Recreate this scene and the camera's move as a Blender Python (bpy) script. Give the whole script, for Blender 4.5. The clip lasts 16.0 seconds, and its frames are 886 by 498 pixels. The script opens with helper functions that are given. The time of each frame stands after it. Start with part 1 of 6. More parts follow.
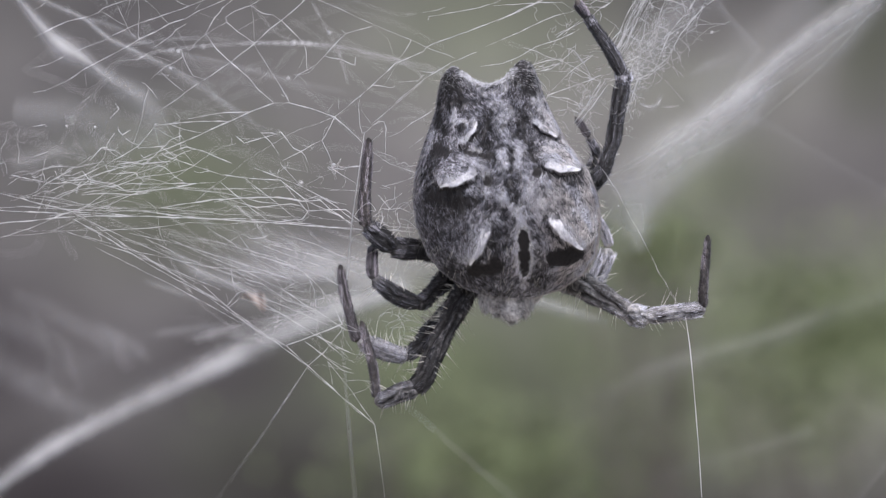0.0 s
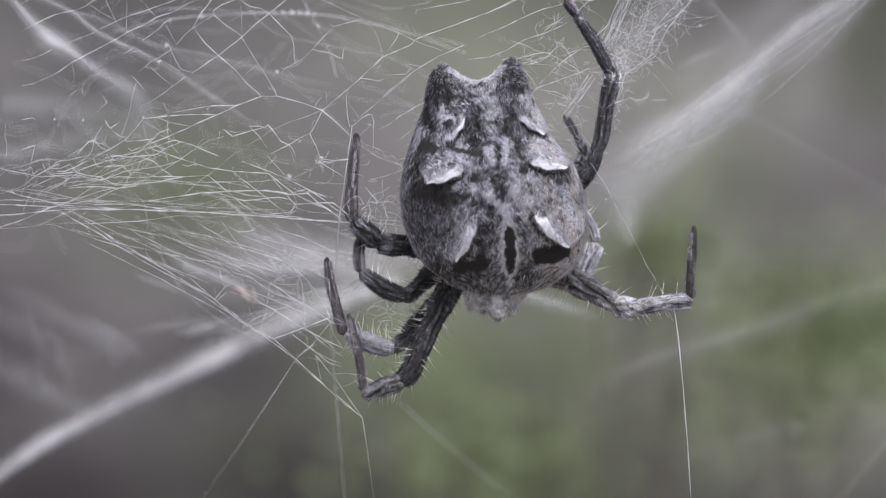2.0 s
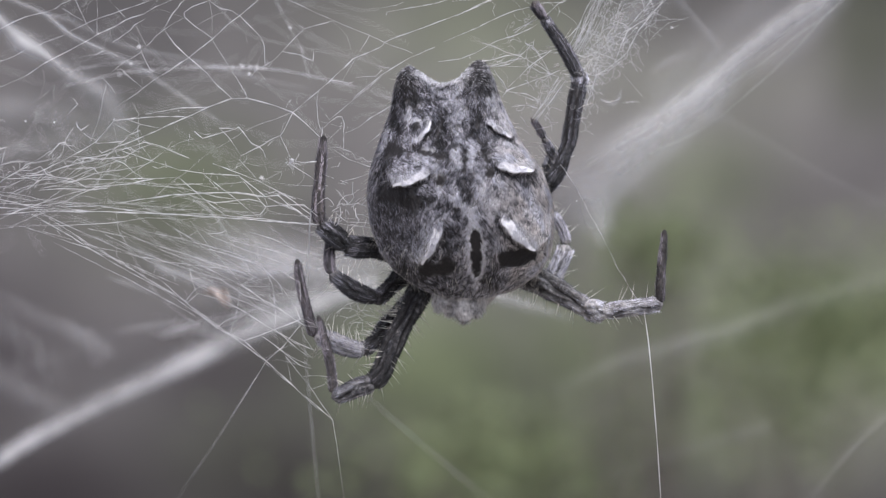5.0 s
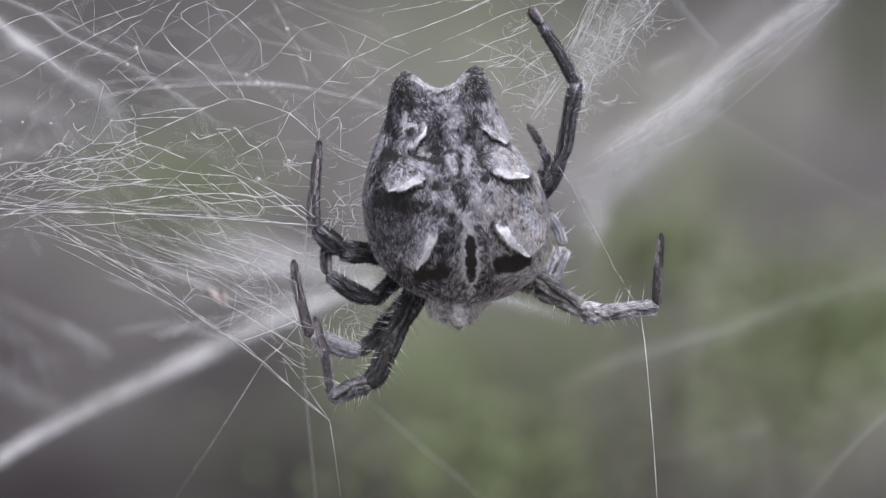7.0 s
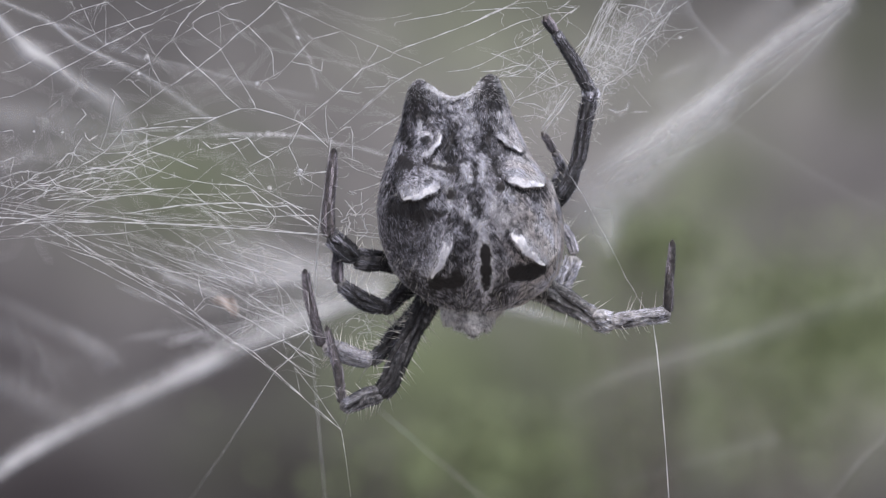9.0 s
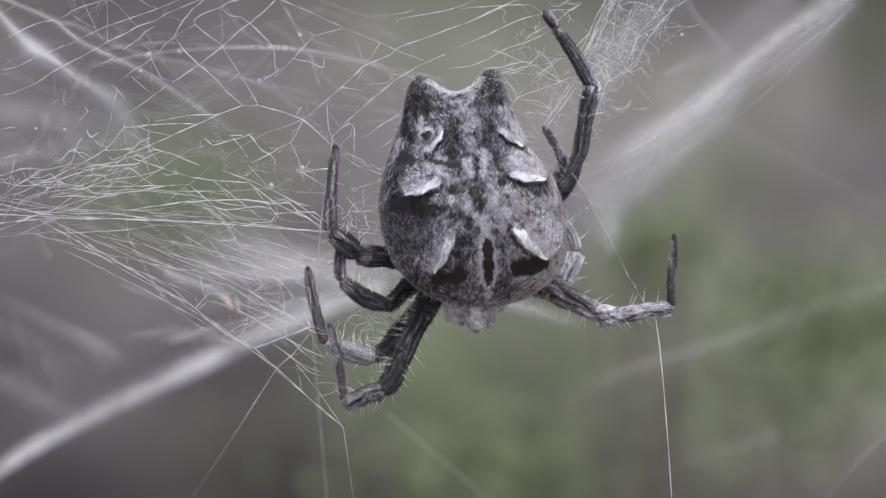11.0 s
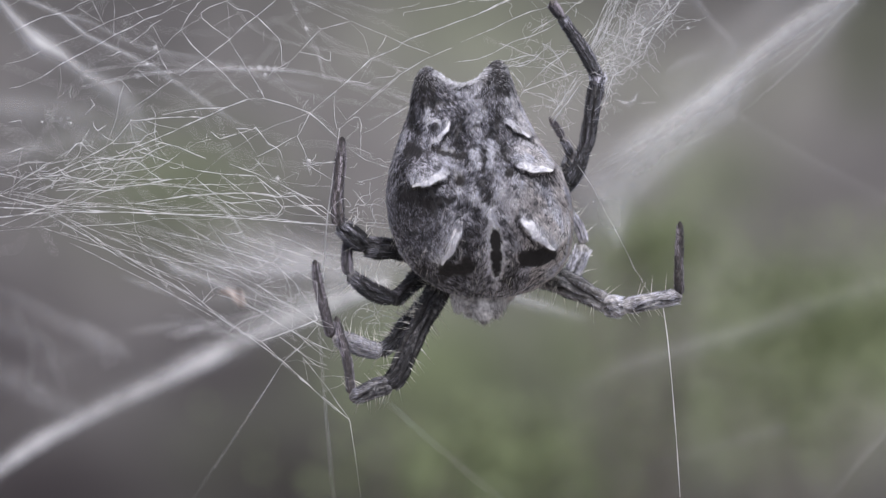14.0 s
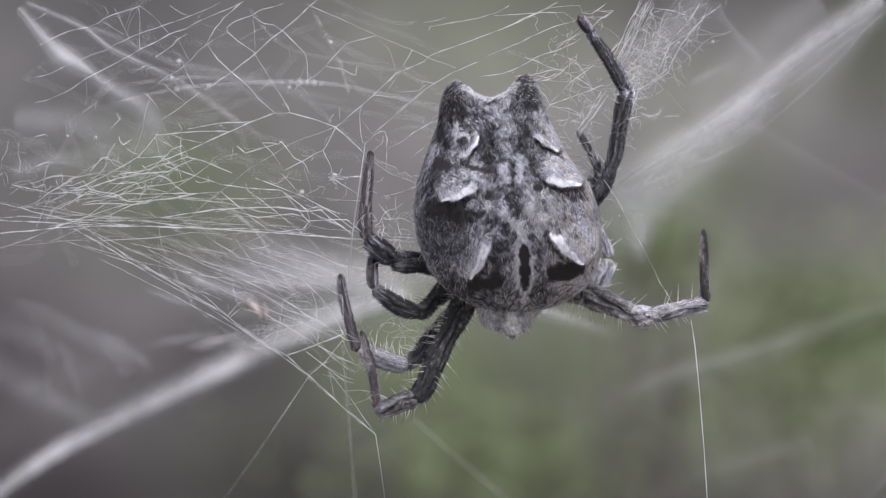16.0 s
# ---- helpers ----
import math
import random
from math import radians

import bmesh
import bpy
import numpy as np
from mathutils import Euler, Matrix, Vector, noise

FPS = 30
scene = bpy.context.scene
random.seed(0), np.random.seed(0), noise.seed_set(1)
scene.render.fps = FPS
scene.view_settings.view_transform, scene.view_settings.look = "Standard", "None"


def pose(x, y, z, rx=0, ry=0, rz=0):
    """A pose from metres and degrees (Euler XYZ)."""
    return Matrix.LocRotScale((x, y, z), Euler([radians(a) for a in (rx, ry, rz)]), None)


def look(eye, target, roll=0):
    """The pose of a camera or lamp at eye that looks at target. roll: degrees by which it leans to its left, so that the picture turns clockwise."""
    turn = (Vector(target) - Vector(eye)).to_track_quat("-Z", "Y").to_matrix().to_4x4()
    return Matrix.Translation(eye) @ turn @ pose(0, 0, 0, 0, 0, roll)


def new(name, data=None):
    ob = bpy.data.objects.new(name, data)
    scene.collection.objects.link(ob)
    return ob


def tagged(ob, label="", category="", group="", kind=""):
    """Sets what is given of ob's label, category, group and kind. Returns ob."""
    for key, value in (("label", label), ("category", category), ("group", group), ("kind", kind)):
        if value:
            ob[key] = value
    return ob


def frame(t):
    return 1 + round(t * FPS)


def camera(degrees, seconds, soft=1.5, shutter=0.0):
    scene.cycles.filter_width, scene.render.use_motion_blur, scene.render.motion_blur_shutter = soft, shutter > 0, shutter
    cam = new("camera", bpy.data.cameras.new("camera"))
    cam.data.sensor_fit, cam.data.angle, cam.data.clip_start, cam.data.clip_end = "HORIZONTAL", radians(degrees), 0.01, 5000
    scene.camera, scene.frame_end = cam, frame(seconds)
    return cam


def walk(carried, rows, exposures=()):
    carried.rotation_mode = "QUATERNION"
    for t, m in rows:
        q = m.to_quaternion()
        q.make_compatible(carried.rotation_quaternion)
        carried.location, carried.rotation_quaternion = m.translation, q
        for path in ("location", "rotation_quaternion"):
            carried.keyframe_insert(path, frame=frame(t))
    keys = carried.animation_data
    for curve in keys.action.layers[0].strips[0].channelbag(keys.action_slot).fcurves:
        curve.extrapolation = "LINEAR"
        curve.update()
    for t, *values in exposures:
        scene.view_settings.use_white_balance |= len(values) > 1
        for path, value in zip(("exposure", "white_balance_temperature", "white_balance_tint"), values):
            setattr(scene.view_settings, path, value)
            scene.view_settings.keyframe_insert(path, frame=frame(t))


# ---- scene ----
# ================= camera =================
cam = camera(20, 16.0, soft=1.2)
cam.data.dof.use_dof = True
cam.data.dof.focus_distance = 0.1168
cam.data.dof.aperture_fstop = 54.0

MM = 0.001
EYE = -0.118


def stand(x, z):
    """The camera's pose for an offset in millimetres across and up: it looks straight ahead."""
    return look((x * MM, EYE, z * MM), (x * MM, 0, z * MM))


walk(cam, [
    (0.0, stand(-0.000, 0.000)),
    (0.5, stand(0.080, 0.239)),
    (1.0, stand(-0.192, 0.372)),
    (1.5, stand(0.146, -0.073)),
    (2.0, stand(0.577, -0.318)),
    (2.5, stand(1.008, -0.498)),
    (3.0, stand(1.055, -0.378)),
    (3.5, stand(1.254, -0.252)),
    (4.0, stand(1.553, -0.232)),
    (6.5, stand(2.156, -0.206)),
    (7.0, stand(2.116, -0.186)),
    (7.5, stand(1.951, -0.020)),
    (8.0, stand(1.725, 0.100)),
    (8.5, stand(1.579, 0.192)),
    (9.0, stand(1.566, 0.265)),
    (11.5, stand(1.473, 0.060)),
    (12.0, stand(1.659, 0.020)),
    (12.5, stand(1.572, -0.007)),
    (13.0, stand(1.367, -0.119)),
    (13.5, stand(1.281, -0.086)),
    (14.0, stand(1.168, -0.199)),
    (14.5, stand(0.644, -0.299)),
    (15.0, stand(0.226, 0.551)),
    (15.5, stand(0.186, 0.590)),
    (16.0, stand(-0.046, 0.471)),
], exposures=[(0, 0.55, 6270, 11), (16, 0.55, 6270, 11)])

# ================= light =================
world = bpy.data.worlds.new("sky")
scene.world = world
world.use_nodes = True
wn = world.node_tree.nodes
sky = wn.new("ShaderNodeTexSky")
sky.sky_type = "NISHITA"
sky.sun_disc = False
sky.sun_elevation = radians(60)
sky.sun_rotation = radians(200)
sky.air_density, sky.dust_density = 1.0, 4.0
wn["Background"].inputs["Strength"].default_value = 0.12
world.node_tree.links.new(sky.outputs[0], wn["Background"].inputs[0])
sun = new("sun", bpy.data.lights.new("sun", "SUN"))
sun.data.energy, sun.data.angle, sun.data.color = 2.4, radians(40), (1.0, 0.99, 0.98)
sun.matrix_world = look((0.42, -0.80, 0.95), (0, 0, 0))


# ================= materials =================
def ramp(nt, fac, stops):
    n = nt.nodes.new("ShaderNodeValToRGB")
    e = n.color_ramp.elements
    while len(e) < len(stops):
        e.new(0.5)
    for el, (p, c) in zip(e, stops):
        el.position, el.color = p, (*c, 1)
    nt.links.new(fac, n.inputs[0])
    return n.outputs[0]


def noise_tex(nt, vec, scale, detail=3.0, rough=0.55, stretch=None):
    if stretch:
        m = nt.nodes.new("ShaderNodeMapping")
        m.inputs["Scale"].default_value = stretch
        nt.links.new(vec, m.inputs[0])
        vec = m.outputs[0]
    n = nt.nodes.new("ShaderNodeTexNoise")
    n.inputs["Scale"].default_value, n.inputs["Detail"].default_value = scale, detail
    n.inputs["Roughness"].default_value = rough
    nt.links.new(vec, n.inputs["Vector"])
    return n.outputs[0]


def mixc(nt, fac, a, b, mode="MIX"):
    n = nt.nodes.new("ShaderNodeMix")
    n.data_type, n.blend_type = "RGBA", mode
    for sock, v in ((n.inputs[0], fac), (n.inputs[6], a), (n.inputs[7], b)):
        if isinstance(v, (int, float)):
            sock.default_value = v
        elif isinstance(v, tuple):
            sock.default_value = (*v, 1)
        else:
            nt.links.new(v, sock)
    return n.outputs[2]


def attr(nt, name):
    n = nt.nodes.new("ShaderNodeAttribute")
    n.attribute_name = name
    return n.outputs["Fac"]


def bump(nt, height, strength, dist):
    n = nt.nodes.new("ShaderNodeBump")
    n.inputs["Strength"].default_value, n.inputs["Distance"].default_value = strength, dist
    nt.links.new(height, n.inputs["Height"])
    return n.outputs[0]


def base(name, rough=0.7, spec=0.3):
    m = bpy.data.materials.new(name)
    m.use_nodes = True
    nt = m.node_tree
    b = nt.nodes["Principled BSDF"]
    b.inputs["Roughness"].default_value = rough
    b.inputs["Specular IOR Level"].default_value = spec
    co = nt.nodes.new("ShaderNodeTexCoord").outputs["Object"]
    return m, nt, b, co


def abdomen_material():
    m, nt, b, co = base("furry_abdomen", 0.75, 0.25)
    fine = noise_tex(nt, co, 5200, 4, 0.7, (1, 1, 0.35))
    coarse = noise_tex(nt, co, 900, 3)
    grey = ramp(nt, fine, [(0.34, (0.016, 0.015, 0.017)), (0.5, (0.055, 0.053, 0.058)), (0.68, (0.18, 0.175, 0.185))])
    stain = ramp(nt, coarse, [(0.36, (0.45, 0.42, 0.42)), (0.62, (1.0, 0.97, 0.96))])
    c = mixc(nt, 1.0, grey, stain, "MULTIPLY")
    pale = ramp(nt, fine, [(0.3, (0.08, 0.078, 0.082)), (0.65, (0.55, 0.54, 0.56))])
    c = mixc(nt, attr(nt, "pale"), c, pale)
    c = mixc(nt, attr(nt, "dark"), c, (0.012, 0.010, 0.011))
    nt.links.new(c, b.inputs["Base Color"])
    nt.links.new(bump(nt, fine, 0.7, 0.00012), b.inputs["Normal"])
    return m


def tubercle_material():
    m, nt, b, co = base("pale_tubercle", 0.55, 0.35)
    fine = noise_tex(nt, co, 4200, 4, 0.65, (1, 1, 0.4))
    c = mixc(nt, attr(nt, "tip"), ramp(nt, fine, [(0.35, (0.07, 0.068, 0.075)), (0.62, (0.32, 0.31, 0.34))]),
             ramp(nt, fine, [(0.3, (0.66, 0.64, 0.68)), (0.65, (0.90, 0.88, 0.92))]))
    nt.links.new(c, b.inputs["Base Color"])
    nt.links.new(bump(nt, fine, 0.5, 0.0001), b.inputs["Normal"])
    return m


def leg_material(name, lo, mid, hi):
    m, nt, b, co = base(name, 0.72, 0.3)
    fine = noise_tex(nt, co, 4200, 4, 0.7)
    blotch = noise_tex(nt, co, 1100, 3)
    c = ramp(nt, fine, [(0.33, lo), (0.5, mid), (0.7, hi)])
    c = mixc(nt, 1.0, c, ramp(nt, blotch, [(0.36, (0.4, 0.38, 0.38)), (0.6, (1, 0.97, 0.95))]), "MULTIPLY")
    c = mixc(nt, attr(nt, "dark"), c, (0.012, 0.010, 0.010))
    nt.links.new(c, b.inputs["Base Color"])
    nt.links.new(bump(nt, fine, 0.6, 0.0001), b.inputs["Normal"])
    return m


def hair_material(name, stops, rough=0.45):
    m, nt, b, co = base(name, rough, 0.4)
    g = nt.nodes.new("ShaderNodeNewGeometry")
    nt.links.new(ramp(nt, g.outputs["Random Per Island"], stops), b.inputs["Base Color"])
    return m


def coat_material(name, tint):
    """Fur whose shade follows the coat's pattern and the light painted into it, hair by hair."""
    m, nt, b, co = base(name, 0.5, 0.35)
    g = nt.nodes.new("ShaderNodeNewGeometry")
    add = nt.nodes.new("ShaderNodeMath")
    add.operation = "MULTIPLY_ADD"
    nt.links.new(g.outputs["Random Per Island"], add.inputs[0])
    add.inputs[1].default_value = 0.32
    nt.links.new(attr(nt, "tone"), add.inputs[2])
    c = ramp(nt, add.outputs[0], [(0.34, (0.012, 0.012, 0.014)), (0.54, (0.085, 0.084, 0.102)), (0.76, (0.42, 0.41, 0.485)), (1.0, (0.86, 0.85, 0.95))])
    c = mixc(nt, 1.0, c, tint, "MULTIPLY")
    warm = mixc(nt, 1.0, c, (1.0, 0.94, 0.85), "MULTIPLY")
    nt.links.new(mixc(nt, attr(nt, "warm"), c, warm), b.inputs["Base Color"])
    return m


def silk_material(name, tint, clear, scale=900.0):
    """White silk that lets some light through."""
    m, nt, b, co = base(name, 0.4, 0.5)
    n = noise_tex(nt, co, scale, 3)
    b.inputs["Base Color"].default_value = (*tint, 1)
    tr = nt.nodes.new("ShaderNodeBsdfTranslucent")
    tr.inputs[0].default_value = (*tint, 1)
    mx = nt.nodes.new("ShaderNodeMixShader")
    mx.inputs[0].default_value = 0.45
    nt.links.new(b.outputs[0], mx.inputs[1])
    nt.links.new(tr.outputs[0], mx.inputs[2])
    gap = nt.nodes.new("ShaderNodeBsdfTransparent")
    my = nt.nodes.new("ShaderNodeMixShader")
    r = ramp(nt, n, [(0.3, (clear[0],) * 3), (0.7, (clear[1],) * 3)])
    nt.links.new(r, my.inputs[0])
    nt.links.new(mx.outputs[0], my.inputs[1])
    nt.links.new(gap.outputs[0], my.inputs[2])
    nt.links.new(my.outputs[0], nt.nodes["Material Output"].inputs[0])
    return m


def veil_material(name, thin):
    """A sheet of very fine silk; the float 'dense' on the mesh says how closely it is spun."""
    m, nt, b, co = base(name, 0.5, 0.2)
    b.inputs["Base Color"].default_value = (0.82, 0.81, 0.83, 1)
    tr = nt.nodes.new("ShaderNodeBsdfTranslucent")
    tr.inputs[0].default_value = (0.82, 0.81, 0.83, 1)
    mx = nt.nodes.new("ShaderNodeMixShader")
    mx.inputs[0].default_value = 0.5
    nt.links.new(b.outputs[0], mx.inputs[1])
    nt.links.new(tr.outputs[0], mx.inputs[2])
    streak = noise_tex(nt, co, 160, 5, 0.65)
    mul = nt.nodes.new("ShaderNodeMath")
    mul.operation = "MULTIPLY"
    nt.links.new(ramp(nt, streak, [(0.35, (0.35,) * 3), (0.7, (1.0,) * 3)]), mul.inputs[0])
    nt.links.new(attr(nt, "dense"), mul.inputs[1])
    mu2 = nt.nodes.new("ShaderNodeMath")
    mu2.operation = "MULTIPLY"
    nt.links.new(mul.outputs[0], mu2.inputs[0])
    mu2.inputs[1].default_value = thin
    gap = nt.nodes.new("ShaderNodeBsdfTransparent")
    my = nt.nodes.new("ShaderNodeMixShader")
    nt.links.new(mu2.outputs[0], my.inputs[0])
    nt.links.new(gap.outputs[0], my.inputs[1])
    nt.links.new(mx.outputs[0], my.inputs[2])
    nt.links.new(my.outputs[0], nt.nodes["Material Output"].inputs[0])
    return m


def ground_material():
    m, nt, b, co = base("dry_earth", 0.95, 0.1)
    n = noise_tex(nt, co, 6, 6)
    nt.links.new(ramp(nt, n, [(0.3, (0.20, 0.185, 0.165)), (0.7, (0.36, 0.335, 0.30))]), b.inputs["Base Color"])
    return m


def thicket_material():
    m, nt, b, co = base("twig_and_leaf_thicket", 0.95, 0.1)
    big = noise_tex(nt, co, 5.0, 2)
    small = noise_tex(nt, co, 16, 4)
    c = ramp(nt, big, [(0.36, (0.10, 0.094, 0.096)), (0.5, (0.132, 0.124, 0.126)), (0.64, (0.158, 0.149, 0.148))])
    green = ramp(nt, big, [(0.36, (0.113, 0.139, 0.069)), (0.64, (0.140, 0.172, 0.084))])
    c = mixc(nt, attr(nt, "leafy"), c, green)
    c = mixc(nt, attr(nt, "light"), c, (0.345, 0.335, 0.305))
    c = mixc(nt, attr(nt, "gap_shade"), c, (0.035, 0.03, 0.033))
    c = mixc(nt, 1.0, c, ramp(nt, small, [(0.3, (0.8, 0.8, 0.8)), (0.7, (1, 1, 1))]), "MULTIPLY")
    nt.links.new(c, b.inputs["Base Color"])
    return m


def leaf_material():
    m, nt, b, co = base("green_leaf", 0.6, 0.3)
    g = nt.nodes.new("ShaderNodeNewGeometry")
    c = ramp(nt, g.outputs["Random Per Island"], [(0.0, (0.125, 0.148, 0.078)), (0.5, (0.138, 0.164, 0.086)), (1.0, (0.150, 0.178, 0.094))])
    nt.links.new(c, b.inputs["Base Color"])
    return m


ABDOMEN = abdomen_material()
TUBERCLE = tubercle_material()
LEG = leg_material("grey_brown_leg", (0.025, 0.024, 0.027), (0.14, 0.137, 0.145), (0.48, 0.47, 0.485))
DARK_LEG = leg_material("dark_leg", (0.014, 0.014, 0.016), (0.056, 0.055, 0.061), (0.22, 0.218, 0.232))
TARSUS = leg_material("dark_tarsus", (0.022, 0.019, 0.019), (0.080, 0.071, 0.071), (0.23, 0.21, 0.205))
PALE_LEG = leg_material("pale_leg", (0.16, 0.158, 0.166), (0.42, 0.415, 0.428), (0.74, 0.73, 0.745))
FORE_LEG = leg_material("striped_leg", (0.07, 0.069, 0.072), (0.27, 0.266, 0.275), (0.62, 0.61, 0.625))
HEAD = leg_material("pale_head", (0.16, 0.157, 0.165), (0.50, 0.49, 0.51), (0.82, 0.81, 0.83))
MID_LEG = leg_material("ridged_leg", (0.014, 0.014, 0.016), (0.066, 0.065, 0.071), (0.28, 0.276, 0.29))
COAT = coat_material("patterned_fur", (1.0, 1.0, 1.0))
FOOT_COAT = coat_material("brown_fur", (1.0, 0.92, 0.90))
PALE_FUR = hair_material("pale_fur", [(0.0, (0.22, 0.216, 0.226)), (0.5, (0.52, 0.51, 0.53)), (1.0, (0.84, 0.83, 0.85))])
BRISTLE = hair_material("cream_bristle", [(0.0, (0.42, 0.40, 0.37)), (1.0, (0.85, 0.82, 0.77))])
SILK = silk_material("silk", (0.80, 0.79, 0.81), (0.05, 0.4))
VEIL = veil_material("silk_veil", 1.0)
DEBRIS = leg_material("dry_debris", (0.45, 0.37, 0.33), (0.6, 0.51, 0.47), (0.75, 0.67, 0.63))
EARTH = ground_material()
THICKET = thicket_material()
LEAF = leaf_material()
STEM = leg_material("grey_stem", (0.08, 0.075, 0.07), (0.16, 0.15, 0.14), (0.25, 0.23, 0.21))


# ================= mesh helpers =================
def mesh(name, verts, faces, material, parent=None, label="", smooth=True, attrs=None, at=(0, 0, 0), scale=MM):
    """One mesh object from points in millimetres, taken relative to at."""
    v = (np.asarray(verts, float) - np.asarray(at, float)) * scale
    me = bpy.data.meshes.new(name)
    me.from_pydata(v.tolist(), [], faces)
    me.polygons.foreach_set("use_smooth", [smooth] * len(me.polygons))
    for key, values in (attrs or {}).items():
        a = me.attributes.new(key, "FLOAT", "POINT")
        a.data.foreach_set("value", np.asarray(values, np.float32))
    me.materials.append(material)
    me.update()
    ob = new(name, me)
    if parent:
        ob.parent = parent
    if label:
        tagged(ob, label)
    return ob


def grid_faces(rows, cols, wrap):
    f = []
    for i in range(rows - 1):
        for j in range(cols if wrap else cols - 1):
            k = (j + 1) % cols
            f.append((i * cols + j, i * cols + k, (i + 1) * cols + k, (i + 1) * cols + j))
    return f


def curve_through(points, step):
    """A smooth line through the points (Catmull-Rom), about one point every step."""
    p = np.asarray(points, float)
    if len(p) == 2:
        n = max(2, int(np.linalg.norm(p[1] - p[0]) / step))
        return p[0] + (p[1] - p[0]) * np.linspace(0, 1, n + 1)[:, None]
    q = np.vstack([2 * p[0] - p[1], p, 2 * p[-1] - p[-2]])
    out = []
    for i in range(1, len(q) - 2):
        a, b, c, d = q[i - 1:i + 3]
        n = max(2, int(np.linalg.norm(c - b) / step))
        for t in np.arange(n) / n:
            out.append(0.5 * (2 * b + (c - a) * t + (2 * a - 5 * b + 4 * c - d) * t * t + (3 * b - a - 3 * c + d) * t ** 3))
    out.append(p[-1])
    return np.array(out)


def tube(line, radii, sides, turn=0.0):
    """Points and faces of a tube along a line, closed at both ends."""
    line = np.asarray(line, float)
    n = len(line)
    tang = np.gradient(line, axis=0)
    tang /= np.linalg.norm(tang, axis=1)[:, None] + 1e-12
    ref = np.array([0.13, -1.0, 0.21]) if abs(tang[0][1]) < 0.8 else np.array([1.0, 0.1, 0.2])
    side = np.cross(tang, ref)
    side /= np.linalg.norm(side, axis=1)[:, None] + 1e-12
    up = np.cross(side, tang)
    ang = turn + np.arange(sides) * 2 * math.pi / sides
    ring = np.cos(ang)[None, :, None] * side[:, None, :] + np.sin(ang)[None, :, None] * up[:, None, :]
    rad = np.asarray(radii, float)
    if rad.ndim == 1:
        rad = np.repeat(rad[:, None], sides, 1)
    v = (line[:, None, :] + ring * rad[:, :, None]).reshape(-1, 3)
    f = grid_faces(n, sides, True)
    f.append(tuple(range(sides))[::-1])
    f.append(tuple((n - 1) * sides + j for j in range(sides)))
    return v, f


def gather(pieces):
    """Several (points, faces) in one."""
    vs, fs, k = [], [], 0
    for v, f in pieces:
        vs.append(v)
        fs += [tuple(i + k for i in q) for q in f]
        k += len(v)
    return np.vstack(vs), fs


def spikes(roots, tips, radius):
    """Three-sided hairs, each from root to tip with a slight bow."""
    roots, tips = np.asarray(roots), np.asarray(tips)
    d = tips - roots
    ln = np.linalg.norm(d, axis=1)[:, None] + 1e-9
    s = np.cross(d, np.random.normal(size=d.shape))
    s /= np.linalg.norm(s, axis=1)[:, None] + 1e-9
    u = np.cross(d / ln, s)
    r = np.broadcast_to(np.asarray(radius, float).reshape(-1, 1), ln.shape)
    a, b, c = roots + s * r, roots + (-0.5 * s + 0.87 * u) * r, roots + (-0.5 * s - 0.87 * u) * r
    v = np.stack([a, b, c, tips], 1).reshape(-1, 3)
    f = []
    for i in range(0, len(v), 4):
        f += [(i, i + 1, i + 3), (i + 1, i + 2, i + 3), (i + 2, i, i + 3)]
    return v, f


# ================= ground and distance =================
def ground():
    n = 41
    g = np.linspace(-1, 1, n)
    x, y = np.meshgrid(np.sign(g) * np.abs(g) ** 3 * 900, np.sign(g) * np.abs(g) ** 3 * 900)
    z = -0.62 + 0.03 * np.sin(x * 2.3) * np.cos(y * 1.7)
    v = np.stack([x, y, z], -1).reshape(-1, 3)
    tagged(mesh("ground", v, grid_faces(n, n, False), EARTH, scale=1.0),
           "dry brown bare earth below the web", "ground", kind="structure")


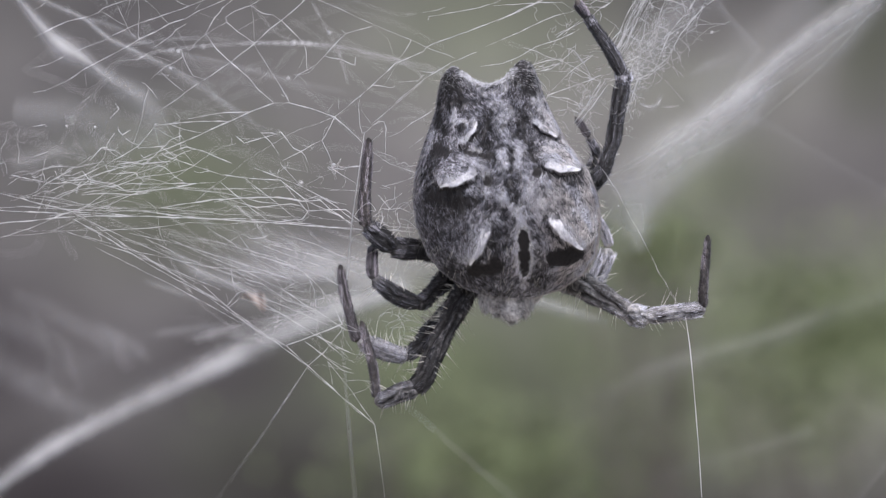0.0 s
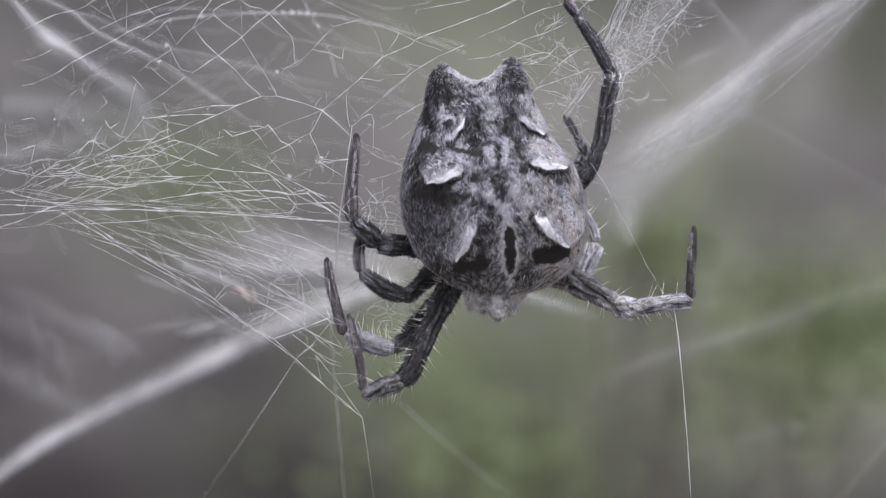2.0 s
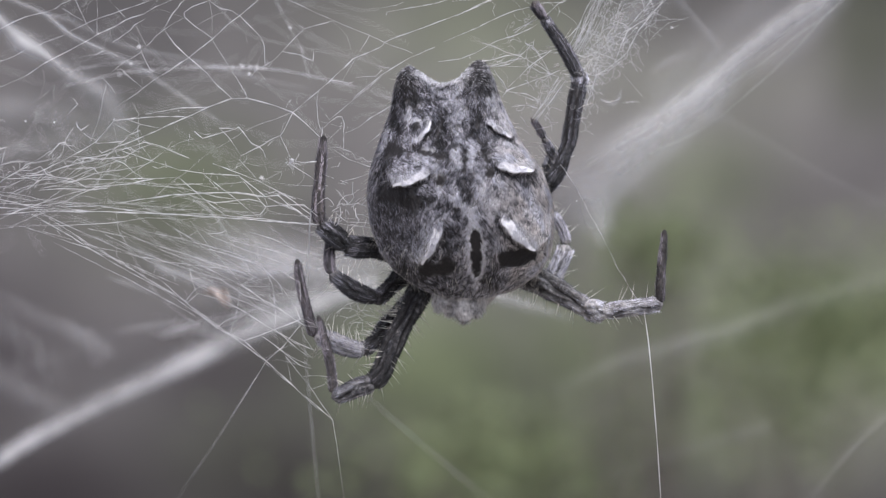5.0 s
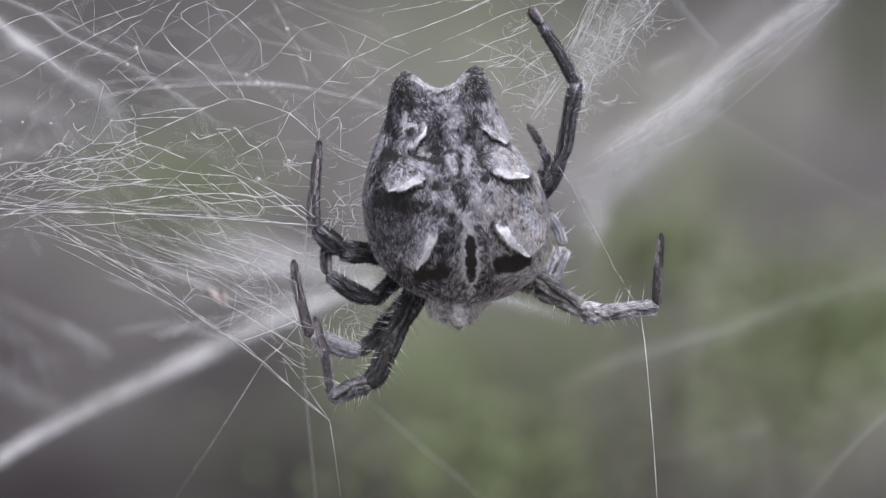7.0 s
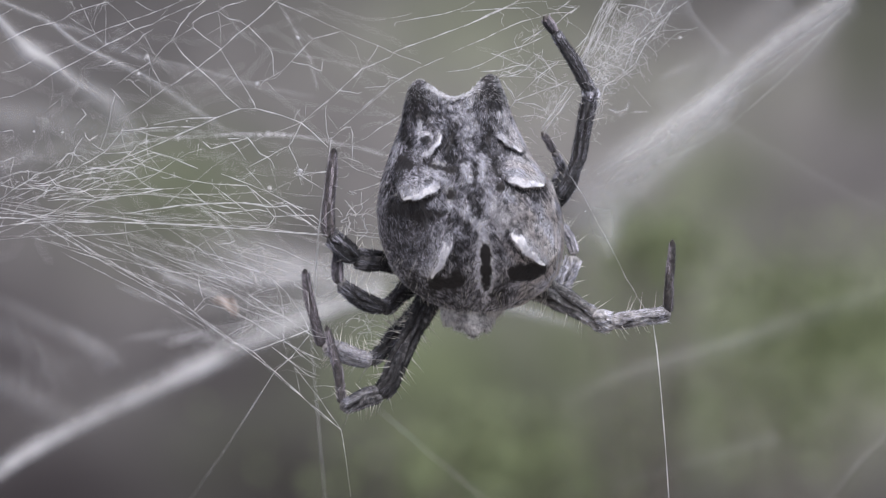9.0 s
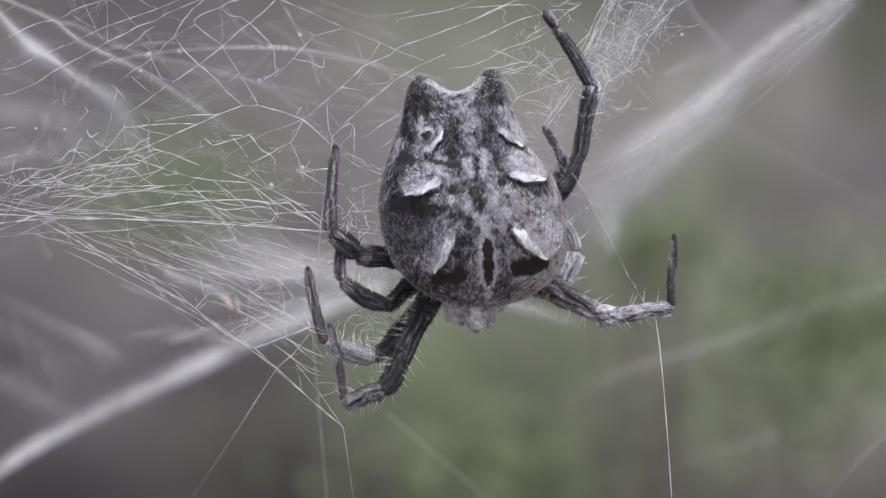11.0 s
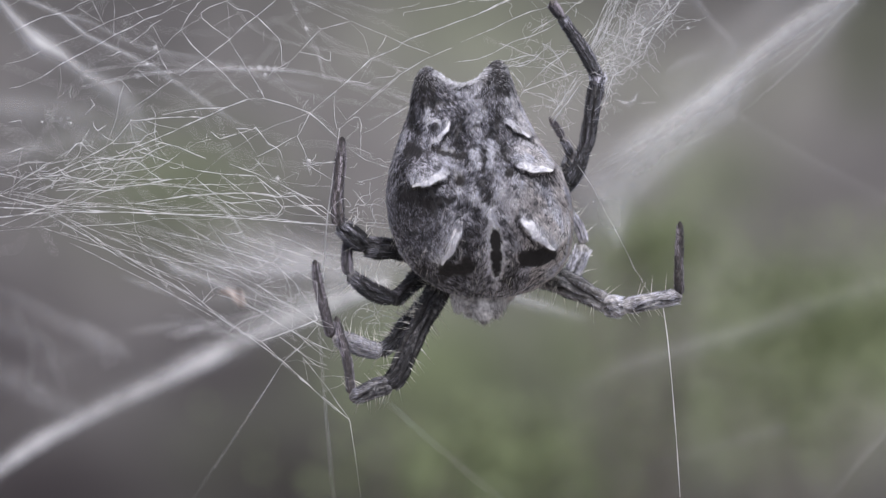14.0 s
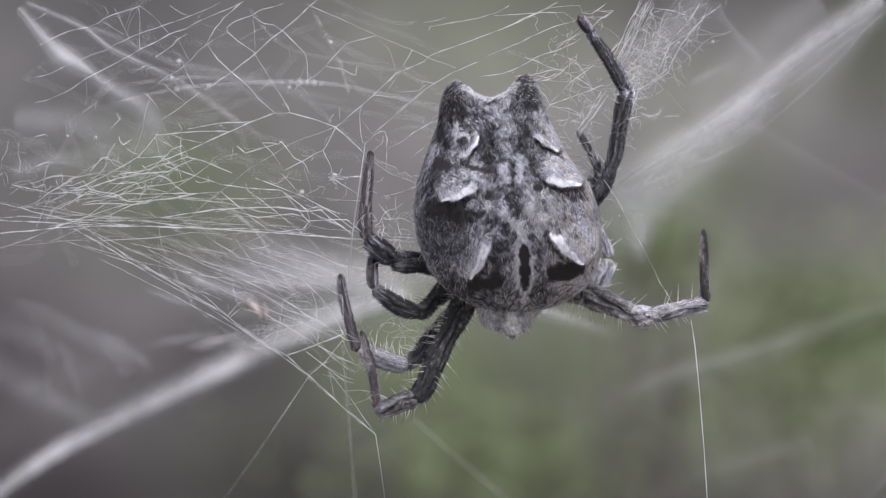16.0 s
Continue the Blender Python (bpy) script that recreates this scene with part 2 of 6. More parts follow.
def backdrop():
    """A far thicket, with leafy masses and the shade of gaps between twigs painted dark."""
    n, m = 150, 90
    a, h = np.meshgrid(np.linspace(-1.25, 1.25, n), np.linspace(-0.7, 1.5, m))
    a = np.sign(a) * np.abs(a / 1.25) ** 1.7 * 1.25
    h = np.where(h < 0, -np.abs(h / 0.7) ** 1.6 * 0.7, np.abs(h / 1.5) ** 1.9 * 1.5)
    r = 2.3 + 0.12 * np.sin(a * 7) + 0.05 * np.sin(h * 9)
    x = r * np.sin(a)
    v = np.stack([x, r * np.cos(a) - 0.1, h], -1).reshape(-1, 3)
    leafy, gap_shade = np.zeros_like(a), np.zeros_like(a)
    for px, pz, rx, rz, k in (
        (-0.013, -0.119, 0.119, 0.087, 0.85),
        (0.361, -0.086, 0.125, 0.081, 1.00),
        (0.209, 0.001, 0.060, 0.043, 0.80),
        (0.036, -0.194, 0.141, 0.060, 0.85),
        (0.047, 0.212, 0.108, 0.060, 0.70),
        (0.412, 0.206, 0.038, 0.070, 0.50),
        (-0.154, -0.184, 0.087, 0.054, 0.45),
        (-0.235, 0.055, 0.087, 0.060, 0.65),
        (0.258, 0.066, 0.070, 0.060, 0.50),
        (0.279, -0.162, 0.135, 0.065, 0.70),
        (0.128, -0.097, 0.103, 0.081, 0.65),
        (0.252, 0.158, 0.108, 0.032, 0.25),
    ):
        leafy = np.maximum(leafy, k * np.exp(-((x - px) / rx) ** 2 - ((h - pz) / rz) ** 2))
    # dark ovals: shade among the twigs, put into the backdrop's colour
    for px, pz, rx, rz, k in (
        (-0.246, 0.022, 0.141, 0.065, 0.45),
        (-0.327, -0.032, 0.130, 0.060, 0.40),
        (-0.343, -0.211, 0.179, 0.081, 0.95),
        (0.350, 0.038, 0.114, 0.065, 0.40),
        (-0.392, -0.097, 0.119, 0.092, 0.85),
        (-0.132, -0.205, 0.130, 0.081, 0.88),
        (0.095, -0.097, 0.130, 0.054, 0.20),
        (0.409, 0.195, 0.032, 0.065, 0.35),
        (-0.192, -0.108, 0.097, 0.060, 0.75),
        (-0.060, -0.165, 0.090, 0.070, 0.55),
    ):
        gap_shade = np.maximum(gap_shade, k * np.exp(-((x - px) / rx) ** 2 - ((h - pz) / rz) ** 2))
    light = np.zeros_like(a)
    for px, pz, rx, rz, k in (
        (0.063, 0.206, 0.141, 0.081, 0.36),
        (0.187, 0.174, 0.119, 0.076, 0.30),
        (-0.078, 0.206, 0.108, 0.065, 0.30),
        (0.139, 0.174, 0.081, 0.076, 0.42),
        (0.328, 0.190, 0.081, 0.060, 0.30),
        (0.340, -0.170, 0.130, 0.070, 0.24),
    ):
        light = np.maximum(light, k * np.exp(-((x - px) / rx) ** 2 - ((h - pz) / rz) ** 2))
    tagged(mesh("backdrop", v, grid_faces(m, n, False)[::-1], THICKET, attrs={"leafy": leafy.ravel(), "gap_shade": gap_shade.ravel(), "light": light.ravel()}, scale=1.0),
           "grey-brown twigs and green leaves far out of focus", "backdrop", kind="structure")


def shrub(x, y, z, wide, high, count, seed):
    """A low leafy shrub: stems from the ground, many small leaves round their upper ends."""
    rnd = np.random.RandomState(seed)
    thing = tagged(new("shrub"), "leafy green shrub far behind the web", "shrub", "shrubs behind the web")
    thing.location = (x, y, -0.62)
    top = z + 0.62
    stems, roots = [], []
    for i in range(9):
        e = np.array([rnd.normal(0, wide * 0.55), rnd.normal(0, wide * 0.3), top + rnd.uniform(-0.5, 0.7) * high])
        line = curve_through([(e[0] * 0.15, e[1] * 0.15, 0), (e[0] * 0.5, e[1] * 0.6, e[2] * 0.55), e], 0.05)
        stems.append(tube(line, np.linspace(0.006, 0.0015, len(line)), 5))
        roots.append(line)
    v, f = gather(stems)
    mesh("stem", v, f, STEM, thing, "thin grey stems", scale=1.0)
    c = np.stack([rnd.normal(0, wide * 0.5, count), rnd.normal(0, wide * 0.35, count), top + rnd.normal(0, high * 0.5, count)], 1)
    v, f = [], []
    for i in range(count):
        ln, wd = rnd.uniform(0.007, 0.016), rnd.uniform(0.003, 0.006)
        m = Euler(rnd.uniform(-1.2, 1.2, 3)).to_matrix()
        pts = [(0, 0, 0), (wd, ln * 0.4, 0.002), (wd * 0.8, ln * 0.7, 0.001), (0, ln, -0.003), (-wd * 0.8, ln * 0.7, 0.001), (-wd, ln * 0.4, 0.002)]
        k = len(v)
        v += [c[i] + np.array(m @ Vector(p)) for p in pts]
        f += [(k, k + 1, k + 2, k + 3), (k, k + 3, k + 4, k + 5)]
    tagged(mesh("crown", v, f, LEAF, thing, "small green leaves", scale=1.0), kind="stuff")


ground()
backdrop()
for s in (
    (0.30, 1.95, -0.08, 0.13, 0.09, 900, 1),
    (0.18, 2.00, 0.00, 0.06, 0.04, 260, 2),
    (0.04, 1.95, -0.18, 0.13, 0.06, 520, 3),
):
    shrub(*s)

# ================= spider =================
HEART = np.array([3.0, 0.6, 2.9])
spider = tagged(new("spider"), "grey furry tent-web spider with a two-horned abdomen hanging in its web", "spider")
spider.location = HEART * MM


def profile():
    """Height, middle, half width and half depth of the abdomen, from its lower end to the top."""
    z = [-2.34, -2.26, -2.05, -1.83, -1.04, -0.24, 1.09, 2.42, 3.74, 5.07, 6.40, 7.05, 7.45, 7.62, 7.68]
    cx = [3.34, 3.34, 3.34, 3.34, 3.33, 3.25, 3.08, 2.95, 2.78, 2.48, 2.37, 2.28, 2.24, 2.22, 2.2]
    w = [0.0, 0.9, 1.75, 2.35, 3.42, 3.98, 4.33, 4.36, 4.02, 3.30, 2.72, 2.50, 2.26, 1.7, 0.0]
    d = [0.0, 0.7, 1.25, 1.7, 2.6, 3.2, 3.75, 3.8, 3.5, 2.9, 2.3, 2.0, 1.75, 1.3, 0.0]
    t = (1 - np.cos(np.linspace(0, math.pi, 360))) / 2 * (z[-1] - z[0]) + z[0]
    cols = [np.interp(t, z, c) for c in (cx, w, d)]
    k = np.hanning(21)
    k /= k.sum()
    out = []
    for c in cols:
        p = np.pad(c, 10, mode="edge")
        out.append(np.convolve(p, k, "valid"))
    out[1][[0, -1]], out[2][[0, -1]] = 0, 0
    return t, out[0], out[1], out[2]


PZ, PX, PW, PD = profile()

# broad swellings: place across and up, spread, height
HUMPS = [
    (0.42, 3.45, 1.10, 0.26),
    (5.74, 4.05, 1.10, 0.26),
    (1.45, 0.03, 1.10, 0.34),
    (5.74, 0.55, 1.10, 0.34),
    (0.99, 5.84, 0.60, 0.14),
    (4.62, 5.94, 0.60, 0.14),
    (0.38, 7.45, 0.55, 0.46),
    (3.92, 7.75, 0.58, 0.46),
    (3.14, 2.88, 0.70, 0.08),
    (-0.10, 3.92, 0.80, 0.15),
]
# pointed lobes: root, tip, half width, height, how white the tip is, bow of the sharp edge
LOBES = [
    ((0.30, 4.62), (1.60, 5.84), 0.50, 0.30, 0.80, 0.26),
    ((3.84, 6.30), (5.30, 5.22), 0.55, 0.34, 0.85, 0.20),
    ((1.97, 3.91), (-0.12, 2.81), 0.75, 0.52, 1.00, 0.30),
    ((4.19, 4.15), (6.37, 3.68), 0.85, 0.50, 1.00, 0.34),
    ((2.20, 1.55), (1.27, -0.76), 0.85, 0.55, 1.00, 0.26),
    ((4.72, 1.66), (6.45, -0.05), 0.85, 0.60, 1.00, 0.30),
    ((0.42, 6.00), (0.55, 6.52), 0.22, 0.12, 0.50, 0.06),
]


def lobe_place(x, z, root, tip, wide, bow):
    """How far along a lobe a point lies (1 at its tip), and how far below its sharp edge, in millimetres."""
    ax, az = tip[0] - root[0], tip[1] - root[1]
    ln = math.hypot(ax, az)
    ax, az = ax / ln, az / ln
    px, pz = (az, -ax) if ax > 0 else (-az, ax)
    u = ((x - root[0]) * ax + (z - root[1]) * az) / ln
    k = np.clip(u, 0, 1)
    edge = bow * 4 * k * (1 - k) + 0.035 * np.sin(u * 17 + root[0])
    return u, (x - root[0]) * px + (z - root[1]) * pz - edge, ln


def lobe_height(x, z, root, tip, wide, lift, white, bow):
    """A lobe rises slowly from its root and from above, and breaks off at its lower edge and its tip."""
    u, s, ln = lobe_place(x, z, root, tip, wide, bow)
    along = np.clip((u + 0.25) / 1.2, 0, 1)
    along = along * along * (3 - 2 * along)
    past = np.where(u > 1, (u - 1) * ln / 0.09, 0)
    across = np.where(s > 0, s / 0.085, s / (1.25 * wide))
    return lift * along * np.exp(-past ** 2 - across ** 2)


def relief(x, z):
    h = np.zeros_like(x)
    for bx, bz, s, k in HUMPS:
        h = h + k * np.exp(-((x - bx) ** 2 + (z - bz) ** 2) / (s * s))
    for lobe in LOBES:
        h = h + lobe_height(x, z, *lobe)
    return h


def skin(x, z):
    """Depth of the front of the abdomen at x, z."""
    i = np.interp(z, PZ, np.arange(len(PZ)))
    cx, w, d = (np.interp(i, np.arange(len(PZ)), c) for c in (PX, PW, PD))
    q = np.clip((x - cx) / np.maximum(w, 0.05), -1, 1)
    return HEART[1] - d * np.sqrt(1 - q * q) - relief(x, z)


def mark(x, z, points, half, crisp):
    """1 along a crooked stroke through the points, fading to 0 past its half width."""
    best = np.full_like(x, 1e9)
    for a, b in zip(points, points[1:] or points):
        dx, dz = b[0] - a[0], b[1] - a[1]
        t = np.clip(((x - a[0]) * dx + (z - a[1]) * dz) / (dx * dx + dz * dz + 1e-9), 0, 1)
        best = np.minimum(best, np.hypot(x - a[0] - t * dx, z - a[1] - t * dz))
    return np.clip(0.5 + crisp * (1 - best / half), 0, 1)


# strokes of pale and of dark fur: points across and up, half width, strength
PALE_MARKS = [
    # first stroke: the lit rim of the saddle between the horns, painted pale
    ([(0.88, 8.27), (1.42, 7.88), (2.09, 7.68), (2.74, 7.88), (3.26, 8.4)], 0.14, 0.8),
    ([(1.07, 8.27), (1.51, 7.62), (2.1, 7.19), (2.57, 7.25), (3.03, 7.75), (3.34, 8.26)], 0.16, 0.4),
    ([(4.3, 8.38), (4.51, 7.34), (4.78, 6.35)], 0.16, 0.45),
    ([(2.49, 7.14), (2.68, 6.74)], 0.23, 0.5),
    ([(2.32, 6.73), (2.79, 6.66), (3.06, 6.24), (2.59, 5.99)], 0.30, 0.42),
    ([(2.52, 5.8), (2.92, 5.23), (3.32, 4.77)], 0.23, 0.35),
    ([(2.68, 4.5), (2.89, 4.11), (2.8, 3.77)], 0.18, 0.6),
    ([(3.34, 4.9), (3.66, 4.65), (3.41, 4.25), (3.52, 3.87)], 0.18, 0.65),
    ([(3.69, 3.43), (4.01, 3.1), (4.17, 2.92)], 0.13, 0.7),
    ([(3.97, 2.66), (3.71, 2.39), (3.52, 1.87), (3.48, 1.4)], 0.16, 0.8),
    ([(2.6, 2.36), (3.13, 2.04), (3.42, 1.66), (3.46, 1.27)], 0.16, 0.75),
    ([(3.48, 1.27), (3.37, 0.62), (3.36, -0.15), (3.49, -0.93), (3.66, -1.32)], 0.13, 0.8),
    ([(3.53, 1.28), (3.86, 0.77), (4.04, -0.01), (4.0, -0.66), (3.92, -1.18), (3.75, -1.71)], 0.13, 0.8),
    ([(1.92, 3.57), (2.07, 3.05), (1.95, 2.53)], 0.21, 0.45),
    ([(0.51, 5.79), (0.82, 5.92), (1.14, 5.84)], 0.09, 0.9),
    ([(0.49, 6.51), (0.58, 6.27), (0.42, 6.05)], 0.13, 0.8),
    ([(1.38, 4.6), (1.64, 4.48)], 0.16, 0.6),
    ([(1.13, 4.34), (1.52, 4.21)], 0.10, 0.5),
    ([(0.87, 4.13), (1.66, 3.9)], 0.21, 0.4),
    ([(3.76, 2.39), (4.41, 2.41), (4.56, 1.69)], 0.31, 0.35),
    ([(4.66, 3.25), (5.2, 2.49)], 0.26, 0.3),
    ([(6.42, 1.75), (6.85, 1.24)], 0.47, 0.25),
    ([(4.33, 6.92), (4.6, 6.53), (5.13, 5.89), (5.81, 5.13), (6.58, 4.12)], 0.23, 0.45),
    ([(4.33, 7.06), (4.54, 6.8)], 0.13, 0.7),
    ([(-0.49, 5.54), (-0.73, 4.6)], 0.16, 0.4),
    ([(4.89, 4.69), (5.81, 4.73)], 0.28, 0.4),
]
DARK_MARKS = [
    ([(2.12, 6.27), (1.88, 5.32), (2.17, 4.22)], 0.28, 0.45),
    ([(3.74, 6.15), (3.49, 5.35), (4.03, 4.48)], 0.26, 0.45),
    ([(3.14, 4.56), (3.16, 3.67)], 0.13, 0.6),
    ([(4.91, 3.47), (5.71, 3.34)], 0.13, 0.6),
    ([(4.19, 4.15), (4.91, 3.57)], 0.09, 0.6),
    ([(3.89, 6.16), (4.48, 5.6), (5.14, 5.15)], 0.08, 0.7),
    ([(-0.45, 4.2), (-0.69, 3.41)], 0.23, 0.35),
    ([(1.16, 3.04), (0.77, 2.77)], 0.10, 0.7),
    ([(2.74, 1.77), (3.15, 1.14)], 0.18, 0.4),
    ([(4.2, 0.64), (4.36, -0.39)], 0.21, 0.4),
    ([(0.1, 7.85), (0.52, 7.28), (0.58, 6.87)], 0.42, 0.48),
    ([(3.6, 8.57), (3.87, 8.0), (4.19, 7.6)], 0.40, 0.52),
    ([(3.26, 7.84)], 0.26, 0.4),
    ([(-0.33, 6.91), (-0.18, 5.93), (-0.02, 5.66)], 0.22, 0.5),
    ([(1.21, 6.18), (1.4, 5.92)], 0.21, 0.3),
    ([(1.88, 5.53)], 0.52, 0.3),
    ([(-0.38, 4.57), (0.02, 4.44)], 0.28, 0.85),
    ([(0.73, 4.67), (1.12, 4.47), (1.65, 4.27), (2.17, 4.22)], 0.10, 0.9),
    ([(2.06, 3.1)], 0.21, 1),
    ([(4.34, 3.45)], 0.18, 1),
    ([(2.85, 0.79)], 0.13, 0.8),
    ([(3.18, 3.08), (3.29, 2.56), (3.46, 2.13)], 0.31, 0.65),
    ([(3.68, 0.63), (3.75, -0.01), (3.75, -0.8)], 0.25, 1),
    ([(3.81, -1.13)], 0.13, 0.9),
    ([(5.1, -0.43), (5.63, -0.42), (6.21, -0.22)], 0.34, 1),
    ([(1.39, -0.99), (2.04, -0.97), (2.55, -0.82)], 0.26, 0.95),
    ([(2.34, -0.62)], 0.21, 0.9),
    ([(1.26, -1.25)], 0.23, 0.5),
    ([(-0.4, 2.47), (0.26, 2.5), (0.79, 2.07)], 0.44, 0.75),
    ([(-0.65, 1.84), (0.54, 1.54)], 0.47, 0.32),
    ([(-0.37, 1.06), (0.18, 0.28), (0.71, -0.22)], 0.78, 0.18),
    ([(1.04, 2.38), (1.57, 2.19), (1.82, 2.35)], 0.09, 0.8),
    ([(6.24, 3.52), (6.11, 3.12)], 0.31, 0.45),
    ([(4.65, 1.49), (4.95, 0.92), (5.39, 0.36)], 0.18, 0.55),
    ([(4.06, 1.16)], 0.26, 0.4),
    ([(2.51, 0.86), (2.48, 0.08), (2.76, -0.69)], 0.36, 0.35),
    ([(4.43, 5.6), (4.88, 5.3)], 0.13, 0.6),
    ([(5.54, 4.98), (5.95, 4.61)], 0.08, 0.5),
    ([(4.64, -0.91), (4.4, -1.44)], 0.39, 0.4),
    ([(0.2, -1.03)], 0.39, 0.4),
]


# front columns lie closer together than those on the back
TURN = np.arange(440) * 2 * math.pi / 440
TURN = TURN - 0.5 * np.sin(TURN)


def abdomen():
    th = TURN
    cols = len(th)
    x = PX[:, None] + PW[:, None] * np.sin(th)[None]
    y = HEART[1] - PD[:, None] * np.cos(th)[None]
    z = np.repeat(PZ[:, None], cols, 1)
    front = np.clip(np.cos(th)[None] * 3, 0, 1)
    y = y - front * relief(x, z)
    # the two horns on the end
    for hx, lean, hh, s in ((0.56, -0.12, 0.94, 0.84), (3.76, 0.04, 1.26, 0.82)):
        inner = (x - hx) * (2.2 - hx) > 0
        g = np.exp(-np.where(inner, np.abs((x - hx) / (1.10 * s)) ** 1.9, np.abs((x - hx) / s) ** 2.8) - np.abs((y + 0.3) / 1.5) ** 2) * np.clip((z - 6.3) / 1.3, 0, 1)
        z = z + hh * g
        x = x + lean * g
    # slight unevenness
    rnd = np.random.RandomState(3)
    for i in range(60):
        a, b, c, s = rnd.uniform(-1, 7), rnd.uniform(-2, 8), rnd.normal(0, 0.04), rnd.uniform(0.16, 0.5)
        y = y - front * c * np.exp(-((x - a) ** 2 + (z - b) ** 2) / (s * s))
    # the marks wander a little, as fur does
    wx = x + 0.05 * np.sin(z * 9 + 2 * np.sin(x * 5)) + 0.03 * np.sin(z * 23 + x * 7)
    wz = z + 0.05 * np.sin(x * 8 + 2 * np.sin(z * 4)) + 0.03 * np.sin(x * 21 - z * 9)
    pale, dark, cap = np.zeros_like(x), np.zeros_like(x), np.zeros_like(x)
    for points, half, k in PALE_MARKS:
        pale = np.maximum(pale, k * mark(wx, wz, points, half, 1.4))
    for points, half, k in DARK_MARKS:
        dark = np.maximum(dark, k * mark(wx, wz, points, half, 1.3 if k < 0.9 else 2.6))
    for root, tip, wide, lift, white, bow in LOBES:
        u, s, ln = lobe_place(x, z, root, tip, wide, bow)
        body = np.clip(u * 1.5 + 0.1, 0, 1) * np.exp(-(np.minimum(s, 0) / (0.74 * wide)) ** 2) * np.clip(1 - s / 0.06, 0, 1) * np.clip((1.02 - u) * ln / 0.06, 0, 1)
        pale = np.maximum(pale, white * body * (0.75 + 0.25 * np.clip(u, 0, 1) ** 2))
        dark = dark * (1 - 0.95 * np.clip(body * 1.4, 0, 1))
        cap = np.maximum(cap, body * np.clip((u - 0.35) * 5, 0, 1) * np.clip(1.6 + s / (0.4 * wide), 0, 1))
        # dark, thinly haired skin under the overhang, its shade deepened in the colour
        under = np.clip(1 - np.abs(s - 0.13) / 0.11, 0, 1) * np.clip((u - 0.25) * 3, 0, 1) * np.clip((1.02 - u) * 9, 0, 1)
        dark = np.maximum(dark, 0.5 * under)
    pale, dark = np.clip(pale * front, 0, 1), np.clip(dark * front, 0, 1)
    v = np.stack([x, y, z], -1).reshape(-1, 3)
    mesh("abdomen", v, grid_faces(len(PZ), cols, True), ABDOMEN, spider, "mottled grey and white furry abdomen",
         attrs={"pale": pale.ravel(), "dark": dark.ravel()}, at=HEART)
    return v.reshape(len(PZ), cols, 3), dark, pale, cap


def wave(p, scale, shift=0.0):
    return np.array([noise.noise(Vector((q[0] * scale + shift, q[1] * scale, q[2] * scale))) for q in p.tolist()])


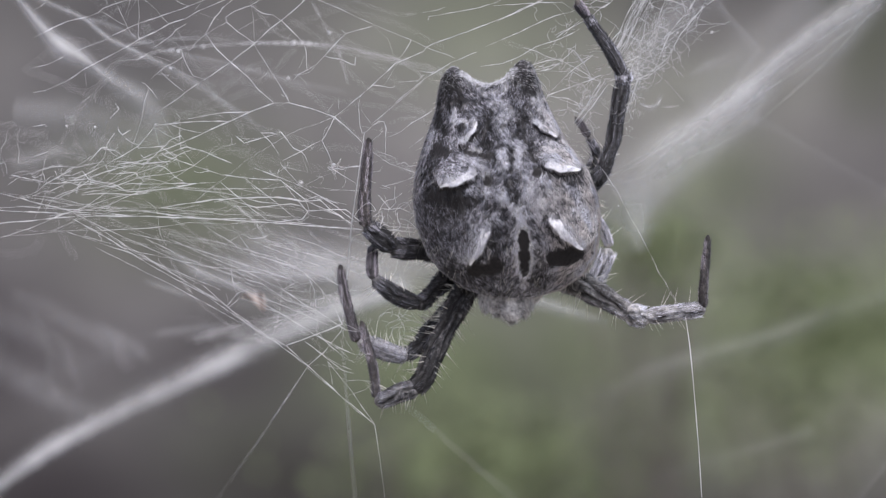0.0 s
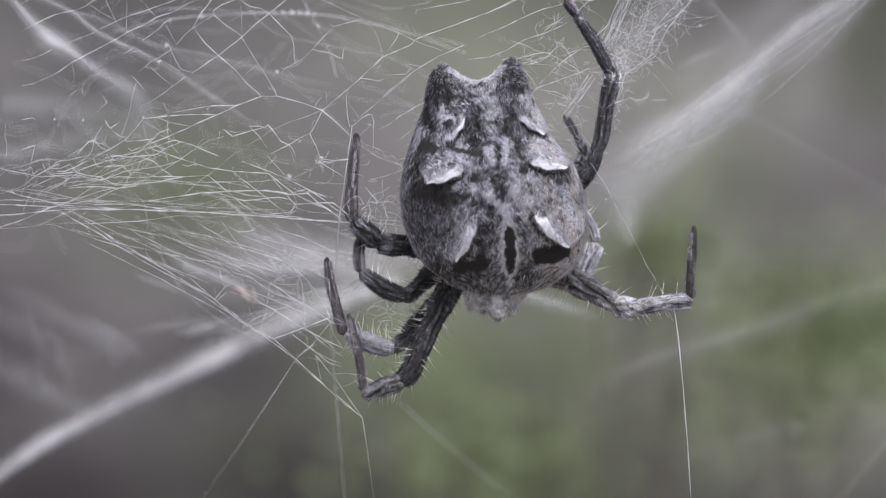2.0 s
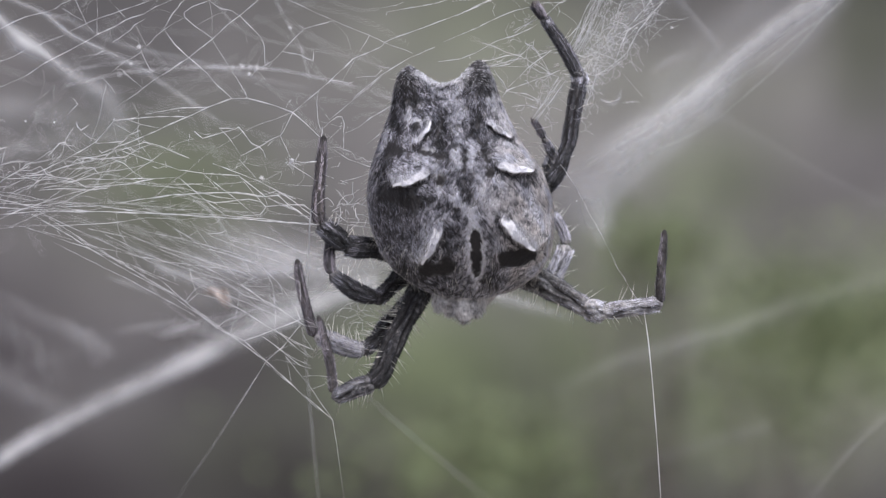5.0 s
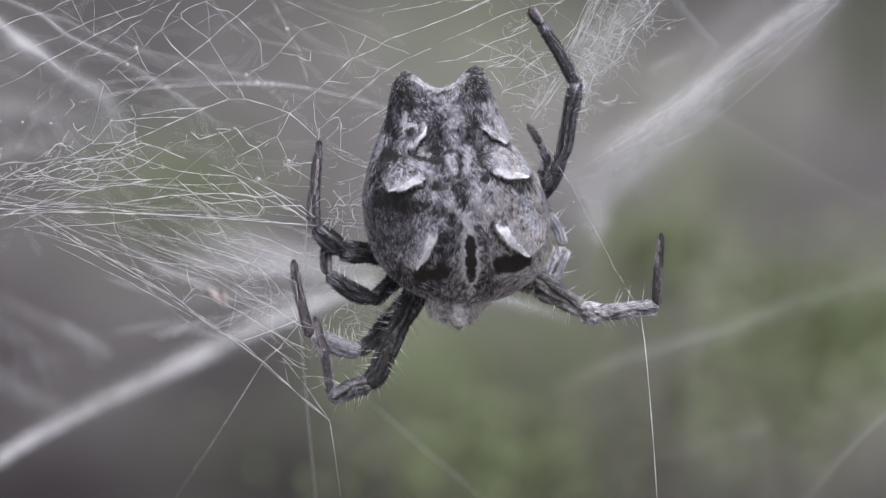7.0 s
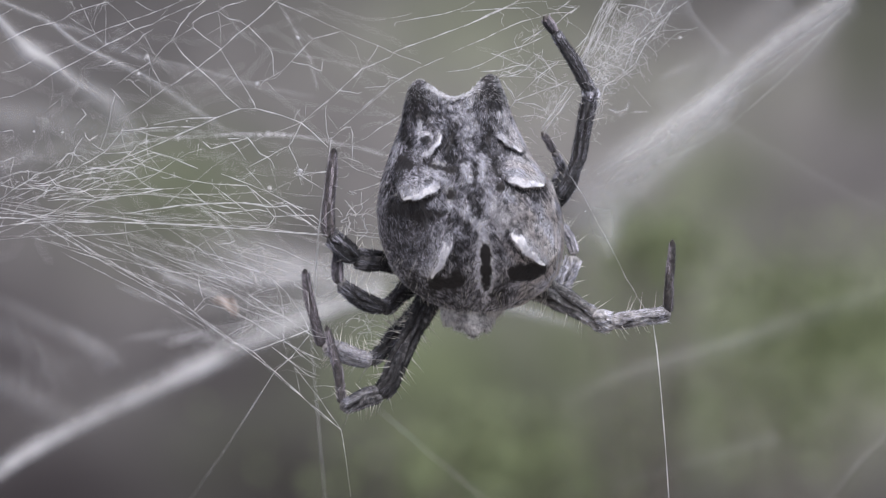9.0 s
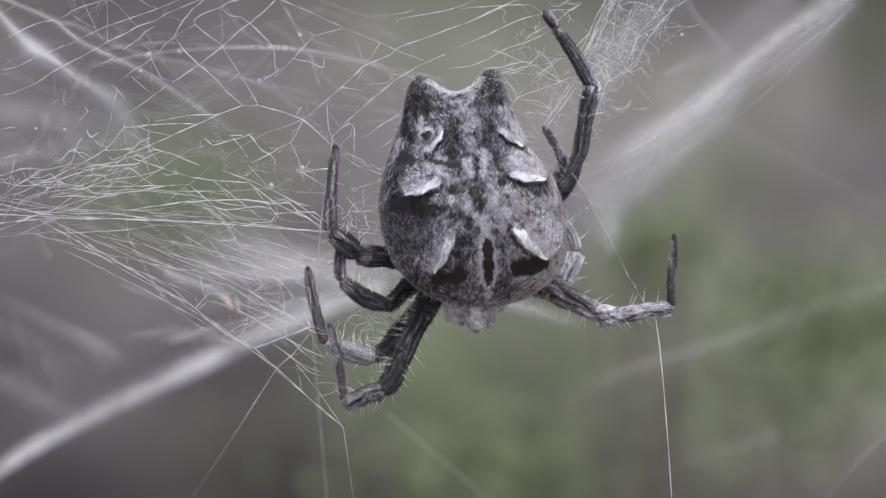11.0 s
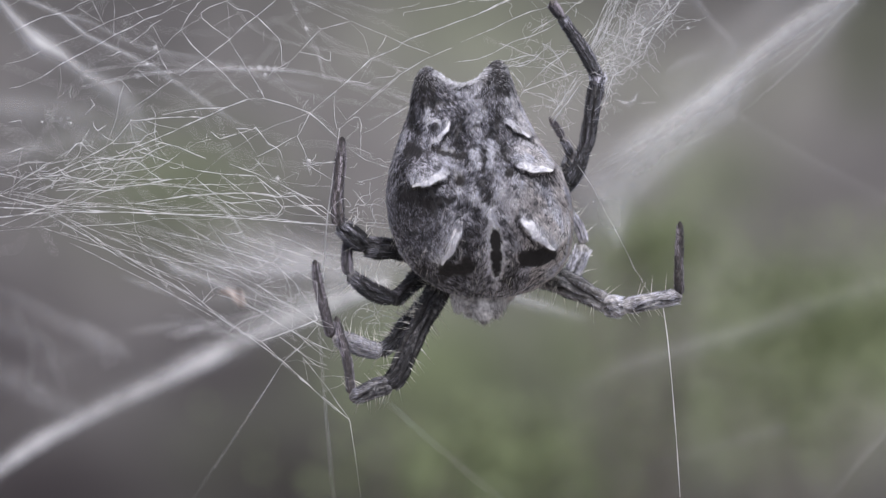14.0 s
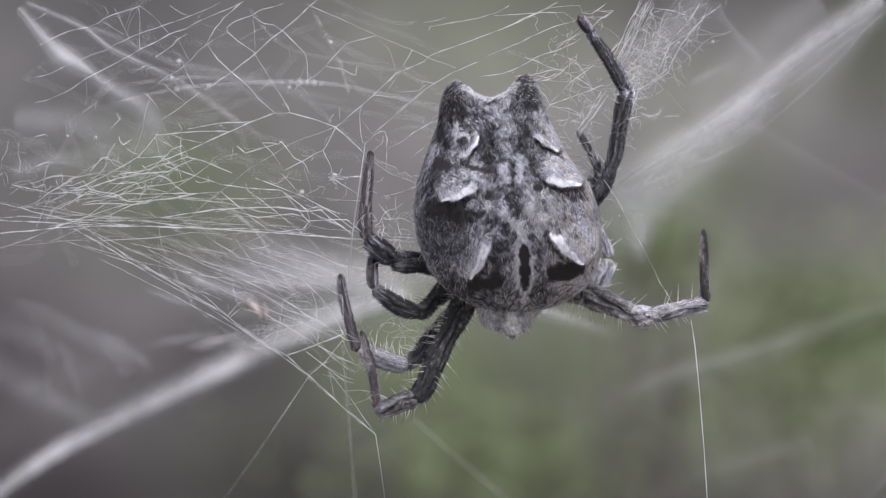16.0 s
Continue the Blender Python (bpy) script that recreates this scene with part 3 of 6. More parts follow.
def abdomen_fur(v, dark, pale, cap):
    """Short fine fur that lies down along the abdomen, and a few stiff hairs on its rim."""
    rnd = np.random.RandomState(8)
    rows, cols = v.shape[:2]
    n = 105000
    area = np.maximum(PW[4:-5], 0.2) * np.gradient(PZ)[4:-5]
    i = rnd.choice(np.arange(4, rows - 5), n, p=area / area.sum())
    j = rnd.randint(0, cols, n)
    keep = (np.cos(TURN[j]) > -0.25) & (rnd.rand(n) > 0.96 * dark[i, j] ** 1.6) & (rnd.rand(n) > 0.93 * cap[i, j])
    for k in (2, 4, 6):
        keep &= rnd.rand(n) > 0.85 * np.clip(dark[np.maximum(i - k, 0), j] * 3 - 2, 0, 1)
    i, j = i[keep], j[keep]
    p = v[i, j]
    du = v[np.minimum(i + 2, rows - 1), j] - v[i - 2, j]
    dv = v[i, (j + 1) % cols] - v[i, j - 1]
    p = p + du * rnd.uniform(-0.25, 0.25, (len(p), 1)) + dv * rnd.uniform(-0.5, 0.5, (len(p), 1))
    nn = np.cross(dv, du)
    nn /= np.linalg.norm(nn, axis=1)[:, None] + 1e-9
    out = p - HEART
    nn *= np.sign((nn * out).sum(1))[:, None]
    du /= np.linalg.norm(du, axis=1)[:, None] + 1e-9
    comb, curl = wave(p, 0.9)[:, None], wave(p, 3.4, 7.0)[:, None]
    lay = -du + rnd.normal(0, 0.16, (len(p), 3)) + np.cross(nn, du) * (1.6 * comb + 1.5 * curl + 0.35 * (p[:, :1] - 3.0) / 3)
    lay -= nn * (lay * nn).sum(1)[:, None]
    lay /= np.linalg.norm(lay, axis=1)[:, None] + 1e-9
    smooth = np.clip((1.9 - p[:, 0]) / 1.5, 0, 1) * np.clip((3.0 - p[:, 2]) / 0.8, 0, 1)
    ln = (rnd.uniform(0.13, 0.32, len(p)) * (1 - 0.4 * smooth))[:, None]
    tips = p + ln * (0.95 * lay + rnd.uniform(0.10, 0.32, (len(p), 1)) * nn)
    # no hair lies across the bare black spots
    bare = np.zeros(len(p))
    for points, half, k in DARK_MARKS:
        if k >= 0.9 and half > 0.11:
            for q in (p, (p + tips) / 2, tips):
                bare = np.maximum(bare, mark(q[:, 0], q[:, 2], points, half, 2.0))
    free = bare < rnd.uniform(0.35, 0.95, len(p))
    p, nn, lay, tips, i, j, smooth, curl = (q[free] for q in (p, nn, lay, tips, i, j, smooth, curl))
    hv, hf = spikes(p - nn * 0.01, tips, rnd.uniform(0.007, 0.0125, len(p)))
    # tufts, locks and single hairs differ in shade
    bend = 0.22 * curl[:, 0]
    locks = np.array([noise.noise(Vector((q[0] * 12, q[1] * 4, q[2] * 3.4))) for q in (p + np.outer(bend, [1, 0, 0.4])).tolist()])
    patch = wave(p, 1.7, 3.0) * 0.10 + wave(p, 4.6) * 0.12 + locks * 0.62
    flank = np.clip((p[:, 0] - 4.6) / 1.5, 0, 1)
    below = np.maximum(i - 2, 0)
    pale, dark = (pale[i, j] + pale[below, j]) / 2, (dark[i, j] + dark[below, j]) / 2
    # lighter towards the right, light from that side put into the tone; top and bottom darker
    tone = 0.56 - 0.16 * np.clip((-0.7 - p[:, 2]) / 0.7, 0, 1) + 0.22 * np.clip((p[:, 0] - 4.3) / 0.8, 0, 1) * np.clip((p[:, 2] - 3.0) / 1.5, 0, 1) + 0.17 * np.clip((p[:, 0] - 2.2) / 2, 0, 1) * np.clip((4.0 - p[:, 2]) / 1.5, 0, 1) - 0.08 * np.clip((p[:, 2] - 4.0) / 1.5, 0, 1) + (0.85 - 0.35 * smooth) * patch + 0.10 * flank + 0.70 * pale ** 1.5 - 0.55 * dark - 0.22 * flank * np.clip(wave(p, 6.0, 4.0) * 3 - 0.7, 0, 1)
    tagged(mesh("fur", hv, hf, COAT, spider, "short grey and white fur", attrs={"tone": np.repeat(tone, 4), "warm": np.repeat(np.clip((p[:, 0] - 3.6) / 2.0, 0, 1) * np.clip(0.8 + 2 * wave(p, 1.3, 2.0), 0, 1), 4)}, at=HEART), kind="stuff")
    # fine hair round the outline, coloured pale to carry the rim light
    rim = np.nonzero((p[:, 2] > 7.4) | (np.abs(nn[:, 1]) < 0.22))[0]
    k = np.concatenate([rnd.choice(rim, 2000), rnd.choice(np.nonzero(p[:, 2] > 7.55)[0], 1200)])
    tips = p[k] + rnd.uniform(0.07, 0.18, 3200)[:, None] * (0.7 * lay[k] + 0.6 * nn[k] + rnd.normal(0, 0.15, (3200, 3)))
    hv, hf = spikes(p[k], tips, np.full(3200, 0.009))
    tagged(mesh("fringe", hv, hf, PALE_FUR, spider, "pale fringe of fine hair", at=HEART), kind="stuff")
    k = rnd.choice(np.nonzero((p[:, 2] < 0.2) | (np.abs(nn[:, 1]) < 0.4))[0], 260, replace=False)
    tips = p[k] + rnd.uniform(0.30, 0.62, 260)[:, None] * (0.7 * lay[k] + 0.75 * nn[k])
    hv, hf = spikes(p[k], tips, np.full(260, 0.011))
    tagged(mesh("bristle", hv, hf, BRISTLE, spider, "stiff cream hairs", at=HEART), kind="stuff")


def tubercle(root, tip, wide, lift, white, bow):
    """The bare pale cap of a lobe, lying close on it out to its point, with fine combed hair."""
    nu, nv = 30, 19
    a, w = np.meshgrid(np.linspace(0, 1, nu), np.linspace(0, 1, nv), indexing="ij")
    ax, az = np.array(tip) - np.array(root)
    ln = math.hypot(ax, az)
    ax, az = ax / ln, az / ln
    px, pz = (az, -ax) if ax > 0 else (-az, ax)
    u = 0.12 + 0.88 * a
    wide_here = 0.62 * wide * np.clip(1.05 - a, 0, 1) ** 0.6
    s = bow * 4 * u * (1 - u) + 0.035 * np.sin(u * 17 + root[0]) - wide_here * (1 - w)
    x, z = root[0] + ax * u * ln + px * s, root[1] + az * u * ln + pz * s
    rimward = np.minimum(np.minimum(w, 1 - w) * 5, a * 3)
    top = skin(x, z) - 0.030 + 0.075 * (1 - np.clip(rimward, 0, 1)) ** 2 * (w < 0.5) + 0.06 * np.clip(1 - a * 4, 0, 1)
    low = top + 0.10
    n = nu * nv
    v = np.concatenate([np.stack([x, top, z], -1).reshape(-1, 3), np.stack([x, low, z], -1).reshape(-1, 3)])
    f = grid_faces(nu, nv, False) + [tuple(i + n for i in q[::-1]) for q in grid_faces(nu, nv, False)]
    rim = [i * nv for i in range(nu)] + [(nu - 1) * nv + j for j in range(1, nv)] + [i * nv + nv - 1 for i in range(nu - 2, -1, -1)] + list(range(nv - 2, 0, -1))
    f += [(rim[k], rim[(k + 1) % len(rim)], rim[(k + 1) % len(rim)] + n, rim[k] + n) for k in range(len(rim))]
    shade = np.clip(white * (0.50 + 0.16 * a ** 1.5 + 0.44 * np.clip(a * 1.5 - 0.6, 0, 1) * (0.4 + 0.6 * w) + 0.22 * w ** 6), 0, 1).ravel()
    ob = mesh("tubercle", v, f, TUBERCLE, spider, "pale pointed tubercle", attrs={"tip": np.concatenate([shade, shade])}, at=HEART)
    rnd = np.random.RandomState(int(abs(tip[0] * 100)))
    m = int(620 * wide)
    k = rnd.choice(np.nonzero(a.ravel() < 0.82)[0], m)
    p = v[k] + rnd.normal(0, 0.02, (m, 3)) * np.array([1, 0, 1])
    way = np.array([ax * 0.6 + px * 0.7, -0.10, az * 0.6 + pz * 0.7]) + rnd.normal(0, 0.13, (m, 3))
    tips = p + way / np.linalg.norm(way, axis=1)[:, None] * rnd.uniform(0.10, 0.24, m)[:, None] * (1.1 - 0.6 * w.ravel()[k])[:, None]
    hv, hf = spikes(p, tips, rnd.uniform(0.006, 0.011, m))
    tagged(mesh("fur", hv, hf, COAT, ob, "pale combed fur", attrs={"tone": np.repeat(0.40 + 0.48 * shade[k], 4)}, at=HEART), kind="stuff")


def limb(points, sides=16, groove=(), seed=0):
    """A leg segment through (x, y, z, radius) stations: uneven, rounded at its ends, with dark grooves."""
    rnd = np.random.RandomState(seed)
    p = np.asarray(points, float)
    line = curve_through(p[:, :3], 0.12)
    s = np.linspace(0, len(p) - 1, len(line))
    r = np.interp(s, np.arange(len(p)), p[:, 3])
    k = np.linspace(0, 1, len(line))
    ln = np.linalg.norm(np.diff(line, axis=0), axis=1).sum()
    e = np.minimum(k, 1 - k) * ln / np.maximum(r, 0.05)
    r = r * np.sqrt(np.clip(1 - (1 - np.clip(e + 0.05, 0, 1)) ** 2, 0.05, 1))
    r = r * (1 + 0.05 * np.sin(k * ln * 3 + rnd.uniform(0, 6)))
    ang = np.arange(sides) * 2 * math.pi / sides
    rad = r[:, None] * (1 + rnd.normal(0, 0.012, (len(line), sides)))
    dark = np.zeros((len(line), sides))
    for q in range(int(sides * 0.5)):
        way, lo, hi = rnd.uniform(0, 6.28), rnd.uniform(-0.2, 0.8), rnd.uniform(0.15, 0.5)
        streak = np.exp(-(np.angle(np.exp(1j * (ang[None] - way - 0.3 * np.sin(k * 5 + way)[:, None]))) / 0.13) ** 2)
        streak = streak * np.clip(np.minimum(k - lo, lo + hi - k) * 8, 0, 1)[:, None]
        rad = rad * (1 - 0.06 * streak)
        dark = np.maximum(dark, 0.55 * streak)
    for g in groove:
        way = g + 0.3 * np.sin(k * 6 + 3 * g + seed) + 0.12 * np.sin(k * 23 + g)
        c = np.exp(-(np.angle(np.exp(1j * (ang[None] - way[:, None]))) / 0.2) ** 2)
        c = c * np.clip(1.0 + 0.7 * np.sin(k * 10 + 5 * g + seed), 0.4, 1)[:, None]
        c = c * np.clip(np.minimum(k, 1 - k)[:, None] * 9, 0, 1)
        rad = rad * (1 - 0.36 * c)
        dark = np.maximum(dark, c)
    v, f = tube(line, rad, sides)
    return v, f, dark.ravel(), line, r


def leg_fur(segs, count, seed, level, ring=0.16):
    """Short fur combed along leg segments, darker in their grooves; level: how pale each segment is."""
    rnd = np.random.RandomState(seed)
    R, T, tones = [], [], []
    tot = sum(len(s[3]) for s in segs)
    for (v, f, d, line, r), pale in zip(segs, level):
        n = len(line)
        sides = len(v) // n
        vv, dd = v.reshape(n, sides, 3), d.reshape(n, sides)
        tan = np.gradient(line, axis=0)
        tan /= np.linalg.norm(tan, axis=1)[:, None] + 1e-9
        m = int(count * n / tot)
        i, j = rnd.randint(1, n - 3, m), rnd.randint(0, sides, m)
        ok = rnd.rand(m) > 0.9 * dd[i, j] ** 2
        i, j = i[ok], j[ok]
        nn = vv[i, j] - line[i]
        nn /= np.linalg.norm(nn, axis=1)[:, None] + 1e-9
        root = vv[i, j] + (vv[i, (j + 1) % sides] - vv[i, j]) * rnd.uniform(-0.5, 0.5, (len(i), 1)) + tan[i] * rnd.uniform(-0.06, 0.06, (len(i), 1))
        way = tan[i] * 0.95 + nn * rnd.uniform(0.05, 0.35, (len(i), 1)) + rnd.normal(0, 0.12, (len(i), 3))
        way /= np.linalg.norm(way, axis=1)[:, None]
        R.append(root)
        T.append(root + way * rnd.uniform(0.12, 0.30, len(i))[:, None])
        lump = rnd.normal(0, 1, (n // 14 + 2, sides))
        tones.append(pale + 0.11 * lump[i // 14, j] - 0.36 * dd[i, j] + ring * (n - 1 - i < 6))
    v, f = spikes(np.vstack(R), np.vstack(T), rnd.uniform(0.006, 0.011, sum(map(len, R))))
    return v, f, np.repeat(np.concatenate(tones), 4)


def leg_bristles(segs, count, seed):
    """Stiff bristles that stand off the flanks of leg segments."""
    rnd = np.random.RandomState(seed)
    R, T = [], []
    tot = sum(len(s[3]) for s in segs)
    for v, f, d, line, r in segs:
        n = len(line)
        sides = len(v) // n
        vv = v.reshape(n, sides, 3)
        tan = np.gradient(line, axis=0)
        tan /= np.linalg.norm(tan, axis=1)[:, None] + 1e-9
        m = int(count * n / tot)
        i, j = rnd.randint(1, n - 1, m), rnd.randint(0, sides, m)
        nn = vv[i, j] - line[i]
        nn /= np.linalg.norm(nn, axis=1)[:, None] + 1e-9
        flank = np.abs(nn[:, 1]) < 0.62
        i, j, nn = i[flank], j[flank], nn[flank]
        way = tan[i] * 0.8 + nn * 1.7 + rnd.normal(0, 0.2, (len(i), 3))
        way /= np.linalg.norm(way, axis=1)[:, None]
        R.append(vv[i, j])
        T.append(vv[i, j] + way * rnd.uniform(0.45, 1.0, len(i))[:, None])
    return spikes(np.vstack(R), np.vstack(T), np.full(sum(map(len, R)), 0.018))


LEGS = {}
PALENESS = {"dark_leg": 0.28, "ridged_leg": 0.20, "grey_brown_leg": 0.36, "dark_tarsus": 0.34, "striped_leg": 0.41, "pale_leg": 0.56}


def leg(key, label, thigh, shin, foot, mats, grooves, seed, hairs=(900, 60)):
    """One leg: thigh and knee are the leg itself, shin, foot and hair hang on it."""
    hip = np.array(thigh[0][:3])
    a = limb(thigh, 44, grooves[0], seed)
    b = limb(shin, 36, grooves[1], seed + 1)
    c = limb(foot, 12, (), seed + 2)
    ob = mesh("leg", a[0], a[1], mats[0], spider, label, attrs={"dark": a[2]}, at=hip)
    mesh("shin", b[0], b[1], mats[1], ob, attrs={"dark": b[2]}, at=hip)
    sole = mesh("foot", c[0], c[1], mats[2], ob, "thin dark foot", attrs={"dark": np.clip((np.arange(len(c[0])) / len(c[0]) - 0.86) * 9, 0, 1)}, at=hip)
    level = [PALENESS[q.name] for q in mats]
    v, f, tone = leg_fur([a, b], 3 * hairs[0], seed + 3, level)
    tagged(mesh("fur", v, f, COAT, ob, "short grey fur", attrs={"tone": tone}, at=hip), kind="stuff")
    v, f, tone = leg_fur([c], hairs[0], seed + 5, level[2:], 0)
    tagged(mesh("fur", v, f, FOOT_COAT, sole, "sparse short hair", attrs={"tone": tone}, at=hip), kind="stuff")
    v, f = leg_bristles([a, b], hairs[1], seed + 4)
    tagged(mesh("bristle", v, f, BRISTLE, ob, "stiff cream bristles", at=hip), kind="stuff")
    ob.location = (hip - HEART) * MM
    LEGS[key] = (ob, hip - HEART)
    return ob


def knee(leg_ob, points, hip, material, seed, label):
    """The short swollen joint between thigh and shin."""
    q = limb(points, 40, (0.5, 0.9, 1.3), seed)
    ob = mesh("knee", q[0], q[1], material, leg_ob, label, attrs={"dark": q[2]}, at=hip)
    v, f, tone = leg_fur([q], 900, seed + 3, [PALENESS[material.name] + 0.04])
    tagged(mesh("fur", v, f, COAT, leg_ob, "short pale fur on the knee", attrs={"tone": tone}, at=hip), kind="stuff")


abdomen_fur(*abdomen())
for lobe in LOBES:
    tubercle(*lobe)


def head():
    """The fore body below the abdomen: carapace, jaws and palps."""
    def ball(c, r, n=22, seed=1, pull=0.0):
        rnd = np.random.RandomState(seed)
        th, ph = np.meshgrid(np.arange(n) * 2 * math.pi / n, np.linspace(0.02, math.pi - 0.02, n))
        x, y, z = np.sin(ph) * np.cos(th), np.sin(ph) * np.sin(th), np.cos(ph)
        k = 1 + rnd.normal(0, 0.02, x.shape) - pull * np.clip(-z, 0, 1) ** 2
        v = np.stack([c[0] + r[0] * x * k, c[1] + r[1] * y * k, c[2] + r[2] * z], -1).reshape(-1, 3)
        return v, grid_faces(n, n, True), n
    v, f, n = ball(*CARAPACE, seed=2, pull=0.25)
    mesh("carapace", v, f, HEAD, spider, "pale grey hairy carapace", attrs={"dark": np.zeros(len(v))}, at=HEART)
    for c, r, dark in JAWS:
        v, f, n = ball(c, r, 18, 4, 0.45)
        d = dark * np.clip((c[2] - 0.72 * r[2] - v[:, 2]) * 5, 0, 1)
        mesh("jaw", v, f, HEAD, spider, "pale hairy jaw with a dark tip", attrs={"dark": d}, at=HEART)
    rnd = np.random.RandomState(12)
    R, T = [], []
    for c, r, *rest in [CARAPACE] + JAWS:
        q = rnd.normal(size=(700, 3))
        q /= np.linalg.norm(q, axis=1)[:, None]
        p = np.array(c) + q * np.array(r) * 0.97
        R.append(p)
        w = q + np.array([0, -0.2, -1.1]) + rnd.normal(0, 0.25, q.shape)
        T.append(p + w / np.linalg.norm(w, axis=1)[:, None] * rnd.uniform(0.10, 0.26, 700)[:, None])
    hv, hf = spikes(np.vstack(R), np.vstack(T), np.full(sum(map(len, R)), 0.008))
    tagged(mesh("fur", hv, hf, PALE_FUR, spider, "pale fur on the fore body", at=HEART), kind="stuff")


CARAPACE = ((3.18, 4.0, -1.62), (1.9, 1.8, 1.55))
JAWS = [((2.57, 1.0, -2.40), (0.62, 0.6, 0.85), 0.7), ((3.25, 0.7, -2.55), (0.66, 0.6, 1.02), 0.9), ((3.84, 1.0, -2.40), (0.46, 0.5, 0.90), 0.3), ((1.99, 1.3, -2.40), (0.26, 0.4, 0.66), 1.0)]
head()

hind = leg("rear_right", "raised grey-brown hind leg with a sharp knee", [(5.95, 4.50, 1.13, 0.40), (6.7, 3.0, 2.4, 0.37), (7.67, 2, 3.84, 0.32), (7.89, 1.88, 4.51, 0.35), (8.09, 1.75, 5.05, 0.39), (8.18, 1.62, 5.53, 0.37), (8.24, 1.5, 5.99, 0.31), (8.35, 1.38, 6.79, 0.35), (8.46, 1.25, 7.46, 0.36), (8.55, 1.12, 7.99, 0.36), (8.56, 1, 8.25, 0.32)],
    [(8.62, 1, 8.09, 0.27), (8.41, 0.86, 8.45, 0.33), (8.1, 0.72, 9.02, 0.28), (7.65, 0.58, 9.75, 0.27), (7.14, 0.44, 10.44, 0.25), (6.75, 0.3, 11.04, 0.23)],
    [(6.83, 0.3, 10.88, 0.19), (6.52, 0.15, 11.28, 0.2), (6.24, 0, 11.66, 0.15)], (DARK_LEG, DARK_LEG, TARSUS), ((1.2, 2.6), ()), 100, (3000, 60))
knee(hind, [(8.50, 1.10, 7.72, 0.30), (8.57, 1.04, 8.00, 0.37), (8.54, 0.98, 8.24, 0.37), (8.40, 0.90, 8.50, 0.28)], (5.95, 4.50, 1.13), LEG, 106, "dark knee with a ring of pale hair")
leg("small_right", "short third leg half hidden behind the abdomen", [(6.48, 4.00, 2.50, 0.26), (7.10, 3.00, 3.84, 0.25), (7.43, 2.50, 4.62, 0.22)],
    [(7.44, 2.50, 4.52, 0.20), (7.20, 2.35, 4.95, 0.17), (6.92, 2.20, 5.43, 0.16)], [(6.98, 2.20, 5.33, 0.15), (6.70, 2.10, 5.80, 0.14), (6.32, 2.00, 6.32, 0.10)], (LEG, LEG, TARSUS), ((), ()), 110, (900,20))
fore = leg("fore_right", "grey foreleg stretched out and bent upwards", [(5.24, 4.00, -1.07, 0.58), (6.41, 2.70, -1.60, 0.70), (7.42, 1.60, -2.18, 0.62), (8.45, 1.00, -2.78, 0.52), (8.95, 0.85, -3.02, 0.44)],
    [(9.55, 0.80, -3.20, 0.34), (10.55, 0.50, -3.06, 0.38), (11.48, 0.40, -2.93, 0.38), (12.10, 0.32, -2.85, 0.36), (12.36, 0.30, -2.80, 0.28)],
    [(12.26, 0.30, -2.80, 0.20), (12.24, 0.15, -2.00, 0.21), (12.30, 0.08, -1.10, 0.19), (12.38, 0.00, -0.30, 0.15), (12.43, -0.20, 0.66, 0.12)], (FORE_LEG, PALE_LEG, TARSUS), ((0.6, 1.0, 1.45, 2.0, 2.5), (0.5, 0.9)), 120, (1500, 110))
knee(fore, [(8.62, 0.92, -2.86, 0.44), (8.95, 0.85, -3.04, 0.52), (9.40, 0.78, -3.22, 0.50), (9.82, 0.76, -3.22, 0.38)], (5.24, 4.00, -1.07), PALE_LEG, 126, "pale knee with dark creases")
leg("mid_right", "pale second leg folded behind the abdomen", [(7.20, 3.30, -1.90, 0.40), (7.70, 2.80, -0.75, 0.42), (7.98, 2.50, 0.02, 0.36)],
    [(8.00, 2.50, 0.10, 0.24), (7.75, 2.80, 0.85, 0.21), (7.30, 3.30, 1.60, 0.20)], [(7.35, 3.30, 1.50, 0.18), (6.75, 4.00, 2.77, 0.14)], (PALE_LEG, PALE_LEG, TARSUS), ((), ()), 130, (1400, 30))
leg("rear_left", "dark hind leg bent sharply upwards", [(0.44, 4.00, -0.25, 0.53), (-1.05, 2.20, -0.03, 0.50), (-1.86, 1.60, 0.00, 0.48), (-2.52, 1.30, 0.11, 0.48)],
    [(-2.33, 1.30, 0.03, 0.48), (-3.05, 1.00, 0.62, 0.45), (-3.66, 0.80, 1.20, 0.40)],
    [(-3.66, 0.80, 1.04, 0.31), (-3.71, 0.60, 2.16, 0.26), (-3.59, 0.30, 3.75, 0.24), (-3.48, 0.00, 5.23, 0.15)], (DARK_LEG, DARK_LEG, TARSUS), ((1.5,), (2.0,)), 140, (2600, 50))
leg("mid_left", "dark third leg bent upwards", [(0.58, 4.00, -1.07, 0.48), (-0.24, 2.60, -1.82, 0.48), (-0.97, 2.00, -2.54, 0.37), (-1.32, 1.80, -2.67, 0.32)],
    [(-1.13, 1.80, -2.64, 0.37), (-2.12, 1.50, -2.26, 0.40), (-2.79, 1.30, -1.80, 0.37), (-3.32, 1.20, -1.42, 0.29)],
    [(-3.30, 1.20, -1.47, 0.22), (-3.38, 1.40, -0.64, 0.22), (-3.31, 1.60, 0.24, 0.18)], (DARK_LEG, DARK_LEG, LEG), ((1.4, 2.2), (1.6,)), 150, (2400, 90))
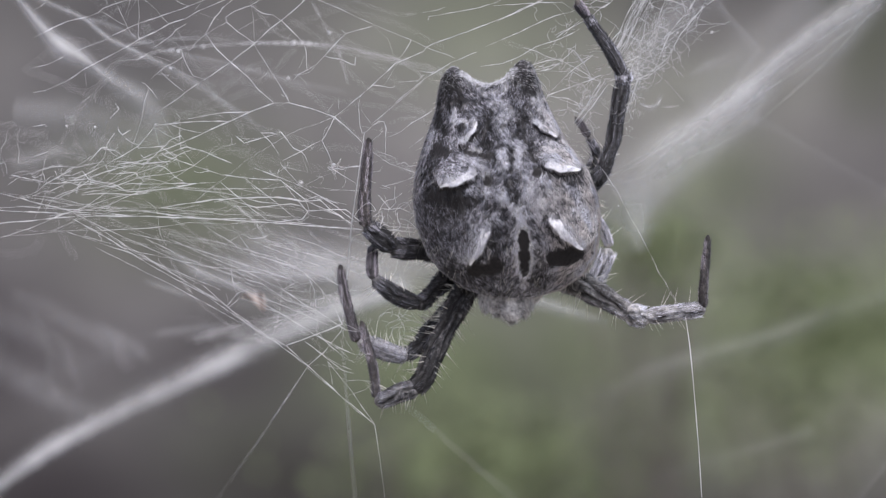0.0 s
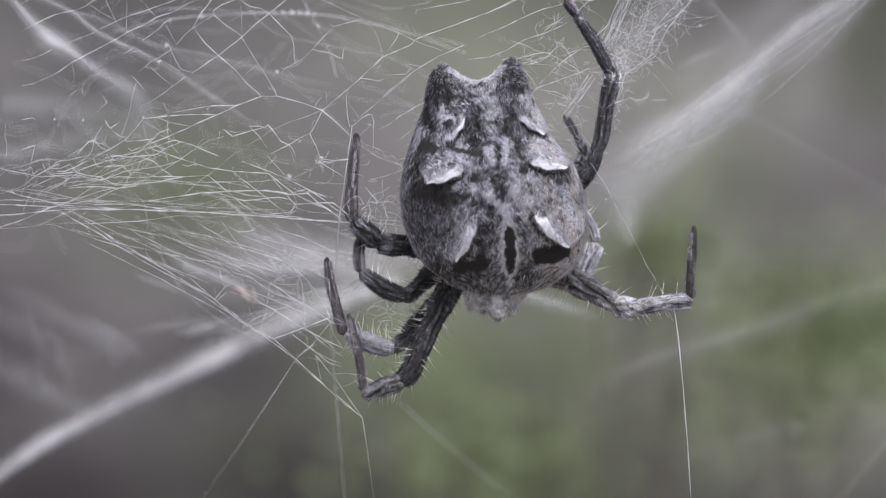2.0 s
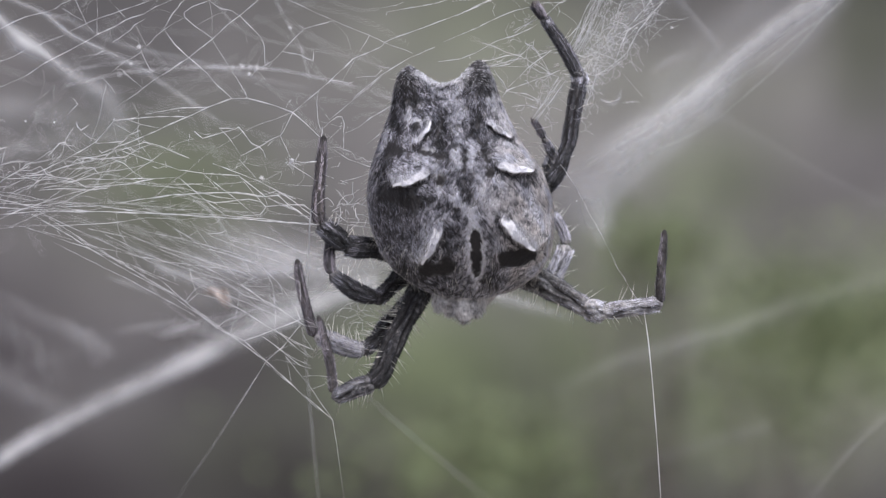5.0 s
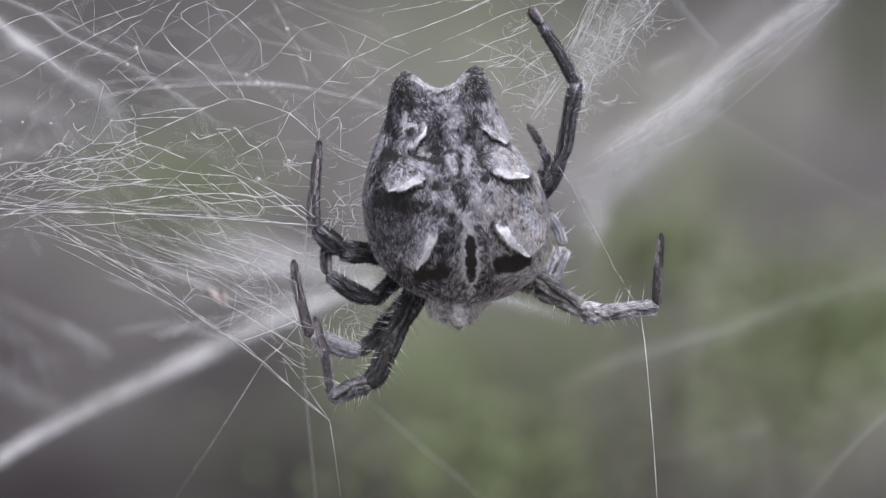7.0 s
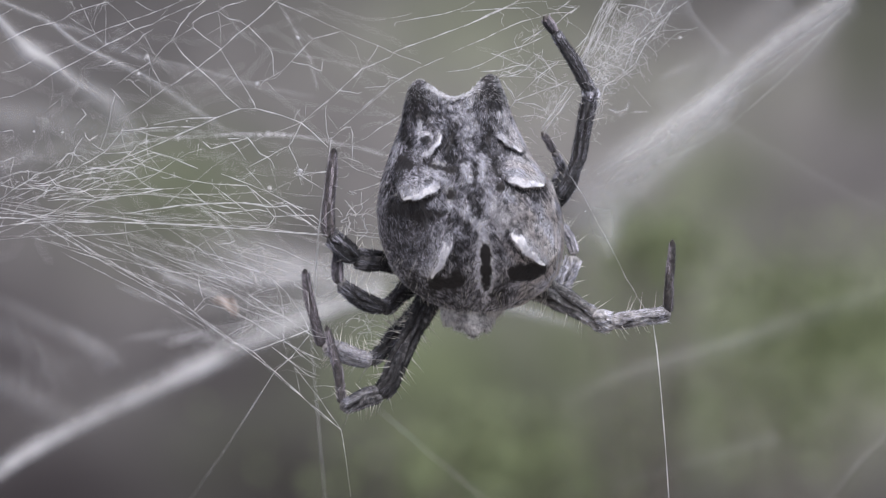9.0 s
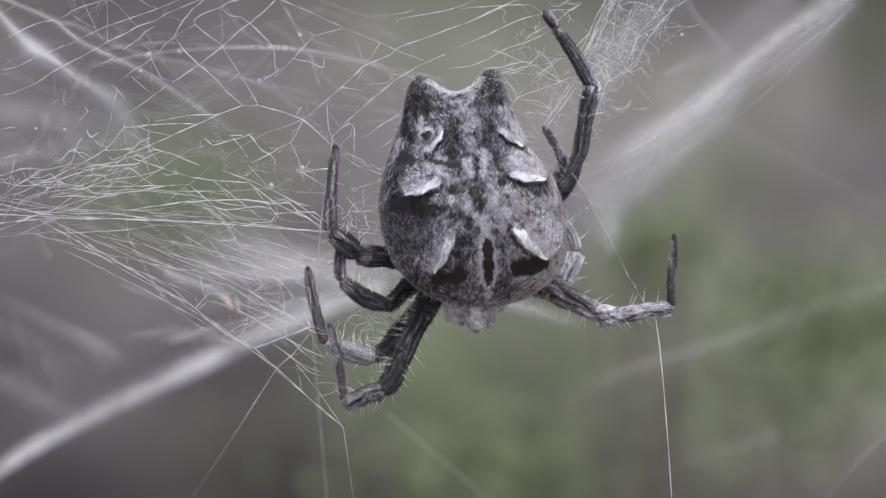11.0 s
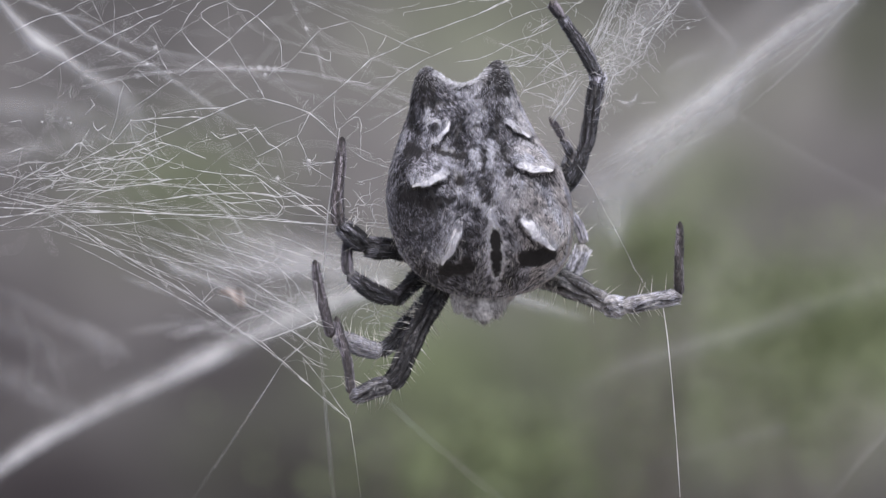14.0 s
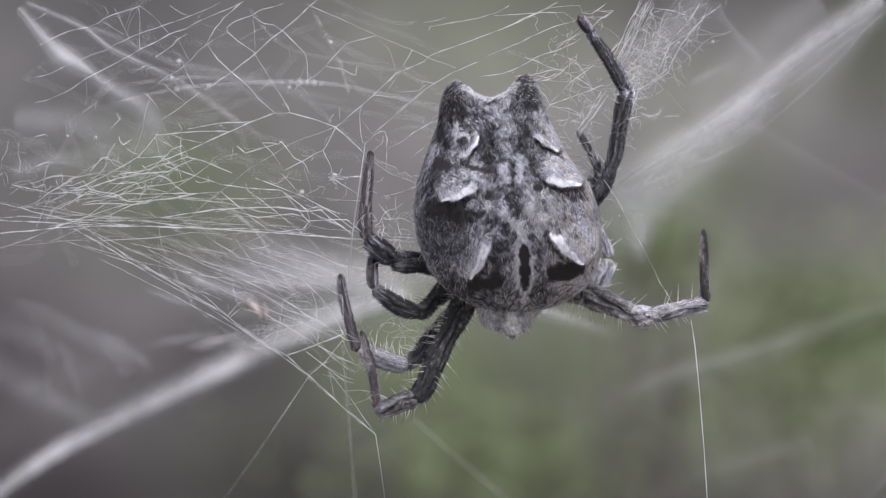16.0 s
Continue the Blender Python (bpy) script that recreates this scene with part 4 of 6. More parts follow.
leg("low_left", "long dark foreleg reaching down", [(1.67, 4.00, -0.80, 0.52), (0.84, 2.00, -2.40, 0.66), (0.03, 1.20, -3.99, 0.56), (-0.60, 0.80, -5.32, 0.47), (-0.94, 0.60, -6.16, 0.50), (-1.45, 0.60, -6.68, 0.42)],
    [(-1.17, 0.60, -6.59, 0.45), (-1.92, 0.50, -6.74, 0.42), (-2.64, 0.40, -7.06, 0.40), (-3.22, 0.40, -7.24, 0.29)],
    [(-3.12, 0.50, -7.06, 0.20), (-3.31, 0.60, -5.57, 0.20), (-3.58, 0.70, -4.51, 0.18), (-3.87, 0.80, -3.39, 0.11)], (MID_LEG, LEG, TARSUS), ((0.7, 1.35, 2.1), (1.8,)), 160, (2400, 240))
leg("back_left", "pale foreleg behind the long one", [(0.44, 5.00, -2.74, 0.36), (-0.65, 3.00, -3.92, 0.34), (-1.25, 2.20, -4.70, 0.36), (-1.90, 1.90, -5.22, 0.33)],
    [(-1.67, 1.90, -5.15, 0.40), (-2.53, 1.70, -4.93, 0.42), (-3.34, 1.60, -4.60, 0.40), (-4.06, 1.50, -4.43, 0.32)],
    [(-4.09, 1.50, -4.43, 0.22), (-4.41, 1.50, -3.20, 0.22), (-4.73, 1.50, -1.85, 0.20), (-4.89, 1.50, -0.73, 0.13)], (DARK_LEG, PALE_LEG, TARSUS), ((1.5,), ()), 170, (3000, 260))


# ================= web =================
web = tagged(new("spider_web"), "tangled white tent web of fine silk threads", "spider web")
web_rnd = np.random.RandomState(21)


def strand(points, r, kink=0.05, step=0.5, sides=4):
    """A thread through the points, slightly crooked, thicker where silk has gathered."""
    line = []
    p = np.asarray(points, float)
    for a, b in zip(p[:-1], p[1:]):
        n = max(1, int(np.linalg.norm(b - a) / step))
        for t in np.arange(n) / n:
            line.append(a + (b - a) * t)
    line.append(p[-1])
    line = np.array(line)
    if len(line) > 2:
        j = web_rnd.normal(0, kink, line.shape)
        j[1:-1] = (j[:-2] + 2 * j[1:-1] + j[2:]) / 4
        j[0] = j[-1] = 0
        line = line + j
    rad = r * np.clip(1 + web_rnd.normal(0, 0.55, len(line)), 0.4, 2.8)
    rad[[0, -1]] *= 0.6
    return tube(line, rad, sides)


NODES = []


def thread(*points, r=0.017, kink=0.016, step=0.24):
    v, f = strand(points, r, kink, step)
    NODES.extend(p for p in points if p[1] < 3)
    return mesh("thread", v, f, SILK, web)


def bead(x, y, z, r):
    """A tiny lump of silk on a thread."""
    n = 8
    th, ph = np.meshgrid(np.arange(n) * 2 * math.pi / n, np.linspace(0.05, math.pi - 0.05, n))
    k = r * (1 + web_rnd.normal(0, 0.25, th.shape))
    v = np.stack([x + 1.3 * k * np.sin(ph) * np.cos(th), y + k * np.sin(ph) * np.sin(th), z + k * np.cos(ph)], -1).reshape(-1, 3)
    return mesh("silk_knot", v, grid_faces(n, n, True), SILK, web)


def sheaf(name, label, a, sa, b, sb, count, r, bow=0.0, kink=0.05, curl=0.0, mid=None):
    """Many threads from round a to round b, joined in one part."""
    out = []
    a, b = np.array(a, float), np.array(b, float)
    for i in range(count):
        p = a + web_rnd.normal(size=3) * np.array(sa)
        q = b + web_rnd.normal(size=3) * np.array(sb)
        m = (p + q) / 2 + web_rnd.normal(size=3) * curl
        if mid is not None:
            m = m + np.array(mid)
        m[2] -= bow * web_rnd.uniform(0.3, 1.3)
        out.append(strand(curve_through([p, m, q], max(0.5, np.linalg.norm(q - p) / 14)), r * web_rnd.uniform(0.5, 1.5), kink, 50, 3))
    v, f = gather(out)
    tagged(mesh(name, v, f, SILK, web, label), kind="stuff")


def tangle(label, c, s, count, length, r, flow=(0, 0, 0), curl=0.5):
    """Short curly loose threads in a cloud."""
    out = []
    for i in range(count):
        p = np.array(c) + web_rnd.normal(size=3) * np.array(s)
        w = web_rnd.normal(size=3) * np.array([1, 0.4, 1]) + np.array(flow)
        w /= np.linalg.norm(w)
        pts = [p]
        for k in range(4):
            w = w + web_rnd.normal(size=3) * curl * np.array([1, 0.5, 1])
            w /= np.linalg.norm(w)
            pts.append(pts[-1] + w * length * web_rnd.uniform(0.12, 0.36))
        line = curve_through(pts, length / 14)
        out.append(tube(line, r * web_rnd.uniform(0.6, 1.3) * np.ones(len(line)), 3))
    v, f = gather(out)
    tagged(mesh("silk_tangle", v, f, SILK, web, label), kind="stuff")


def fine_net(low, high, count, reach, r):
    """Very fine threads that join the knots of the net lying between two corners."""
    p = np.array([q for q in NODES if low[0] < q[0] < high[0] and low[1] < q[2] < high[1]])
    out = []
    while len(out) < count:
        a = p[web_rnd.randint(len(p))]
        d = np.linalg.norm(p - a, axis=1)
        near = np.nonzero((d > 0.25 * reach) & (d < reach))[0]
        if len(near):
            b = p[web_rnd.choice(near)]
            m = a + (b - a) * web_rnd.uniform(0.3, 0.7) + web_rnd.normal(size=3) * np.array([0.12, 0.05, 0.12])
            out.append(strand([a, m, b], r * web_rnd.uniform(0.6, 1.3), 0.03, 0.4, 3))
    v, f = gather(out)
    tagged(mesh("fine_silk", v, f, SILK, web, "very fine threads between the knots of the net"), kind="stuff")


def ribbon(name, label, points, widths, dense, low=0.42, high=0.42):
    """A curved sheet of silk along a line of points; widths to either side, closest spun along the middle."""
    line = curve_through(points, 1.2)
    n = len(line)
    w = np.interp(np.linspace(0, 1, n), np.linspace(0, 1, len(widths)), widths)
    de = np.interp(np.linspace(0, 1, n), np.linspace(0, 1, len(dense)), dense)
    tan = np.gradient(line, axis=0)
    tan /= np.linalg.norm(tan, axis=1)[:, None]
    side = np.cross(tan, np.array([0, 1.0, 0]))
    m = 33
    q = np.linspace(-1, 1, m)
    v = line[:, None] + side[:, None] * (q[None, :, None] * w[:, None, None])
    v[:, :, 1] += 2.0 * q[None] ** 2 + 0.5 * np.sin(np.arange(n) * 0.4)[:, None]
    d = de[:, None] * np.exp(-(q / np.where(q < 0, low, high)) ** 2)[None]
    v = v.reshape(-1, 3)
    mesh(name, v, grid_faces(n, m, False), VEIL, web, label, attrs={"dense": d.ravel()})


# the open net above and beside the spider
thread((-19.58, 2, 11.42), (-19.26, 2, 11.56), (-19.04, 2, 11.72), r=0.0094)
thread((-19.41, 1, 9.99), (-18.66, 1, 10.39), (-17.8, 1, 10.79), (-16.86, 1, 10.98), (-16.33, 1, 11.19), (-16.14, 1, 11.38), (-15.66, 1, 11.57), (-14.99, 1, 11.78), (-14.45, 1, 11.94), (-14.19, 1, 11.94), r=0.0094)
thread((-16.14, 1, 11.22), (-15.52, 1, 10.84), (-15.04, 1, 10.58), r=0.0094)
thread((-15.68, 1.5, 11.91), (-15.46, 1.5, 11.56), (-15.19, 1.5, 10.97), (-14.92, 1.5, 10.38), (-14.66, 1.5, 10.11), r=0.0094)
thread((-14.45, 1, 12), (-14.4, 1, 10.79), (-14.43, 1, 9.99), r=0.0094)
thread((-15.66, 1, 10.12), (-14.59, 1, 10.6), (-13.52, 1, 10.98), (-12.45, 1, 11.35), (-11.38, 1, 11.78), (-10.57, 1, 12.16), r=0.0094)
thread((-17.91, 2, 9.26), (-17.02, 2, 9.67), (-16.07, 2, 10.02), r=0.007)
thread((-17.73, 0.6, 7.95), (-16.93, 0.6, 8.49), (-15.33, 0.6, 9.34), (-14.93, 0.6, 9.56), (-14.32, 0.6, 9.93), (-13.6, 0.6, 10.22), (-12.93, 0.6, 10.62), (-12.13, 0.6, 10.89), (-11.6, 0.6, 11.21), (-10, 0.6, 11.9), (-9.46, 0.6, 12.17), r=0.0125)
thread((-19.33, 0.6, 7.37), (-18.8, 0.6, 7.47), (-17.73, 0.6, 7.95), r=0.0094)
thread((-19.49, 1.5, 8.63), (-18.82, 1.5, 8.77), (-18.15, 1.5, 9.09), (-17.75, 1.5, 9.36), r=0.0094)
thread((-18.82, 1.5, 8.77), (-19.28, 1.5, 9.17), r=0.007)
thread((-13.57, 0.6, 9.56), (-12.77, 0.6, 10.09), (-12.61, 0.6, 10.36), (-12.13, 0.6, 10.62), r=0.0094)
thread((-14.8, 1, 8.97), (-14.53, 1, 8.94), (-14.05, 1, 9.19), r=0.0094)
thread((-13.84, 1, 8.06), (-13.12, 1, 8.65), (-12.71, 1, 8.84), (-12.31, 1, 9.13), (-12.39, 1, 9.4), r=0.0094)
thread((-13.25, 0.6, 8.27), (-12.93, 0.6, 8.01), (-12.61, 0.6, 7.74), (-12.19, 0.6, 7.37), r=0.0094)
thread((-12.93, 0.6, 11.96), (-12.35, 0.6, 11.58), (-12, 0.6, 11.48), r=0.0094)
thread((-11.99, 0.5, 9.33), (-11.59, 0.5, 9.81), (-11.19, 0.5, 10.13), (-10.65, 0.5, 10.48), (-10.2, 0.5, 10.69), r=0.0094)
thread((-11.18, 0.4, 10.13), (-10.64, 0.4, 9.41), (-10.03, 0.4, 8.82), (-9.18, 0.4, 8.07), (-8.65, 0.4, 7.46), (-7.98, 0.4, 6.88), r=0.016)
thread((-10.2, 0.5, 10.69), (-10.23, 0.5, 10.93), (-9.86, 0.5, 11.2), (-9.06, 0.5, 11.49), (-8.79, 0.5, 11.28), (-8.52, 0.5, 11.12), (-7.99, 0.5, 11.04), (-7.8, 0.5, 10.88), (-7.59, 0.5, 10.75), r=0.012)
thread((-10.2, 0.5, 10.69), (-9.72, 0.5, 10.29), (-8.92, 0.5, 9.73), r=0.016)
thread((-11.23, 0.4, 7.99), (-10.64, 0.4, 8.39), (-9.98, 0.4, 8.82), (-8.91, 0.4, 9.67), (-8.11, 0.4, 10.39), (-7.64, 0.4, 10.74), (-6.92, 0.4, 11.35), (-6.38, 0.4, 11.86), (-5.98, 0.4, 12.2), r=0.016)
thread((-7.59, 0.5, 10.75), (-7.19, 0.5, 10.35), (-6.58, 0.5, 9.73), (-6.44, 0.5, 9.28), (-6.42, 0.5, 8.45), r=0.012)
thread((-8.92, 0.5, 9.68), (-8.6, 0.5, 9.15), (-8.26, 0.5, 8.61), (-7.91, 0.5, 8.08), (-7.59, 0.5, 7.55), (-7.27, 0.5, 6.94), r=0.009)
thread((-8.71, 0.5, 7.95), (-8.26, 0.5, 8.29), (-8.12, 0.5, 8.4), r=0.009)
thread((-11.22, 0.8, 10.21), (-10.82, 0.8, 10.91), (-10.55, 0.8, 11.17), (-10.42, 0.8, 11.39), (-10.02, 0.8, 11.71), (-9.62, 0.8, 12.08), r=0.012)
thread((-12.27, 0.6, 9.1), (-12.13, 0.6, 8.75), (-11.79, 0.6, 8.14), (-11.25, 0.6, 8.01), r=0.0094)
thread((-12.98, 1, 8.68), (-12.58, 1, 8.52), (-12.04, 1, 8.19), (-11.83, 1, 8.11), r=0.0094)
thread((-9.08, 0.8, 11.52), (-8.68, 0.8, 11.79), (-8.15, 0.8, 11.9), (-7.61, 0.8, 12.08), r=0.009)
thread((-7.05, 0.4, 7.94), (-6.84, 0.4, 8.21), (-6.38, 0.4, 8.45), (-5.98, 0.4, 8.69), (-5.58, 0.4, 9.11), (-5.19, 0.4, 9.54), (-4.6, 0.4, 10.13), r=0.012)
thread((-5.58, 0.4, 9.09), (-5.32, 0.4, 9.01), (-4.79, 0.4, 8.93), (-4.39, 0.4, 8.71), (-4.17, 0.4, 8.66), (-4.12, 0.4, 9.06), r=0.016)
thread((-4.79, 0.5, 10.35), (-4.6, 0.5, 10.16), (-4.12, 0.5, 10.29), (-3.27, 0.5, 10.53), r=0.012)
thread((-6.58, 0.5, 12.05), (-4.92, 0.5, 11.36), (-3.33, 0.5, 10.61), (-1.51, 0.5, 9.84), (-0.79, 0.5, 9.52), (0.54, 0.5, 9.01), r=0.009)
thread((-5.09, 0.2, 6.2), (-3.9, 0.2, 7.18), (-3.31, 0.2, 7.72), (-2.52, 0.2, 8.46), (-2.25, 0.2, 8.73), (-1.72, 0.2, 8.94), (-0.92, 0.2, 9.31), (-0.79, 0.2, 9.5), (-0.12, 0.2, 9.79), (0.41, 0.2, 9.98), (2, 0.2, 10.53), (3.33, 0.2, 11.07), (4.93, 0.2, 11.81), r=0.016)
thread((-1.67, 0.3, 8.95), (-1.93, 0.3, 9.13), (-1.67, 0.3, 9.53), (-1.51, 0.3, 9.82), r=0.012)
thread((-2.25, 0.3, 6.87), (-0.92, 0.3, 7.99), (-0.44, 0.3, 8.28), (0.41, 0.3, 8.79), (1.58, 0.3, 9.27), r=0.012)
thread((-1.08, 0.3, 8.39), (-0.44, 0.3, 8.28), r=0.016)
thread((-0.93, 0.6, 11.16), (-0.26, 0.6, 11.29), (0.09, 0.6, 11.42), r=0.012)
thread((-0.71, 0.4, 10.79), (-0.66, 0.4, 10.95), (0.41, 0.4, 11.14), (1.58, 0.4, 11.35), (2.4, 0.4, 11.56), (3.07, 0.4, 11.94), r=0.012)
thread((-17.13, 1, 6.91), (-16.73, 1, 7.23), r=0.0094)
thread((-15.52, 1, 6.91), (-15.34, 1, 6.64), (-15.79, 1, 6.16), r=0.012)
thread((-15.39, 1, 5.79), (-15.34, 1, 5.57), (-15.18, 1, 5.41), (-14.8, 1, 5.65), r=0.012)
thread((-15.04, 1, 5.25), (-14.72, 1, 5.04), (-14.4, 1, 4.93), r=0.012)
thread((-14.29, 0.8, 7.86), (-14.11, 0.8, 7.83), (-13.71, 0.8, 7.43), (-13.49, 0.8, 7.09), r=0.0094)
thread((-19.44, 1.2, 5.8), (-18.9, 1.2, 5.93), (-18.8, 1.2, 5.8), r=0.012)
thread((-19.44, 1.2, 4.37), (-18.77, 1.2, 4.62), (-18.5, 1.2, 4.51), r=0.012)
thread((-16.73, 1, 4.18), (-16.33, 1, 4.64), (-16.19, 1, 4.77), (-15.93, 1, 4.82), (-15.66, 1, 4.5), (-15.34, 1, 4.34), (-15.12, 1, 4.39), r=0.016)
thread((-15.93, 1, 4.82), (-15.74, 1, 4.98), r=0.012)
thread((-16.33, 1, 4.77), (-15.98, 1, 4.8), r=0.012)
thread((-18.84, 0.8, 2.62), (-16.97, 0.8, 3.48), (-15.31, 0.8, 4.33), (-14.43, 0.8, 4.84), (-14.03, 0.8, 5.3), (-13.63, 0.8, 5.78), (-13.57, 0.8, 5.96), r=0.012)
thread((-13.59, 0.7, 5.85), (-12.41, 0.7, 5.96), (-11.34, 0.7, 6.04), (-10.14, 0.7, 6.01), r=0.016)
thread((-14.41, 0.7, 4.76), (-13.08, 0.7, 4.86), (-12.94, 0.7, 5.13), (-12.36, 0.7, 5.37), r=0.016)
thread((-14.25, 0.5, 4.43), (-14.12, 0.5, 4.3), (-12.92, 0.5, 4.75), (-11.32, 0.5, 5.47), (-10.12, 0.5, 6), (-9.06, 0.5, 6.48), (-7.99, 0.5, 6.88), r=0.016)
thread((-15.33, 0.6, 4.01), (-13.87, 0.6, 4.22), (-13.15, 0.6, 4.49), (-12.05, 0.6, 4.81), (-11.33, 0.6, 4.62), (-10.53, 0.6, 4.27), (-10, 0.6, 4.06), r=0.012)
thread((-13.33, 0.6, 6.57), (-12.93, 0.6, 6.83), (-12.45, 0.6, 7.15), (-12.19, 0.6, 7.37), (-11.6, 0.6, 7.82), r=0.0094)
thread((-13.16, 0.7, 4.44), (-13.05, 0.7, 4.57), (-12.36, 0.7, 4.36), r=0.012)
thread((-12.57, 0.7, 5.13), (-12.36, 0.7, 5.34), (-12.09, 0.7, 4.81), r=0.009)
thread((-12.08, 0.6, 6.14), (-10.53, 0.6, 6.41), (-9.06, 0.6, 6.49), r=0.016)
thread((-12.93, 0.6, 5.9), (-12.27, 0.6, 5.66), (-11.33, 0.6, 5.47), r=0.012)
thread((-7.97, 0.3, 6.87), (-7.25, 0.3, 6.87), (-5.98, 0.3, 6.55), (-5.1, 0.3, 6.21), (-4.51, 0.3, 5.67), (-3.85, 0.3, 5.06), r=0.016)
thread((-7.26, 0.4, 6.9), (-7.42, 0.4, 7.36), r=0.012)
thread((-9.78, 0.5, 5.34), (-9.38, 0.5, 4.99), (-8.52, 0.5, 5.23), (-7.86, 0.5, 5.42), r=0.012)
thread((-8.58, 0.5, 5.47), (-8.12, 0.5, 5.47), (-7.86, 0.5, 5.42), (-7.7, 0.5, 5.55), (-7.46, 0.5, 5.28), (-7.06, 0.5, 4.75), (-6.71, 0.5, 4.59), (-6.52, 0.5, 4.4), (-6.39, 0.5, 4.08), r=0.016)
thread((-8.52, 0.5, 5.42), (-8.12, 0.5, 5.02), (-7.72, 0.5, 4.43), r=0.009)
thread((-7.58, 0.4, 4.16), (-6.7, 0.4, 4.59), (-6.25, 0.4, 4.88), (-5.98, 0.4, 5.01), (-5.69, 0.4, 5.12), r=0.012)
thread((-5.11, 0.4, 6.21), (-5.32, 0.4, 5.81), (-5.58, 0.4, 5.28), (-5.69, 0.4, 5.12), (-5.45, 0.4, 4.61), (-5.27, 0.4, 4.13), r=0.012)
thread((-3.9, 0.3, 7.19), (-3.98, 0.3, 6.6), (-3.9, 0.3, 5.81), (-3.8, 0.3, 5.46), (-3.58, 0.3, 5.54), (-3.32, 0.3, 5.81), (-3, 0.3, 6.02), (-2.78, 0.3, 6.02), (-2.68, 0.3, 5.67), (-2.73, 0.3, 5.19), (-2.12, 0.3, 5.46), (-1.45, 0.3, 5.94), (-0.5, 0.3, 6.52), r=0.012)
thread((-3.9, 0.3, 6.6), (-3.64, 0.3, 6.21), (-3.37, 0.3, 5.86), r=0.009)
thread((-3.32, 0.3, 5.91), (-2.52, 0.3, 6.6), (-1.72, 0.3, 7.27), (-0.92, 0.3, 7.93), r=0.009)
thread((-3.32, 0.3, 7.72), (-2.78, 0.3, 7.67), (-2.44, 0.3, 7.59), (-2.25, 0.3, 7.67), r=0.012)
thread((-2.12, 0.3, 7.86), (-1.19, 0.3, 7.91), (-0.92, 0.3, 8.2), r=0.009)
thread((-1.59, 0.3, 4.74), (-0.92, 0.3, 5.27), r=0.009)
thread((-2.68, 0.3, 5.19), (-2.73, 0.3, 4.21), r=0.009)
thread((-4.92, 0.5, 6.62), (-4.92, 0.5, 7.15), r=0.009)
# ladder of threads towards the hind leg, and lines farther back
thread((-18.61, 0.72, 3.46), (-18.20, 0.72, 3.38), (-18.34, 0.72, 3.70), r=0.0139)
thread((-18.20, 0.72, 3.30), (-17.53, 0.72, 3.24), (-16.86, 0.72, 3.30), (-15.88, 0.54, 3.66), (-14.55, 0.54, 4.01), (-13.21, 0.54, 4.52), r=0.0148)
thread((-18.07, 0.72, 3.51), (-17.53, 0.72, 3.46), (-17.05, 0.72, 3.67), (-16.73, 0.72, 3.30), (-16.33, 0.72, 3.19), (-15.62, 0.54, 3.10), (-14.87, 0.54, 2.70), (-12.94, 0.54, 2.83), (-11.61, 0.54, 3.10), r=0.0131)
thread((-10.78, 0.36, 2.21), (-9.71, 0.36, 2.40), (-7.76, 0.3, 2.45), (-6.50, 0.3, 2.26), (-5.83, 0.3, 2.53), (-4.90, 0.24, 2.10), r=0.0172)
thread((-9.50, 0.36, 2.16), (-8.78, 0.36, 1.95), (-7.17, 0.3, 2.13), (-6.64, 0.3, 2.03), (-6.37, 0.3, 1.81), (-5.16, 0.24, 1.86), (-4.58, 0.18, 1.84), (-3.91, 0.18, 1.30), r=0.0156)
thread((-7.66, 0.36, 3.28), (-7.31, 0.36, 2.83), (-6.37, 0.3, 1.76), (-6.64, 0.3, 1.36), r=0.0098)
thread((-9.04, 0.36, 3.01), (-8.59, 0.36, 2.53), r=0.0098)
thread((-7.58, 0.36, 1.31), (-6.64, 0.36, 1.41), (-6.38, 0.36, 1.73), r=0.0115)
thread((-6.50, 0.3, 2.56), (-6.18, 0.3, 2.42), (-5.43, 0.3, 2.37), r=0.0115)
thread((-13.20, 0.66, 4.42), (-11.71, 0.54, 3.93), (-10.44, 0.48, 3.50), (-9.15, 0.36, 3.33), (-7.68, 0.36, 3.25), (-7.02, 0.36, 2.75), (-6.34, 0.3, 2.21), (-4.87, 0.24, 1.57), (-4.18, 0.18, 0.96), r=0.0131)
thread((-8.88, 0.36, 3.81), (-7.82, 0.36, 3.41), (-6.75, 0.36, 2.99), (-5.41, 0.3, 2.26), (-4.20, 0.18, 1.36), r=0.0131)
thread((-7.68, 0.36, 4.05), (-6.75, 0.36, 3.01), r=0.0074)
thread((-9.56, 0.48, 3.50), (-8.08, 0.36, 2.35), (-6.75, 0.36, 1.28), r=0.0082)
thread((-18.89, 0.9, 3.04), (-17.80, 0.84, 3.62), (-16.43, 0.72, 4.50), r=0.009)
thread((-15.95, 0.72, 3.94), (-15.74, 0.72, 3.57), (-14.54, 0.66, 3.59), (-14.08, 0.66, 3.16), r=0.0123)
thread((-14.27, 0.66, 3.94), (-14.11, 0.66, 4.07), (-13.68, 0.66, 4.04), (-13.08, 0.54, 3.82), (-12.65, 0.54, 3.40), (-12.19, 0.54, 3.13), r=0.0131)
thread((-18.33, 0.84, 3.36), (-17.90, 0.84, 3.30), (-18.07, 0.84, 3.52), (-17.58, 0.84, 3.68), (-17.74, 0.84, 3.44), r=0.0123)
